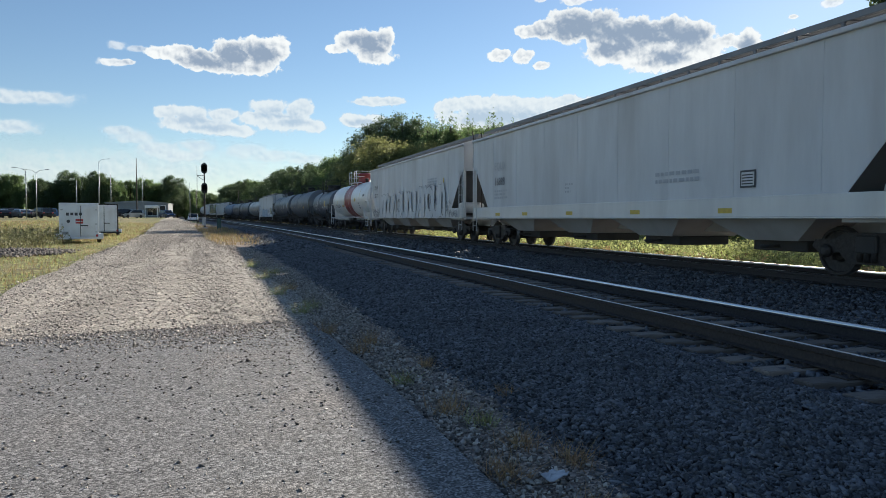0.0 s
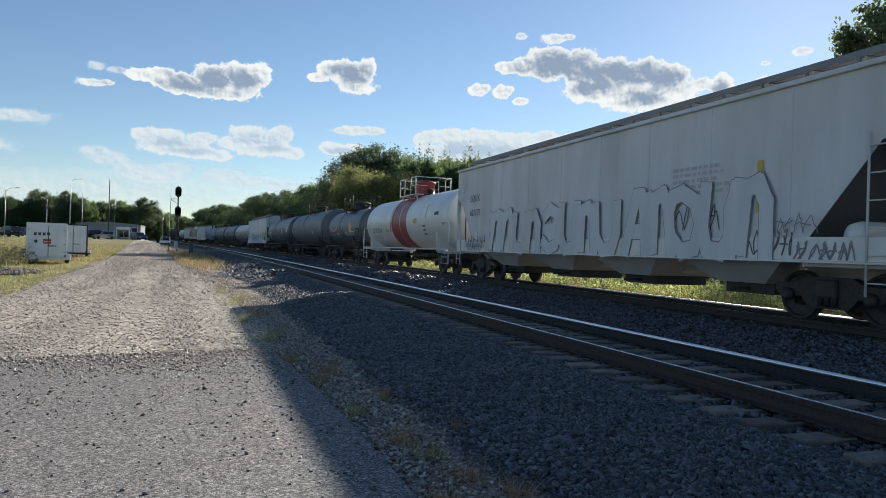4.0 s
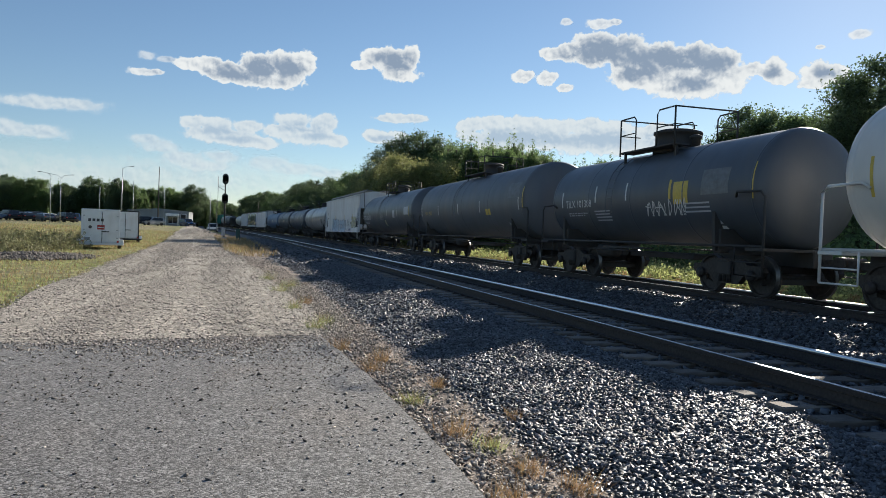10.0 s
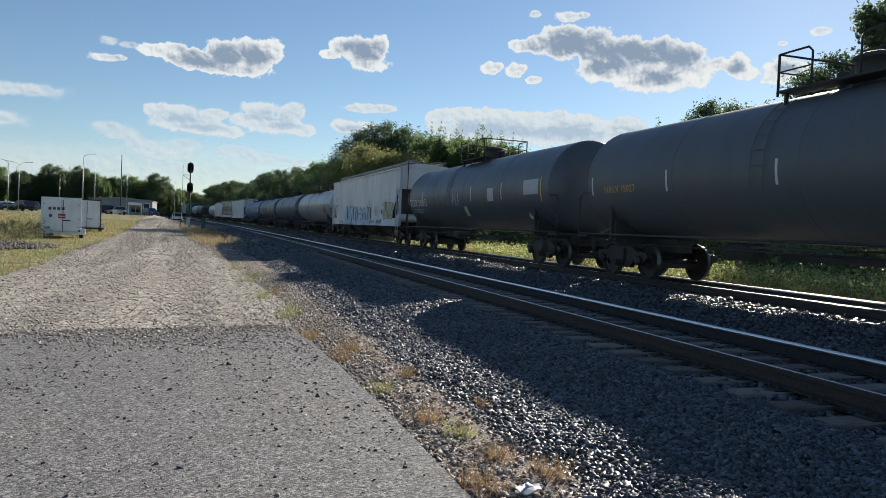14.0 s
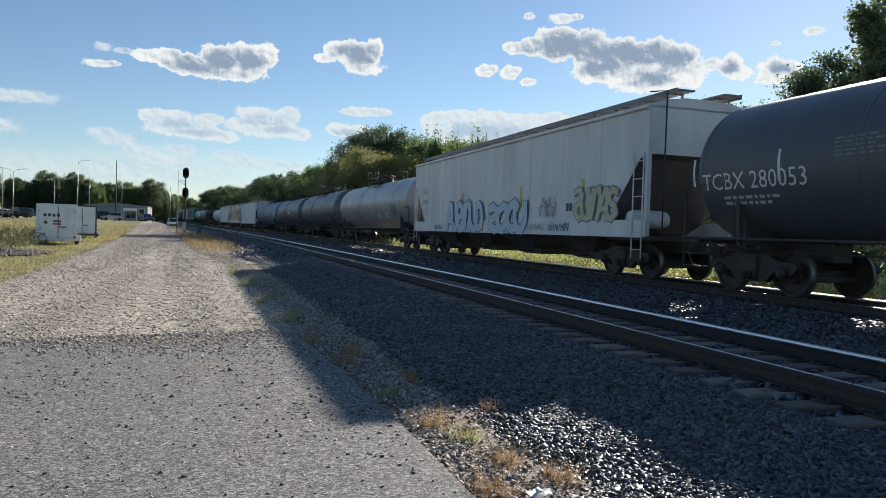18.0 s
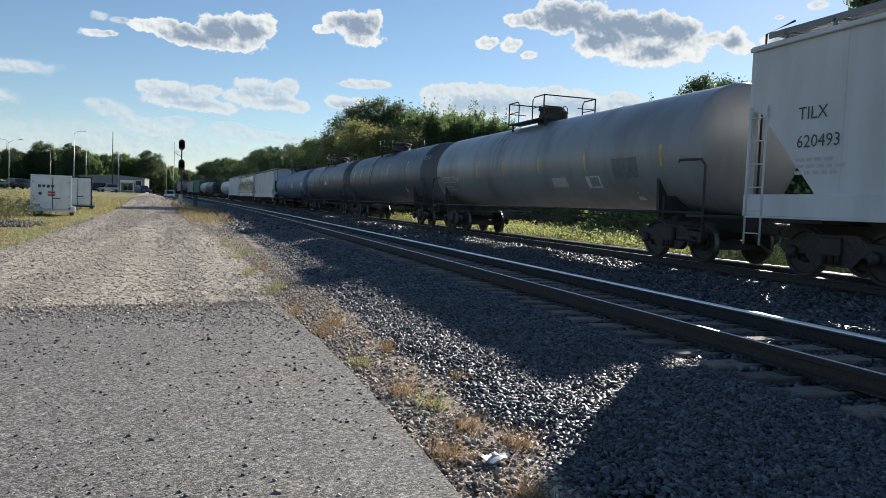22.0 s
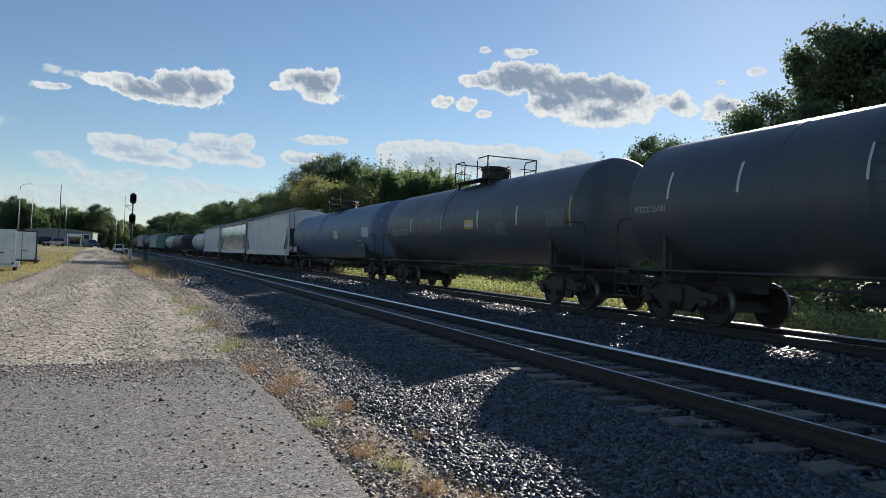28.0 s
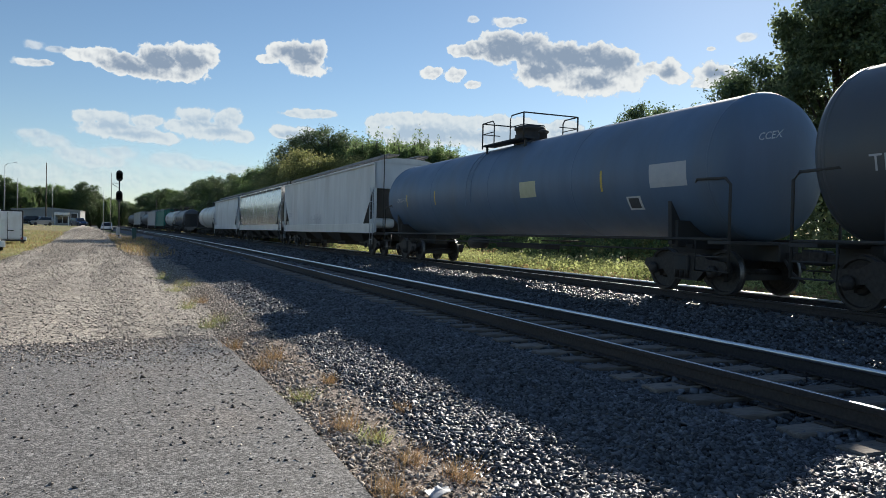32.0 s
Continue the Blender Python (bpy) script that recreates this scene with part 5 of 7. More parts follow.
def tree(label, h, wide, seed, foliage, base=0.22, clumps=60, per=60, size=0.2, shape="oval", lobe=(0.26, 0.42)):
    """Tapered trunk with limbs, and a crown of leafy shoots or clumps with gaps and an uneven outline."""
    r, rg = random.Random(seed), np.random.default_rng(seed)
    t = thing("tree", label, "tree", group="trees along the railway")
    lean = (r.uniform(-0.04, 0.04), r.uniform(-0.04, 0.04))
    at = lambda k: (lean[0] * h * k * k + 0.1 * math.sin(k * 5 + seed), lean[1] * h * k * k, h * 0.93 * k)
    ks = (0, 0.12, 0.3, 0.5, 0.7, 0.9, 1.0)
    g = Geo().tube([at(k) for k in ks], [h * 0.016 * (1.25 - k) + 0.02 for k in ks], 8)
    cs, rs = [], []

    def shoot(a, b, n, fat):
        """Leaves along a branch, thick at its foot and pointed at its tip."""
        for j in range(n):
            w = (j + r.random()) / n
            cs.append(tuple(a[i] + (b[i] - a[i]) * w + r.uniform(-0.12, 0.12) for i in range(3)))
            rs.append(fat * (1.08 - w) ** 0.7 * r.uniform(0.8, 1.3) + 0.05)

    if shape == "cone":                                                # poplar: many steep shoots round the stem
        for k in range(clumps):
            w = base + (0.9 - base) * (k + r.random()) / clumps
            a, foot = k * 2.4 + r.uniform(-0.5, 0.5), at(w * 0.96)
            out = wide * (1.06 - w) ** 0.55 * r.uniform(0.35, 1.0)
            up = h * r.uniform(0.1, 0.22) * (1.15 - 0.5 * w)
            tip = (foot[0] + out * math.cos(a), foot[1] + out * math.sin(a), min(foot[2] + up, h * r.uniform(0.96, 1.05)))
            shoot(foot, tip, 14, 0.115 * wide)
            if k % 3 == 0:
                g.tube([foot, tip], [0.05 * (1.2 - w), 0.01], 5)
        shoot(at(0.75), (at(1.0)[0], at(1.0)[1], h * 1.05), 18, 0.12 * wide)
    else:                                                              # round crown: lobes, each of many clumps
        lobes = []
        for k in range(max(clumps // 9, 12)):
            w = base + (0.92 - base) * (k + r.random()) / max(clumps // 9, 12)
            reach = wide * max(math.sin(math.pi * (0.12 + 0.83 * (w - base) / (1 - base))), 0.2) ** 0.7
            a, d = k * 2.4 + r.uniform(-0.5, 0.5), reach * r.uniform(0.35, 0.85)
            c = (at(w)[0] + d * math.cos(a), at(w)[1] + d * math.sin(a), h * w)
            lobes.append((c, wide * r.uniform(*lobe)))
            g.tube([at(max(w - 0.25, 0.1)), (c[0] * 0.6, c[1] * 0.6, c[2] - 0.09 * h), c], [0.011 * h * (1.15 - w), 0.05, 0.015], 5)
        for c, rad in lobes:
            for j in range(15):
                d = Vector((r.gauss(0, 1), r.gauss(0, 1), r.gauss(0.25, 0.8))).normalized() * rad * r.uniform(0.45, 1.05)
                cs.append((c[0] + d.x, c[1] + d.y, c[2] + d.z * 0.85))
                rs.append(rad * r.uniform(0.25, 0.5))
            for j in range(3):                                         # twigs past the outline
                a = r.uniform(0, 6.28)
                shoot(c, (c[0] + rad * 1.2 * math.cos(a), c[1] + rad * 1.2 * math.sin(a), c[2] + rad * r.uniform(0.5, 1.25)), 5, rad * 0.16)
    part("trunk", g, BARK, t)
    part("crown", quick_mesh("crown", leaves(rg, cs, rs, per, size, 0.9), 4, foliage), None, t)
    return t


def place_tree(proto, x, y, s, turn):
    m = pose(x, y, land(x, y) - 0.1, 0, 0, turn) @ Matrix.Scale(s, 4)
    o = copy_thing(proto, pose(x, y, land(x, y) - 0.1, 0, 0, turn))
    o.scale = (s, s, s)
    return o


PROTO = [tree("tall green poplar with an uneven pointed crown", 13, 2.9, 1, LEAF_A, 0.05, 120, 24, 0.085, "cone"),
         tree("tall narrow green tree with open branches", 13, 2.6, 2, LEAF_A, 0.06, 105, 24, 0.085, "cone"),
         tree("broad dark green tree with a dense crown", 13.5, 4.6, 3, LEAF_B, 0.12, 260, 70, 0.095),
         tree("rounded yellow-green tree with drooping foliage", 9.5, 4.6, 4, LEAF_C, 0.05, 240, 70, 0.085),
         tree("slender dark green tree", 11, 2.9, 5, LEAF_A, 0.06, 110, 24, 0.085, "cone"),
         tree("big broad-leaved tree with open gaps in its crown", 13, 3.7, 6, LEAF_D, 0.2, 400, 60, 0.1, lobe=(0.2, 0.32)),
         tree("green tree with a rounded crown", 12, 4.0, 7, LEAF_A, 0.05, 240, 64, 0.09)]
TALL = (13.6, 13.6, 13.2, 9.6, 11.5, 13.0, 11.8)


def plant(k, az, dist, el, first=False):
    """A tree that stands dist away in the direction az, and reaches up to the elevation el."""
    x, y = dist * math.sin(radians(az)), dist * math.cos(radians(az))
    s = (dist * math.tan(radians(el)) + 1.6 - land(x, y)) / TALL[k]
    o = PROTO[k]
    if not first:
        return place_tree(o, x, y, s, (az * 97 + dist * 31) % 360)
    o.matrix_basis = pose(x, y, land(x, y) - 0.1)
    o.scale = (s, s, s)


for k, az, dist, el in ((0, 17.0, 88, 8.3), (1, 15.4, 92, 8.1), (2, 13.6, 104, 8.0), (3, 12.0, 86, 6.2), (4, 22.1, 82, 7.9), (5, 50.9, 52, 17.5), (6, 8.6, 116, 4.9)):
    plant(k, az, dist, el, True)
r = random.Random(3)
for k, az, dist, el in ((5, 57.0, 50, 18.5), (2, 45.8, 58, 12.4), (2, 11.7, 106, 7.1), (4, 10.8, 104, 6.5), (4, 9.15, 108, 5.9), (4, 8.6, 112, 4.9), (3, 13.6, 88, 5.7), (3, 10.4, 92, 5.2), (3, 14.9, 86, 6.0), (6, 14.3, 108, 7.3),
                        (4, 33.8, 66, 9.1), (4, 36.1, 66, 9.6), (1, 37.1, 66, 10.1), (1, 37.8, 64, 10.4), (2, 38.6, 66, 9.9), (6, 39.8, 64, 9.7), (4, 41.3, 64, 10.2), (1, 42.0, 62, 10.5), (1, 43.0, 62, 10.0), (4, 44.4, 62, 9.8), (6, 40.7, 66, 9.2), (6, 43.6, 66, 9.3), (6, 46.5, 62, 10.0)):
    plant(k, az, dist, el)
TOPS = ((15.2, 8.0), (17.0, 8.3), (18.8, 8.2), (20.5, 8.55), (22.1, 7.9), (23.9, 7.2), (26.1, 7.0), (33.0, 6.6))   # the stand's outline: direction, elevation
for i in range(20):                                                   # the poplar stand
    az = 15.2 + 0.46 * i
    top = float(np.interp(az, [p for p, _ in TOPS], [q for _, q in TOPS]))
    plant((0, 1, 0, 4)[i % 4], az + r.uniform(-0.15, 0.15), r.uniform(82, 92), top - (0, 0.5, 0.2, 0.8)[i % 4] + r.uniform(-0.2, 0.1))
    plant((6, 0, 6)[i % 3], az + r.uniform(-0.3, 0.3), r.uniform(96, 106), top - 1.3 + r.uniform(-0.4, 0.3))
for i in range(10):
    az = 24.4 + 0.95 * i
    plant((4, 1, 0, 6)[i % 4], az, r.uniform(72, 82), 6.8 + r.uniform(-0.6, 0.2))
ROW = ((0.3, 278, 2.7), (0.95, 262, 2.9), (1.6, 245, 3.25), (3.0, 206, 3.2), (4.7, 170, 3.75), (6.3, 142, 4.2), (8.1, 120, 4.2), (10.0, 101, 4.6))   # the row along the line: direction, way off, elevation
for i in range(44):
    az = 0.3 + 0.222 * i
    off, top = (float(np.interp(az, [p[0] for p in ROW], [p[j] for p in ROW])) for j in (1, 2))
    plant((2, 6, 1, 2, 4, 2, 0)[i % 7], az + r.uniform(-0.1, 0.1), off + r.uniform(-4, 8), top - r.choice((0, 0.15, 0.3, 0.6)) + r.uniform(-0.1, 0.08))
for i in range(64):                                                   # beyond the lot
    x = -92 + i * 1.3 + r.uniform(-1, 1)
    place_tree(PROTO[r.choice((2, 4, 6, 6, 1))], x, 228 + r.uniform(-8, 10) - 0.12 * x, r.uniform(0.72, 1.0), r.uniform(0, 360))
for i in range(22):
    x = -36 + i * 1.7 + r.uniform(-1, 1)
    place_tree(PROTO[r.choice((2, 6, 6))], x, 318 + r.uniform(-10, 24), r.uniform(0.75, 0.95), r.uniform(0, 360))


def far_woods():
    """Woods at the end of the line, too far off to tell trees apart."""
    rg = np.random.default_rng(44)
    cs, rs = [], []
    for i in range(260):
        y = rg.uniform(430, 700)
        x = rg.uniform(-150, 40)
        if abs(x - bend(y) - 8) < 9:
            continue
        hgt = rg.uniform(7, 13)
        for k in range(5):
            cs.append((x + rg.normal(0, 1.6), y + rg.normal(0, 1.6), land(x, y) + hgt * (0.25 + 0.16 * k)))
            rs.append(2.2 - 0.25 * k)
    return part("far_woods", quick_mesh("far_woods", leaves(rg, cs, rs, 26, 0.75), 4, LEAF_A), None, None)


tagged(far_woods(), "hazy green woods at the far end of the railway", "woods", kind="stuff")


def shrubs():
    rg = np.random.default_rng(8)
    protos = []
    for k in range(3):
        t = thing("shrub", "dense green shrub at the wood's edge", "shrub", group="shrubs behind the railway")
        cs = [(rg.normal(0, 0.8), rg.normal(0, 0.8), rg.uniform(0.3, 2.0)) for _ in range(26)]
        part("stem", Geo().tube([(0, 0, -0.1), (0.1, 0, 0.8), (0.25, 0.1, 1.7)], [0.05, 0.035, 0.015], 6).tube([(0, 0, 0.1), (-0.3, 0.2, 1.0), (-0.5, 0.3, 1.6)], [0.04, 0.03, 0.012], 6), BARK, t)
        part("foliage", quick_mesh("foliage", leaves(rg, cs, [0.6] * 26, 60, 0.1), 4, (LEAF_A, LEAF_B, LEAF_C)[k]), None, t)
        protos.append(t)
    rr = random.Random(12)
    for i in range(46):
        y = 12 + i * 3.0 + rr.uniform(-1, 1)
        x = (29.5 if y < 90 else 22.5) + rr.uniform(-1.5, 2.5) + bend(y)
        m = pose(x, y, land(x, y) - 0.05, 0, 0, rr.uniform(0, 360))
        s = rr.uniform(0.9, 1.6)
        if i < 3:
            o = protos[i]
            o.matrix_basis = m
        else:
            o = copy_thing(protos[rr.choice((0, 0, 1, 2))], m)
        o.scale = (s, s, s)


shrubs()


def blades(places, heights, widths, seed, lean=0.35):
    """Upright pointed blades, one face each."""
    rg = np.random.default_rng(seed)
    n = len(places)
    p = np.asarray(places, float)
    a = rg.uniform(0, 6.283, n)
    side = np.stack([np.cos(a), np.sin(a), 0 * a], -1) * np.asarray(widths)[:, None]
    tip = np.stack([rg.normal(0, lean, n), rg.normal(0, lean, n), np.ones(n)], -1) * np.asarray(heights)[:, None]
    return np.stack([p - side, p + side, p + side * 0.5 + tip * 0.6, p + tip], 1)


def weeds(name, n, x0, x1, y0, y1, h0, h1, w, mat_, label, seed, power=1.0, clump=0.0, where=None, leafy=0, curved=True):
    rg = np.random.default_rng(seed)
    xs, ys = rg.uniform(x0, x1, n), y0 + (y1 - y0) * rg.uniform(0, 1, n) ** power
    keep = [noise.noise((x * 0.45, y * 0.45, seed)) > clump - 0.5 and (where is None or where(x, y)) for x, y in zip(xs, ys)]
    xs, ys = xs[keep], ys[keep]
    base = np.array([(x + (bend(y) if curved else 0), y, land(x + (bend(y) if curved else 0), y) - 0.06) for x, y in zip(xs, ys)])
    hs = rg.uniform(h0, h1, len(xs))
    q = blades(base, hs, rg.uniform(0.6, 1.3, len(xs)) * w, seed)
    if leafy:
        k = rg.uniform(0.25, 1.0, (len(xs) * leafy,))
        c = np.repeat(base, leafy, 0) + np.stack([rg.normal(0, 0.06, len(k)), rg.normal(0, 0.06, len(k)), k * np.repeat(hs, leafy)], -1)
        q = np.concatenate([q, leaves(rg, c, [0.05] * len(c), 1, 0.055)])
    return tagged(new(name, quick_mesh(name, q, 4, mat_)), label, "weeds", kind="stuff")


weeds("tall_weeds", 9000, 15.0, 21.5, 4, 60, 0.45, 1.15, 0.012, WEED, "tall sunlit green weeds behind the railway", 21, 1.3, 0.25, None, 9)
weeds("tall_weeds", 3500, 15.2, 22, 40, 150, 0.5, 1.1, 0.03, STRAW, "tall straw-coloured weeds behind the railway", 22, 1.2, 0.3, None, 6)
weeds("tall_weeds", 3000, 14.6, 18, 5, 45, 0.3, 0.7, 0.012, STRAW, "dry grass at the foot of the ballast", 23, 1.2, 0.3, None, 4)
left_of_road = lambda x, y: x < road_left(y) + bend(y) - 0.1
weeds("field_grass", 26000, -26, -4, 14, 62, 0.04, 0.15, 0.012, STRAW, "dry yellow grass of the field", 24, 1.4, 0.15, left_of_road, 0, False)
weeds("field_grass", 32000, -26, -4, 14, 75, 0.04, 0.15, 0.012, WEED, "green grass of the field", 25, 1.4, 0.3, left_of_road, 0, False)
weeds("field_weeds", 1700, -19, -9.3, 38, 60, 0.4, 1.1, 0.02, DRY_WEED, "straggling grey-green weeds in the field", 26, 1.0, 0.35, left_of_road, 10, False)
weeds("field_grass", 26000, -40, -6, 55, 112, 0.08, 0.25, 0.03, STRAW, "dry grass farther off in the field", 41, 1.3, 0.25, left_of_road, 0, False)
weeds("field_grass", 14000, -40, -6, 55, 112, 0.08, 0.25, 0.03, WEED, "green grass farther off in the field", 42, 1.3, 0.35, left_of_road, 0, False)
strip = lambda x, y: road_right(y) + bend(y) + 0.1 < x < 2.0 + bend(y) + 0.6
weeds("signal_grass", 9000, -6, 2.5, 44, 110, 0.15, 0.5, 0.02, STRAW, "dry grass round the signal mast", 27, 1.0, 0.2, strip, 0, False)
weeds("signal_grass", 2500, -6, 2.5, 50, 110, 0.1, 0.3, 0.02, WEED, "green grass round the signal mast", 28, 1.0, 0.4, strip, 0, False)


def tuft(x, y, s, dry, seed):
    rg = np.random.default_rng(seed)
    t = thing("weed_tuft", "dry orange-brown tuft of grass at the asphalt's edge" if dry else "green tuft of grass at the asphalt's edge", "weed", pose(x, y, land(x, y) - 0.04), "weeds on the verge")
    n = 90
    pl = np.stack([rg.normal(0, 0.09 * s, n), rg.normal(0, 0.13 * s, n), np.zeros(n)], -1)
    part("foliage", quick_mesh("blades", blades(pl, rg.uniform(0.06, 0.26, n) * s, rg.uniform(0.002, 0.005, n), seed, 0.75), 4, RED_GRASS if dry else WEED), None, t)
    pl = np.stack([rg.normal(0, 0.06 * s, 26), rg.normal(0, 0.09 * s, 26), np.zeros(26)], -1)
    part("seed_stem", quick_mesh("stalks", blades(pl, rg.uniform(0.15, 0.34, 26) * s, rg.uniform(0.002, 0.003, 26), seed + 1, 0.4), 4, STRAW), None, t)


for i, (x, y, s, d) in enumerate(((1.52, 4.2, 1.0, 1), (1.78, 5.35, 0.9, 0), (1.62, 5.75, 1.1, 1), (1.85, 4.75, 0.9, 1), (2.05, 4.35, 1.0, 1), (1.5, 6.9, 0.9, 0), (1.42, 8.6, 1.1, 1), (1.65, 9.2, 1.3, 1),
                               (1.25, 10.2, 1.2, 1), (1.1, 12.4, 1.5, 0), (1.35, 13.1, 1.3, 0), (0.95, 15.5, 1.6, 0), (1.3, 16.6, 1.4, 1), (0.9, 19.8, 1.8, 0), (1.2, 21.5, 1.8, 0), (0.7, 24.5, 2.0, 0), (1.75, 3.5, 0.9, 1), (1.55, 3.1, 0.8, 1), (1.95, 7.6, 0.8, 1), (2.3, 6.2, 0.7, 1))):
    tuft(x, y, s * 0.72, d, 60 + i)
weeds("verge_straw", 650, 1.2, 2.3, 2.0, 15, 0.02, 0.09, 0.0025, RED_GRASS, "dead grass lying on the verge", 31, 1.1, 0.2, lambda x, y: x > pave_edge(min(y, 11)) - 0.02)

# ---- things beside the road ----
TRAILER_WHITE = mat("white_sheet_metal", (0.86, 0.87, 0.88), (0.8, 0.81, 0.82), 2, 0.35, dirt=(0.45, 0.42, 0.37), dscale=1.2, damount=0.35)
TRIM = mat("aluminium_trim", (0.55, 0.56, 0.57), (0.42, 0.43, 0.44), 8, 0.35, 0.8)
RUBBER = mat("rubber", (0.03, 0.03, 0.031), (0.02, 0.02, 0.02), 10, 0.85)
DARK = mat("dark_metal", (0.035, 0.035, 0.037), (0.02, 0.02, 0.02), 8, 0.55)
RED_SIGN = mat("red_print", (0.5, 0.06, 0.05), (0.4, 0.05, 0.05), 8, 0.5)
GALV = mat("galvanised_steel", (0.42, 0.43, 0.44), (0.3, 0.31, 0.32), 6, 0.5, 0.7)
GREEN_BOX = mat("green_cabinet_paint", (0.03, 0.085, 0.08), (0.02, 0.06, 0.055), 4, 0.5)
GLASS_DARK = mat("window_glass", (0.02, 0.024, 0.028), (0.014, 0.016, 0.02), 1, 0.06, rvar=0.02)
SIDING = mat("grey_metal_siding", (0.26, 0.28, 0.29), (0.2, 0.215, 0.225), 3, 0.5, bump=0.01, bscale=3, stretch=(6, 6, 0.1))
POLE_WOOD = mat("pole_wood", (0.09, 0.07, 0.055), (0.05, 0.04, 0.032), 6, 0.85, stretch=(4, 4, 0.3))


def trailer(label, x0, x1, y, length, z0, z1, trim, open_dark=False):
    """Box trailer seen from its rear doors."""
    t = thing("cargo_trailer", label, "trailer", pose((x0 + x1) / 2, y, land((x0 + x1) / 2, y) - 0.07, 0, 0, 11), "trailers beside the road")
    w, h = (x1 - x0) / 2, z1 - z0
    part("body", Geo().box(-w, w, 0, length, 0.42, h, 0.05), TRAILER_WHITE, t)
    part("roof_cap", Geo().box(-w - 0.02, w + 0.02, -0.03, length, h - 0.07, h + 0.03, 0.04), trim, t)
    for s in (-1, 1):
        part("corner_post", Geo().box(s * (w - 0.09), s * (w + 0.015), -0.035, 0.06, 0.4, h - 0.05, 0.01), trim, t)
        d = part("rear_door", Geo().box(s * 0.012, s * (w - 0.1), -0.03, 0.02, 0.5, h - 0.14, 0.012), TRAILER_WHITE, t)
        for z in (0.75, 1.25, h - 0.4):
            part("hinge", Geo().box(s * (w - 0.2), s * (w - 0.08), -0.05, -0.02, z - 0.03, z + 0.03, 0.006), TRIM, d)
        part("fender", Geo().box(s * (w + 0.0), s * (w + 0.27), length * 0.35, length * 0.68, 0.28, 0.62, 0.06), TRAILER_WHITE, t)
        part("light_box", Geo().box(s * (w - 0.02), s * (w + 0.26), -0.02, 0.1, 0.3, 0.68, 0.03), TRAILER_WHITE, t)
        for k in (0.44, 0.59):
            wh = part("wheel", Geo().lathe([(0.2, -0.1), (0.33, -0.1), (0.35, -0.06), (0.35, 0.06), (0.33, 0.1), (0.2, 0.1)], (s * (w + 0.12), length * k, 0.35), 20, "x"), RUBBER, t)
            part("rim", Geo().lathe([(0.19, -0.02), (0.19, s * 0.11), (0.06, s * 0.08)], (s * (w + 0.12), length * k, 0.35), 16, "x"), GALV, wh)
        part("tail_lamp", Geo().box(s * (w - 0.16), s * (w - 0.04), -0.045, -0.01, 0.46, 0.6, 0.01), RED_SIGN, t)
    part("lock_bar", Geo().tube([(0.08, -0.05, 0.45), (0.08, -0.05, h - 0.15)], 0.016, 6).box(0.05, 0.5, -0.075, -0.04, 1.12, 1.18, 0.01), DARK, t)
    part("bumper", Geo().box(-w - 0.24, w + 0.24, -0.1, 0.02, 0.3, 0.43, 0.02), trim, t)
    part("tongue", Geo().tube([(-w * 0.6, length, 0.4), (0, length + 1.2, 0.42)], 0.05, 6).tube([(w * 0.6, length, 0.4), (0, length + 1.2, 0.42)], 0.05, 6).tube([(0, length + 1.1, 0.42), (0, length + 1.1, 0.0)], 0.04, 6), DARK, t)
    return t, w, h


t, w, h = trailer("white enclosed cargo trailer with closed rear doors", -9.9, -7.7, 50, 4.9, 0.05, 2.59, TRAILER_WHITE)
r = random.Random(5)
g = Geo()
for k in range(4):
    g.box(-0.72 + k * 0.24, -0.56 + k * 0.24, -0.036, -0.03, 1.78 + 0.02 * (k % 2), 1.96)
part("lettering", g, MARK_DARK, t)
part("red_label", Geo().box(-0.2, 0.22, -0.037, -0.03, 1.28, 1.56), RED_SIGN, t)
part("label_stripe", Geo().box(-0.17, 0.19, -0.041, -0.036, 1.38, 1.44), MARK_WHITE, t)
part("round_decal", Geo().lathe([(0.1, 0), (0.1, -0.008)], (-0.6, -0.03, 1.42), 16, "y"), MARK_DARK, t)
part("plate_bar", Geo().box(-0.95, -0.6, -0.04, -0.03, 0.6, 0.78), GALV, t)
t, w, h = trailer("white box trailer with dark worn edges", -10.9, -8.62, 66, 5.2, 0.12, 2.85, DARK)


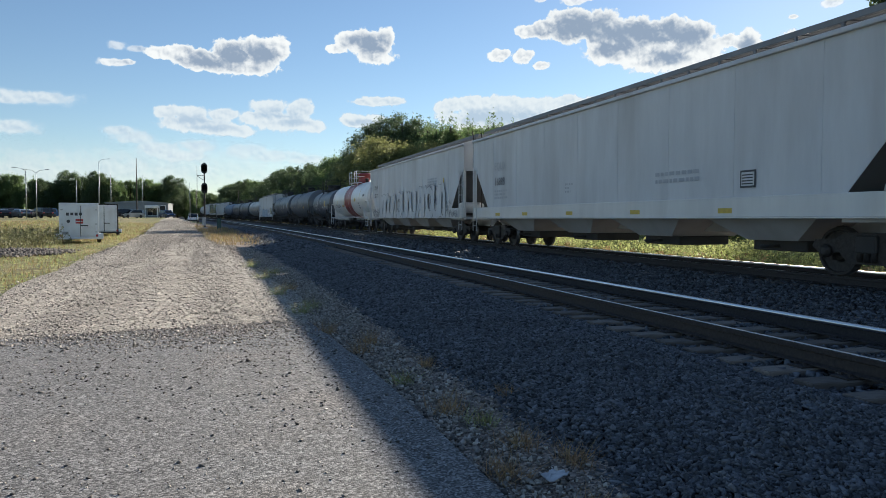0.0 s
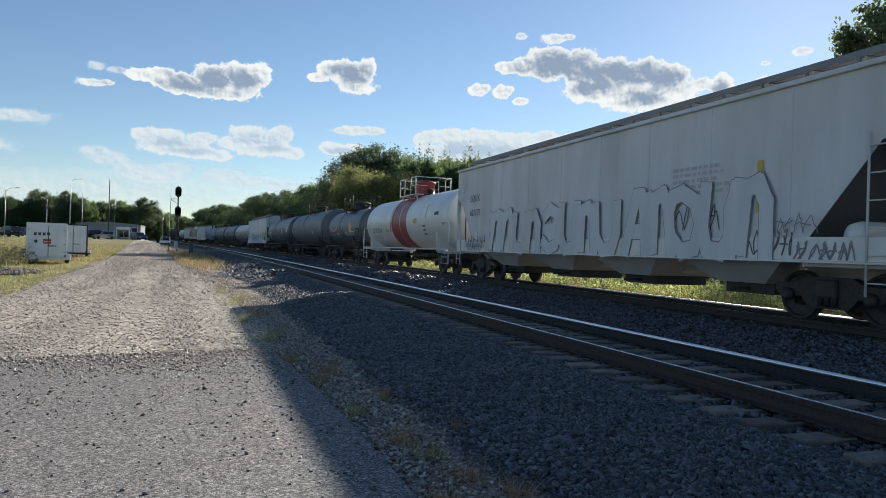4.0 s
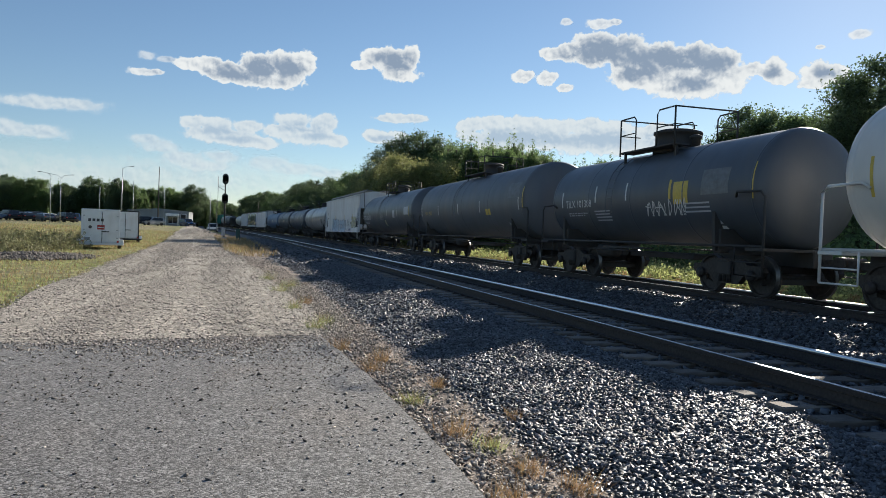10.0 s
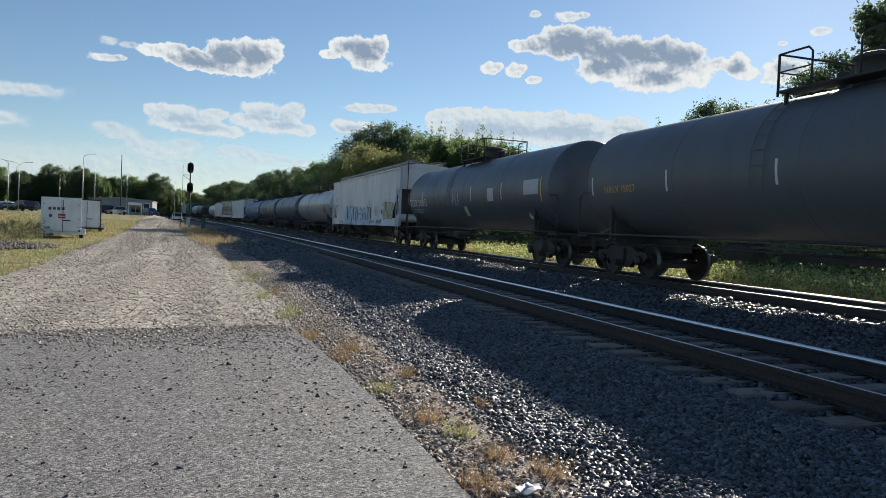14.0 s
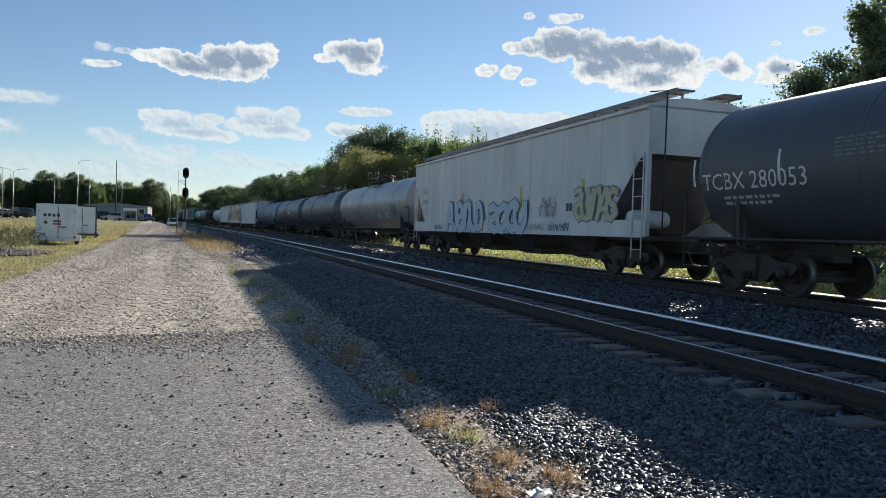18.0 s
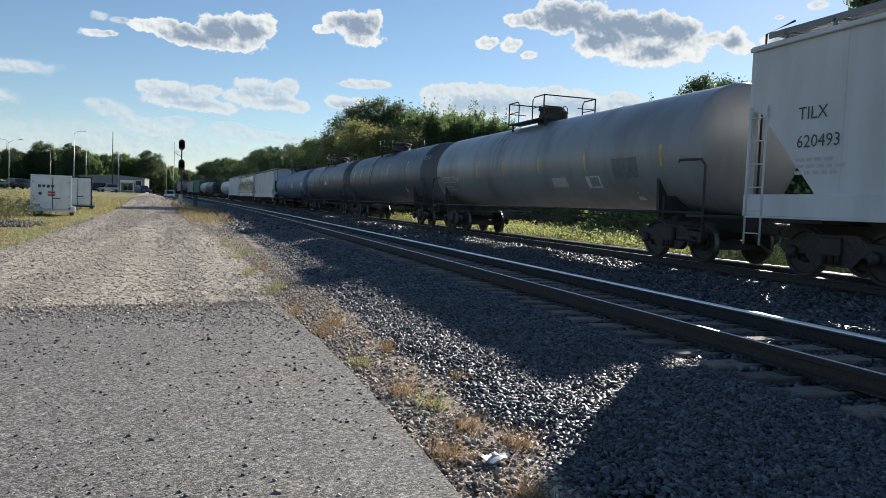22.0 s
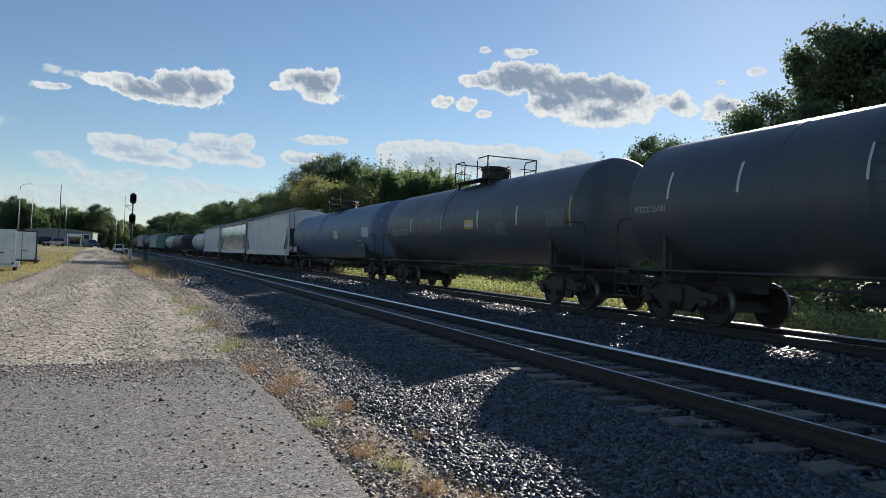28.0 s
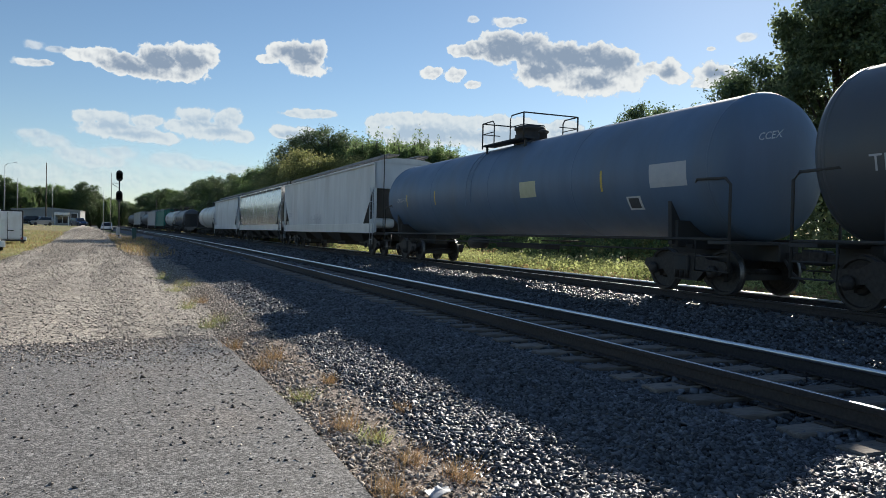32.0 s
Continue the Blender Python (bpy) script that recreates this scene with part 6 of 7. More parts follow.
def signal_mast(x, y):
    z = land(x, y)
    t = thing("railway_signal", "black two-headed railway signal on a steel mast", "railway signal", pose(x, y, z - 0.05))
    part("base", Geo().box(-0.35, 0.35, -0.35, 0.35, 0, 0.35, 0.03), GALV, t)
    part("mast", Geo().lathe([(0.1, 0.3), (0.085, 4), (0.075, 8.05), (0.03, 8.2)], (0, 0, 0), 12, "z"), DARK, t)
    for zc in (7.47, 5.07):
        head = part("signal_head", Geo().lathe([(0.36, -0.04), (0.36, 0.02)], (0, -0.2, zc), 24, "y").box(-0.36, 0.36, -0.24, -0.18, zc - 0.28, zc + 0.28, 0.02).lathe([(0.36, -0.04), (0.36, 0.02)], (0, -0.2, zc + 0.28), 24, "y").lathe([(0.36, -0.04), (0.36, 0.02)], (0, -0.2, zc - 0.28), 24, "y").box(-0.17, 0.17, -0.18, 0.1, zc - 0.45, zc + 0.45, 0.03), DARK, t, "black oval backboard with hooded lenses")
        for k in (-0.3, 0, 0.3):
            part("hood", Geo().lathe([(0.12, -0.28), (0.12, 0.0), (0.1, 0.0), (0.1, -0.28)], (0, -0.24, zc + k), 16, "y", caps=False), DARK, head)
            part("lens", Geo().lathe([(0.1, 0), (0.06, -0.02), (0.01, -0.03)], (0, -0.24, zc + k), 16, "y"), GLASS_DARK, head)
    for z0, z1 in ((4.3, 7.75), (0.2, 4.8)):
        part("ladder", ladder_geo(-0.85 + (0.0 if z0 > 1 else -0.08), 0.1, z0, z1, 0.38), DARK, t)
    for zc in (6.0, 3.3):
        part("bracket", Geo().tube([(0, 0, zc), (-0.85, 0.1, zc + 0.55)], 0.03, 6).tube([(0, 0, zc + 0.6), (-0.85, 0.1, zc + 0.6)], 0.03, 6), DARK, t)
    part("control_box", Geo().box(-0.3, 0.12, -0.5, -0.2, 0.5, 1.5, 0.03), GALV, t)
    return t


signal_mast(-2.39, 93.6)


def cabinet(x, y):
    t = thing("relay_cabinet", "dark green railway relay cabinet beside the track", "cabinet", pose(x, y, land(x, y) - 0.05))
    part("housing", Geo().box(-0.25, 0.25, -0.25, 0.25, 0.12, 1.4, 0.03), GREEN_BOX, t)
    part("roof", Geo().box(-0.28, 0.28, -0.28, 0.28, 1.4, 1.47, 0.02), GREEN_BOX, t)
    part("door", Geo().box(-0.21, 0.21, -0.275, -0.25, 0.2, 1.33, 0.01), GREEN_BOX, t)
    part("plinth", Geo().box(-0.22, 0.22, -0.22, 0.22, 0, 0.14), GALV, t)


cabinet(-0.72, 93.0)


def post(name, label, category, x, y, h, r0, r1, mat_, arm=None):
    t = thing(name, label, category, pose(x, y, land(x, y) - 0.1))
    part("pole", Geo().lathe([(r0, 0), (r1, h)], (0, 0, 0), 10, "z"), mat_, t)
    if arm:
        for s in arm:
            part("arm", Geo().tube([(0, 0, h - 0.1), (s * 0.5, 0, h + 0.35), (s * 1.5, 0, h + 0.5)], 0.03, 6), mat_, t)
            part("lamp_head", Geo().box(s * 1.35, s * 1.95, -0.1, 0.1, h + 0.46, h + 0.55, 0.03), mat_, t)
    return t


post("street_lamp", "tall grey street lamp with a curved arm", "street lamp", -22.6, 150, 10.6, 0.08, 0.045, GALV, (1,))
post("utility_pole", "tall dark wooden utility pole with a thin top", "utility pole", -18.2, 170, 12.9, 0.14, 0.07, POLE_WOOD)
post("antenna_mast", "thin grey antenna mast", "mast", -17.6, 176, 9.6, 0.05, 0.03, GALV)
post("street_lamp", "double-armed grey lot lamp", "street lamp", -28.8, 130, 7.4, 0.07, 0.04, GALV, (-1, 1))
post("street_lamp", "grey lot lamp with one arm", "street lamp", -29.8, 128, 7.6, 0.07, 0.04, GALV, (-1,))
post("flag_pole", "thin pale pole in the lot", "pole", -26.5, 150, 7.0, 0.07, 0.04, GALV)
post("flag_pole", "thin pale pole beside the lot", "pole", -24.2, 160, 6.4, 0.07, 0.04, GALV)
post("flag_pole", "thin grey pole near the building", "pole", -23.6, 172, 9.5, 0.08, 0.05, GALV)
post("line_pole", "thin pale line marker pole near the crossing", "pole", -5.2, 120, 6.5, 0.05, 0.03, GALV)
post("line_pole", "dark pole beside the far trees", "pole", 3.4, 190, 8.0, 0.12, 0.08, POLE_WOOD)


def building():
    t = thing("warehouse", "low grey metal warehouse with a white canopy", "building", pose(-19.8, 190, land(-19.8, 190) - 0.15))
    part("wall", Geo().box(-7.5, 6.6, 0, 16, 0, 3.6, 0.03), SIDING, t)
    part("roof", Geo().loft([[(-7.7, y, 3.55), (6.8, y, 3.55), (6.8, y, 3.65), (-0.4, y, 4.15), (-7.7, y, 3.65)] for y in (-0.2, 16.2)]), SIDING, t)
    part("canopy", Geo().box(1.4, 4.4, -2.2, 0.05, 2.35, 3.0, 0.05), TRAILER_WHITE, t)
    for x in (1.5, 4.3):
        part("canopy_post", Geo().box(x - 0.08, x + 0.08, -2.1, -1.95, 0, 2.4), TRAILER_WHITE, t)
    part("door", Geo().box(4.7, 5.9, -0.06, 0.05, 0, 2.9, 0.01), DARK, t)
    part("door_frame", Geo().box(4.55, 4.7, -0.08, 0.04, 0, 3.05).box(5.9, 6.05, -0.08, 0.04, 0, 3.05).box(4.55, 6.05, -0.08, 0.04, 2.9, 3.05), TRAILER_WHITE, t)
    win = part("window", Geo().box(1.9, 3.9, -0.05, 0.03, 0.6, 2.1, 0.01), GLASS_DARK, t)
    part("window_frame", Geo().box(2.86, 2.94, -0.07, 0.02, 0.6, 2.1).box(1.85, 3.95, -0.07, 0.02, 0.52, 0.6).box(1.85, 3.95, -0.07, 0.02, 2.1, 2.18), TRAILER_WHITE, win)


building()


def vehicle(label, paint_, tall, x, y, turn, length=4.7):
    """Parked car: lower body, cabin, windows, wheels, lamps."""
    t = thing("car", label, "car", pose(x, y, land(x, y) - 0.05, 0, 0, turn), "parked cars")
    L, w = length / 2, 0.92
    zr = 1.75 if tall else 1.45
    side = [(-L, 0.45), (-L, 0.85), (-L + 0.15, 1.0), (-0.55 * L, 1.02), (L * 0.45, 1.0), (L - 0.15, 0.9), (L, 0.75), (L, 0.4), (L * 0.9, 0.25), (-L * 0.9, 0.25)]
    part("body", Geo().loft([[(-w, a, b) for a, b in side], [(w, a, b) for a, b in side]]), paint_, t)
    cab = [(-L + 0.12, 1.0), (-L + (0.35 if tall else 0.8), zr - 0.04), (-L * 0.45, zr), (L * 0.12, zr - 0.03), (L * 0.5, 1.0)]
    part("cabin", Geo().loft([[(-w + 0.02, cab[0][0], 1.0), (-w + 0.14, cab[1][0], cab[1][1]), (-w + 0.16, cab[2][0], cab[2][1]), (-w + 0.14, cab[3][0], cab[3][1]), (-w + 0.02, cab[4][0], 1.0)],
                              [(w - 0.02, cab[0][0], 1.0), (w - 0.14, cab[1][0], cab[1][1]), (w - 0.16, cab[2][0], cab[2][1]), (w - 0.14, cab[3][0], cab[3][1]), (w - 0.02, cab[4][0], 1.0)]]), paint_, t)
    for s in (-1, 1):
        q = [(s * (w + 0.0), -L + 0.55, 1.05), (s * (w - 0.1), -L + (0.6 if tall else 0.95), zr - 0.12), (s * (w - 0.1), L * 0.1, zr - 0.12), (s * (w + 0.0), L * 0.4, 1.05)]
        part("side_window", Geo().add(q + [(p[0] - s * 0.03, p[1], p[2]) for p in q], [(0, 1, 2, 3), (7, 6, 5, 4), (0, 4, 5, 1), (1, 5, 6, 2), (2, 6, 7, 3), (3, 7, 4, 0)]), GLASS_DARK, t)
        for k in (-0.62, 0.6):
            wh = part("wheel", Geo().lathe([(0.2, -0.1), (0.31, -0.11), (0.33, -0.07), (0.33, 0.07), (0.31, 0.11), (0.2, 0.1)], (s * (w - 0.08), L * k, 0.33), 18, "x"), RUBBER, t)
            part("rim", Geo().lathe([(0.2, 0), (0.2, s * 0.1), (0.05, s * 0.07)], (s * (w - 0.08), L * k, 0.33), 14, "x"), TRIM, wh)
        part("headlight", Geo().box(s * 0.5, s * 0.86, L - 0.06, L + 0.015, 0.62, 0.78, 0.02), TRIM, t)
        part("tail_lamp", Geo().box(s * 0.6, s * 0.88, -L - 0.015, -L + 0.05, 0.75, 0.92, 0.02), RED_SIGN, t)
    for f, y0, y1 in ((1, L * 0.48, L * 0.16), (-1, -L + 0.16, -L + (0.36 if tall else 0.74))):
        part("windscreen", Geo().add([(-w + 0.14, y0 + f * 0.02, 1.04), (w - 0.14, y0 + f * 0.02, 1.04), (w - 0.24, y1 + f * 0.02, zr - 0.1), (-w + 0.24, y1 + f * 0.02, zr - 0.1),
                                       (-w + 0.14, y0 - f * 0.02, 1.02), (w - 0.14, y0 - f * 0.02, 1.02), (w - 0.24, y1 - f * 0.02, zr - 0.12), (-w + 0.24, y1 - f * 0.02, zr - 0.12)],
                                      [(0, 1, 2, 3), (4, 7, 6, 5), (0, 4, 5, 1), (1, 5, 6, 2), (2, 6, 7, 3), (3, 7, 4, 0)]), GLASS_DARK, t)
    part("bumper", Geo().box(-w + 0.03, w - 0.03, L - 0.05, L + 0.06, 0.35, 0.55, 0.03).box(-w + 0.03, w - 0.03, -L - 0.06, -L + 0.05, 0.35, 0.58, 0.03), DARK, t)
    return t


CAR_BLACK = mat("black_car_paint", (0.018, 0.019, 0.022), (0.024, 0.025, 0.028), 1, 0.2, coat=0.6)
CAR_WHITE = mat("white_car_paint", (0.75, 0.75, 0.74), (0.7, 0.7, 0.69), 1, 0.25, coat=0.6)
CAR_SILVER = mat("silver_car_paint", (0.42, 0.44, 0.46), (0.36, 0.38, 0.4), 1, 0.25, 0.6, coat=0.6)
CAR_BLUE = mat("blue_car_paint", (0.03, 0.07, 0.17), (0.025, 0.06, 0.14), 1, 0.25, coat=0.6)
vehicle("white sport utility car at the road's end", CAR_WHITE, True, -5.9, 150, 180)
vehicle("dark blue van parked by the warehouse", CAR_BLUE, True, -12.2, 172, 205, 5.0)
LOT = (("black", CAR_BLACK), ("dark blue", CAR_BLUE), ("black", CAR_BLACK), ("silver", CAR_SILVER), ("black", CAR_BLACK), ("white", CAR_WHITE), ("black", CAR_BLACK))
lot = random.Random(77)
for row, (x0, x1, y0, step) in enumerate(((-57, -27.5, 140, 2.95), (-62, -27, 152, 3.3), (-23.4, -15.2, 162, 2.6))):
    n = int((x1 - x0) / step)
    for i in range(n):
        word, paint_ = LOT[(i * 3 + row * 2) % 7]
        if row == 0 and word in ("white", "silver") and i % 2:
            word, paint_ = "black", CAR_BLACK
        tall = lot.random() < 0.5
        vehicle(word + (" sport utility car" if tall else " low car") + (" in the front row of the lot", " in the back row of the lot", " parked by the warehouse")[row], paint_, tall,
                x0 + i * step + lot.uniform(-0.2, 0.2), y0 + lot.uniform(-0.4, 0.4), (35, 140, 120)[row] + lot.uniform(-4, 4), lot.uniform(4.4, 5.0))


def rock_pile():
    rg = np.random.default_rng(31)
    pl, sz = [], []
    for _ in range(3000):
        a, d = rg.uniform(0, 6.283), rg.uniform(0, 1) ** 0.6
        x, y = -9.4 + 2.3 * d * math.cos(a) + rg.normal(0, 0.25), 37 + 3.6 * d * math.sin(a) + rg.normal(0, 0.4)
        s = rg.uniform(0.04, 0.13)
        pl.append((x, y, land(x, y) - 0.02 + 0.16 * (1 - d) + s * 0.1))
        sz.append(s)
    return new("rock_pile", stones_mesh("rock_pile", np.array(pl), sz, LUMP, 3, 0.8))


tagged(rock_pile(), "low patch of broken grey-brown stone in the grass", "rocks", kind="stuff")
lit = Geo()
rr = random.Random(9)
vv = [(0.085 * (i - 2) / 2 + rr.uniform(-0.015, 0.015), 0.055 * (j - 2) / 2 + rr.uniform(-0.015, 0.015), rr.uniform(0.0, 0.035)) for j in range(5) for i in range(5)]
lit.add(vv + [(x, y, z - 0.006) for x, y, z in vv], [(j * 5 + i, j * 5 + i + 1, j * 5 + i + 6, j * 5 + i + 5) for j in range(4) for i in range(4)] + [(25 + j * 5 + i, 25 + j * 5 + i + 5, 25 + j * 5 + i + 6, 25 + j * 5 + i + 1) for j in range(4) for i in range(4)])
tagged(part("litter", lit, SPRAY_GREY, None, m=pose(1.78, 4.08, 0.0, 0, 0, 30)), "crumpled pale scrap of paper on the verge", "litter")

# ---- clouds: a far backdrop ----
CLOUD_FAR = 3300.0


def cloud_material(blobs, cores, seed, soft, thick, low):
    """White vapour in puffs with frayed edges; its thick cores let less of the light behind through and look grey."""
    m = bpy.data.materials.new("cloud")
    m.use_nodes = True
    nt = m.node_tree
    nd, lk = nt.nodes, nt.links
    nd.remove(nd["Principled BSDF"])

    def math_(op, a, b=None, c_=None):
        n = nd.new("ShaderNodeMath")
        n.operation = op
        for i, v in enumerate((a, b, c_)):
            if v is None:
                continue
            if isinstance(v, (int, float)):
                n.inputs[i].default_value = v
            else:
                lk.new(v, n.inputs[i])
        return n.outputs[0]

    co = nd.new("ShaderNodeTexCoord").outputs["Object"]

    def fractal(scale, detail, rough):
        n = nd.new("ShaderNodeTexNoise")
        n.noise_dimensions = "4D"
        n.inputs["W"].default_value, n.inputs["Scale"].default_value, n.inputs["Detail"].default_value, n.inputs["Roughness"].default_value = seed, scale, detail, rough
        lk.new(co, n.inputs["Vector"])
        return n.outputs[0]

    def puffs(scale, vector):
        n = nd.new("ShaderNodeTexVoronoi")
        n.feature = "SMOOTH_F1"
        n.inputs["Scale"].default_value, n.inputs["Smoothness"].default_value = scale, 0.35
        lk.new(vector, n.inputs["Vector"])
        return n.outputs["Distance"]

    def lumps(rows):
        out = None
        for x, y, rx, ry in rows:
            s = nd.new("ShaderNodeVectorMath")
            s.operation = "SUBTRACT"
            lk.new(co, s.inputs[0])
            s.inputs[1].default_value = (x, y, 0)
            k = nd.new("ShaderNodeVectorMath")
            k.operation = "MULTIPLY"
            lk.new(s.outputs[0], k.inputs[0])
            k.inputs[1].default_value = (1 / rx, 1 / ry, 0)
            ln = nd.new("ShaderNodeVectorMath")
            ln.operation = "LENGTH"
            lk.new(k.outputs[0], ln.inputs[0])
            d = math_("SUBTRACT", 1.0, ln.outputs["Value"])
            out = d if out is None else math_("SMOOTH_MAX", out, d, 0.4)
        return out

    def field(shift):
        """Billows: puffs of three sizes on bent coordinates, and fraying; shift steps the field aside."""
        at = nd.new("ShaderNodeVectorMath")
        lk.new(co, at.inputs[0])
        at.inputs[1].default_value = shift
        nz = nd.new("ShaderNodeTexNoise")
        nz.inputs["Scale"].default_value, nz.inputs["Detail"].default_value = 0.022, 5
        lk.new(at.outputs[0], nz.inputs["Vector"])
        bent = nd.new("ShaderNodeVectorMath")
        bent.operation = "MULTIPLY_ADD"
        lk.new(nz.outputs["Color"], bent.inputs[0])
        bent.inputs[1].default_value = (40, 40, 0)
        lk.new(at.outputs[0], bent.inputs[2])
        out = None
        for scale, amount in ((0.013, 0.4), (0.03, 0.34), (0.07, 0.17)):
            p = math_("MULTIPLY_ADD", puffs(scale, bent.outputs[0]), -amount, amount * 0.42)
            out = p if out is None else math_("ADD", out, p)
        return out

    wob = fractal(0.012, 10, 0.66)
    billow = field((0, 0, 0))
    lit = math_("SUBTRACT", billow, field((9, 13, 0)))                  # flanks that face the sun above
    mass = lumps(blobs)
    shape = math_("ADD", math_("ADD", mass, math_("MULTIPLY_ADD", wob, 1.0, -0.42)), billow)
    al = nd.new("ShaderNodeMapRange")
    al.interpolation_type = "SMOOTHSTEP"
    al.inputs["From Min"].default_value, al.inputs["From Max"].default_value, al.inputs["To Max"].default_value = -0.04 - soft * 0.7, 0.13 + soft, thick
    lk.new(shape, al.inputs["Value"])
    white, grey, edge = ((0.8, 0.81, 0.76), (0.48, 0.56, 0.62), (0.6, 0.69, 0.73)) if low else ((0.93, 0.9, 0.82), (0.3, 0.36, 0.435), (0.66, 0.73, 0.76))
    rim = nd.new("ShaderNodeMix")
    rim.data_type = "RGBA"
    rim.inputs["A"].default_value, rim.inputs["B"].default_value = (*edge, 1), (*white, 1)
    near = nd.new("ShaderNodeMapRange")
    near.inputs["From Min"].default_value, near.inputs["From Max"].default_value = 0.0, 0.16
    lk.new(shape, near.inputs["Value"])
    lk.new(near.outputs[0], rim.inputs["Factor"])
    col = rim.outputs["Result"]
    deep = math_("SUBTRACT", math_("MULTIPLY_ADD", wob, 0.7, -0.35), math_("MULTIPLY", lit, 1.7))
    if cores:
        deep = math_("ADD", math_("SMOOTH_MAX", lumps(cores), -0.35, 0.3), deep)
    else:
        deep = math_("SUBTRACT", deep, 0.12)
    dk = nd.new("ShaderNodeMapRange")
    dk.interpolation_type = "SMOOTHSTEP"
    dk.inputs["From Min"].default_value, dk.inputs["From Max"].default_value = -0.6, 0.72
    lk.new(deep, dk.inputs["Value"])
    inside = nd.new("ShaderNodeMapRange")
    inside.interpolation_type = "SMOOTHSTEP"
    inside.inputs["From Min"].default_value, inside.inputs["From Max"].default_value = 0.04, 0.5
    lk.new(shape, inside.inputs["Value"])
    mixg = nd.new("ShaderNodeMix")
    mixg.data_type = "RGBA"
    mixg.inputs["B"].default_value = (*grey, 1)
    lk.new(col, mixg.inputs["A"])
    lk.new(math_("MULTIPLY", dk.outputs[0], inside.outputs[0]), mixg.inputs["Factor"])
    em = nd.new("ShaderNodeEmission")
    em.inputs["Strength"].default_value = 0.57
    lk.new(mixg.outputs["Result"], em.inputs[0])
    tr = nd.new("ShaderNodeBsdfTransparent")
    mx = nd.new("ShaderNodeMixShader")
    lk.new(al.outputs[0], mx.inputs[0])
    lk.new(tr.outputs[0], mx.inputs[1])
    lk.new(em.outputs[0], mx.inputs[2])
    lk.new(mx.outputs[0], nd["Material Output"].inputs[0])
    return m


CLOUDS = []


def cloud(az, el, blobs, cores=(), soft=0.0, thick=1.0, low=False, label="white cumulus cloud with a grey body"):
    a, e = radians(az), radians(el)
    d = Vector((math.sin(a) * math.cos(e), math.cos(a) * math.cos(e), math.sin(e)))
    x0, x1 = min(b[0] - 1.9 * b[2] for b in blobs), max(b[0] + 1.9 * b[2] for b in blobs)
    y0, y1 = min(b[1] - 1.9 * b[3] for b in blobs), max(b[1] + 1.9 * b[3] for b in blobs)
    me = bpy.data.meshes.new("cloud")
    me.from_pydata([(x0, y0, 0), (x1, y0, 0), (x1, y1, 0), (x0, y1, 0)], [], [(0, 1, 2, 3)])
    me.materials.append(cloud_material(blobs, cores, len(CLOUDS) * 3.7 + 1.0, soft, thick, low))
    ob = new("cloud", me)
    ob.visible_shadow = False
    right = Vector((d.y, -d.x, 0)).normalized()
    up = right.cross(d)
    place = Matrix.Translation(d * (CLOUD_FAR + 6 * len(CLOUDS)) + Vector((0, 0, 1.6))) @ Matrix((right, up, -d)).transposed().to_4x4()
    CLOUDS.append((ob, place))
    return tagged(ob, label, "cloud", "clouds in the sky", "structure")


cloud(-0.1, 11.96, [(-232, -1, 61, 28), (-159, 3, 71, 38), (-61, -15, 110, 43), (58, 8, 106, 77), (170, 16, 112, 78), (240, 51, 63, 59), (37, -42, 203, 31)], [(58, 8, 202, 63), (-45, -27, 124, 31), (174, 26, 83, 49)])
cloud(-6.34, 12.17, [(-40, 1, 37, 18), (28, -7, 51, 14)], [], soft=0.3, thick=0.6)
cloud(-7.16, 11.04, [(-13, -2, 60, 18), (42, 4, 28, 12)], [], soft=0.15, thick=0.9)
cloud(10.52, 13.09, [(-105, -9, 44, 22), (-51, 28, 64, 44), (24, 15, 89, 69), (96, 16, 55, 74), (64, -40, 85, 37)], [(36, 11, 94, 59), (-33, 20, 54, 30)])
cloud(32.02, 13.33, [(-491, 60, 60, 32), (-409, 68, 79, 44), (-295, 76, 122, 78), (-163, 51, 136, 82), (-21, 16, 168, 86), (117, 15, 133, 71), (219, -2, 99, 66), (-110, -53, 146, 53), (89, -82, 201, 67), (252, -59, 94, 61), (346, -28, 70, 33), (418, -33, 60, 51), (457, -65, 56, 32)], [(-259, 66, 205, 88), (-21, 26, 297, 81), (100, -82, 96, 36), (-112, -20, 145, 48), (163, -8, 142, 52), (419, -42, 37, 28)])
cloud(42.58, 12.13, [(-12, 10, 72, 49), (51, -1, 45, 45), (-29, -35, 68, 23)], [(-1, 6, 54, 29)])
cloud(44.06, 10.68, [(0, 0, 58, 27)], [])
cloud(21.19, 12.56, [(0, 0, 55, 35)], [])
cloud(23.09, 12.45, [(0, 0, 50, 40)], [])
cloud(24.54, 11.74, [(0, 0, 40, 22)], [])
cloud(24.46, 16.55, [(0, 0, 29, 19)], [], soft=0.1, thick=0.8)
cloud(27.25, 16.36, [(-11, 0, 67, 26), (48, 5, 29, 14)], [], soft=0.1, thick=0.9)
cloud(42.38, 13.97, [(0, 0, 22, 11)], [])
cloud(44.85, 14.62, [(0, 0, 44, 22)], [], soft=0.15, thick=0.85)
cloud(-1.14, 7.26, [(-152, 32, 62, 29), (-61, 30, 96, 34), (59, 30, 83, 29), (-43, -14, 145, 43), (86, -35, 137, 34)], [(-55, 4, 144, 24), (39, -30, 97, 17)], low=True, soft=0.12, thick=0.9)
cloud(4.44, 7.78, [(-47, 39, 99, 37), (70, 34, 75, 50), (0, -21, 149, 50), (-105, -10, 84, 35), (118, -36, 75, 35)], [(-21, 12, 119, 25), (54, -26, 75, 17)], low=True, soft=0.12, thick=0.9)
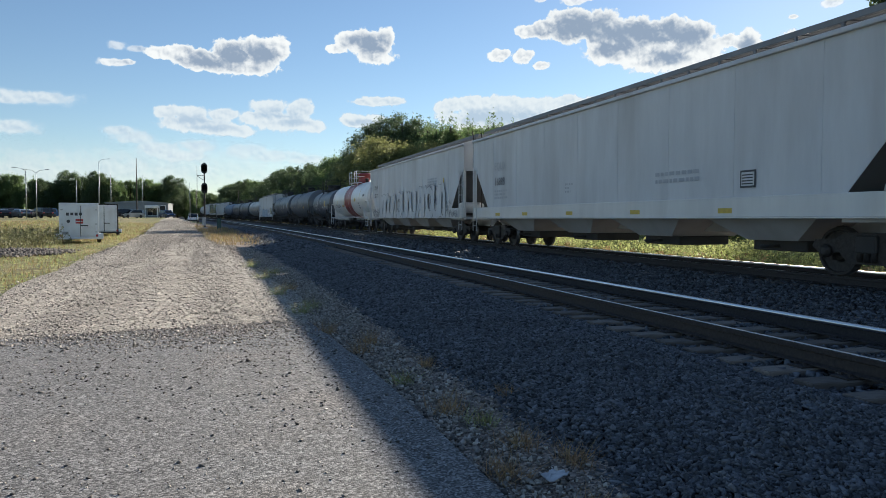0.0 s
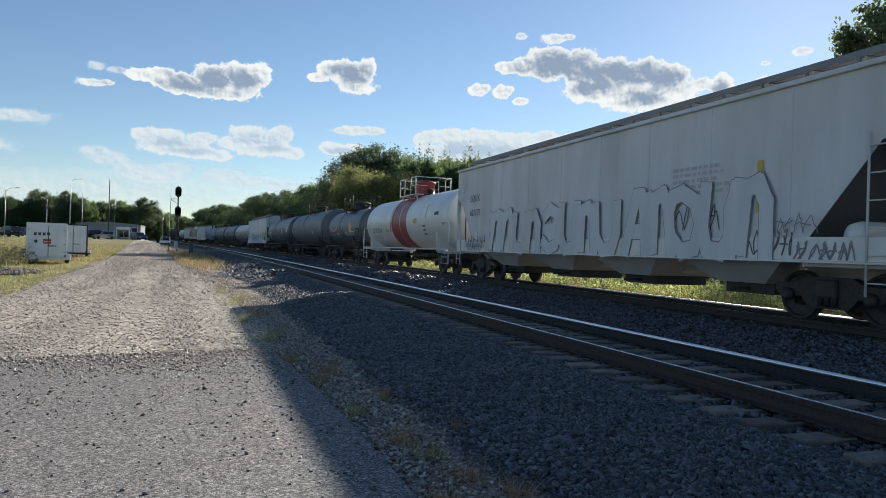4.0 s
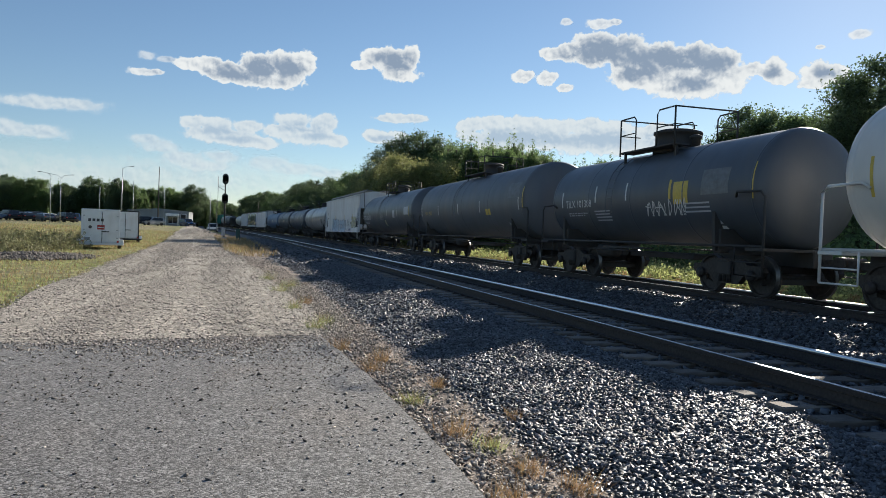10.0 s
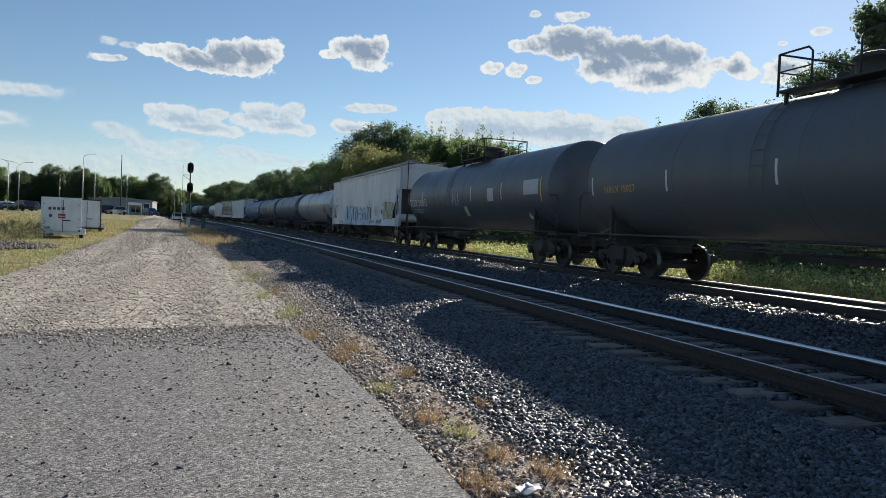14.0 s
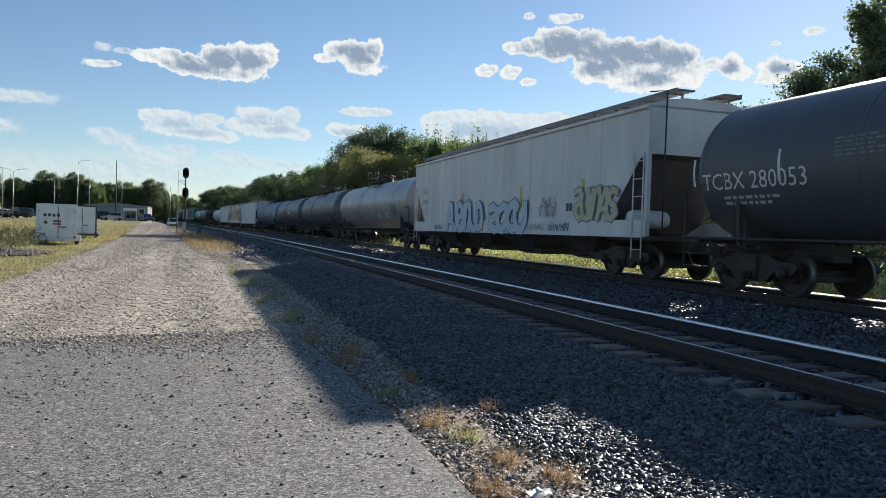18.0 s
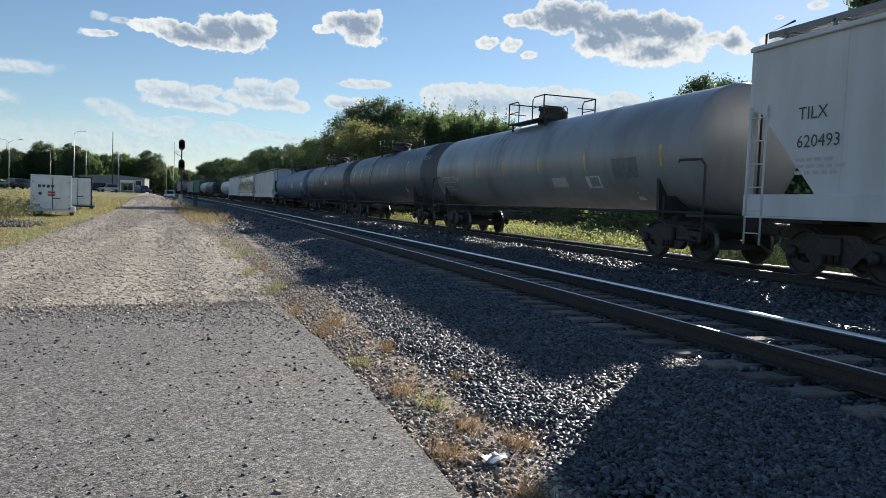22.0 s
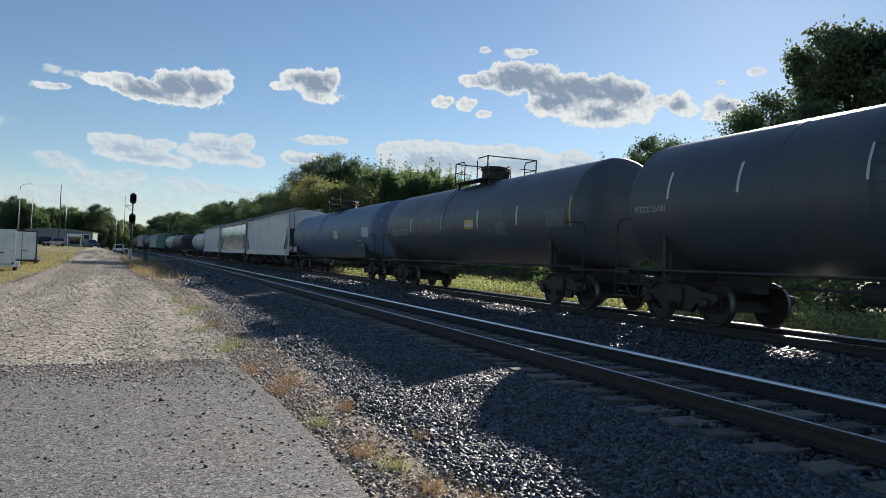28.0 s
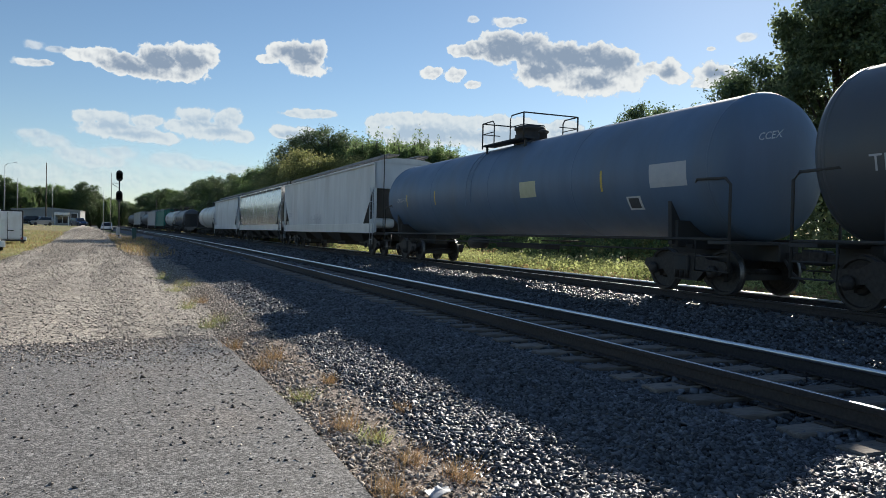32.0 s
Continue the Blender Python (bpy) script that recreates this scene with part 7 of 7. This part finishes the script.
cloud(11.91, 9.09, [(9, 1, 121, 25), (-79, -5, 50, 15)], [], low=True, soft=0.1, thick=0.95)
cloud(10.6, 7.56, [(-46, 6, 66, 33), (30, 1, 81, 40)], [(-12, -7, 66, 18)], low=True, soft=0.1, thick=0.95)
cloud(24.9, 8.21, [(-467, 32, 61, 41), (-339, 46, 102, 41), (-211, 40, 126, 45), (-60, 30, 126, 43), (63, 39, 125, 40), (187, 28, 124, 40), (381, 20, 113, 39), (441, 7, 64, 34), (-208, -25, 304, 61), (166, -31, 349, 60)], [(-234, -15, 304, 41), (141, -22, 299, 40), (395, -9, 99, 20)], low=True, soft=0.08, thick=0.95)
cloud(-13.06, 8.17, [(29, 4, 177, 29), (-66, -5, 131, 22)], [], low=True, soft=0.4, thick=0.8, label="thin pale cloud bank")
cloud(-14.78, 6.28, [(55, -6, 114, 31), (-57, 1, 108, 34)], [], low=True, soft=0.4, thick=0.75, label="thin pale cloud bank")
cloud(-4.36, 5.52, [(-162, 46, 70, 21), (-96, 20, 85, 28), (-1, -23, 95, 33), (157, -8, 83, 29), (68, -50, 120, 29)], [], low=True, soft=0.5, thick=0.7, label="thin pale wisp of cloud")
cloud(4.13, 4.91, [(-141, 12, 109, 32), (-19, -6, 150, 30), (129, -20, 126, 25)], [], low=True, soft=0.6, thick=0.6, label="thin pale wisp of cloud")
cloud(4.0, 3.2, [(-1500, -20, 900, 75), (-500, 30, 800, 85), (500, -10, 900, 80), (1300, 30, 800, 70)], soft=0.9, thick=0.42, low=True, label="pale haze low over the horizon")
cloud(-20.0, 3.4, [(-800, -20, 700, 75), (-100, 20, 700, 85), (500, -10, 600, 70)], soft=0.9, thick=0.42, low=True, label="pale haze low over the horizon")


# ---- what moves ----
def motions():
    times = [0, 2, 4, 6, 8, 10, 12, 14, 16, 18, 20, 22, 24, 26, 28, 30, 32]
    for car, centre in TRAIN:
        rows = []
        for t in times:
            y = centre - run(t)
            rows.append((t, pose(TRACK_B + bend(y), y, RAIL_B + rise(y), 0, 0, heading(y))))
        walk(car, rows)
    for k, wheels in WHEELS.items():
        first = wheels[0]
        walk(first, [(i / 10, pose(0, k * 0.89, 0.457, math.degrees(run(i / 10) / 0.457))) for i in range(321)])
        keys = first.animation_data
        for other in wheels[1:]:
            other.rotation_mode = "QUATERNION"
            own = other.animation_data_create()
            own.action, own.action_slot = keys.action, keys.action_slot
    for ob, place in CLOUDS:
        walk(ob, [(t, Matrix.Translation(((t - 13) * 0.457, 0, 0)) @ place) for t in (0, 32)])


motions()
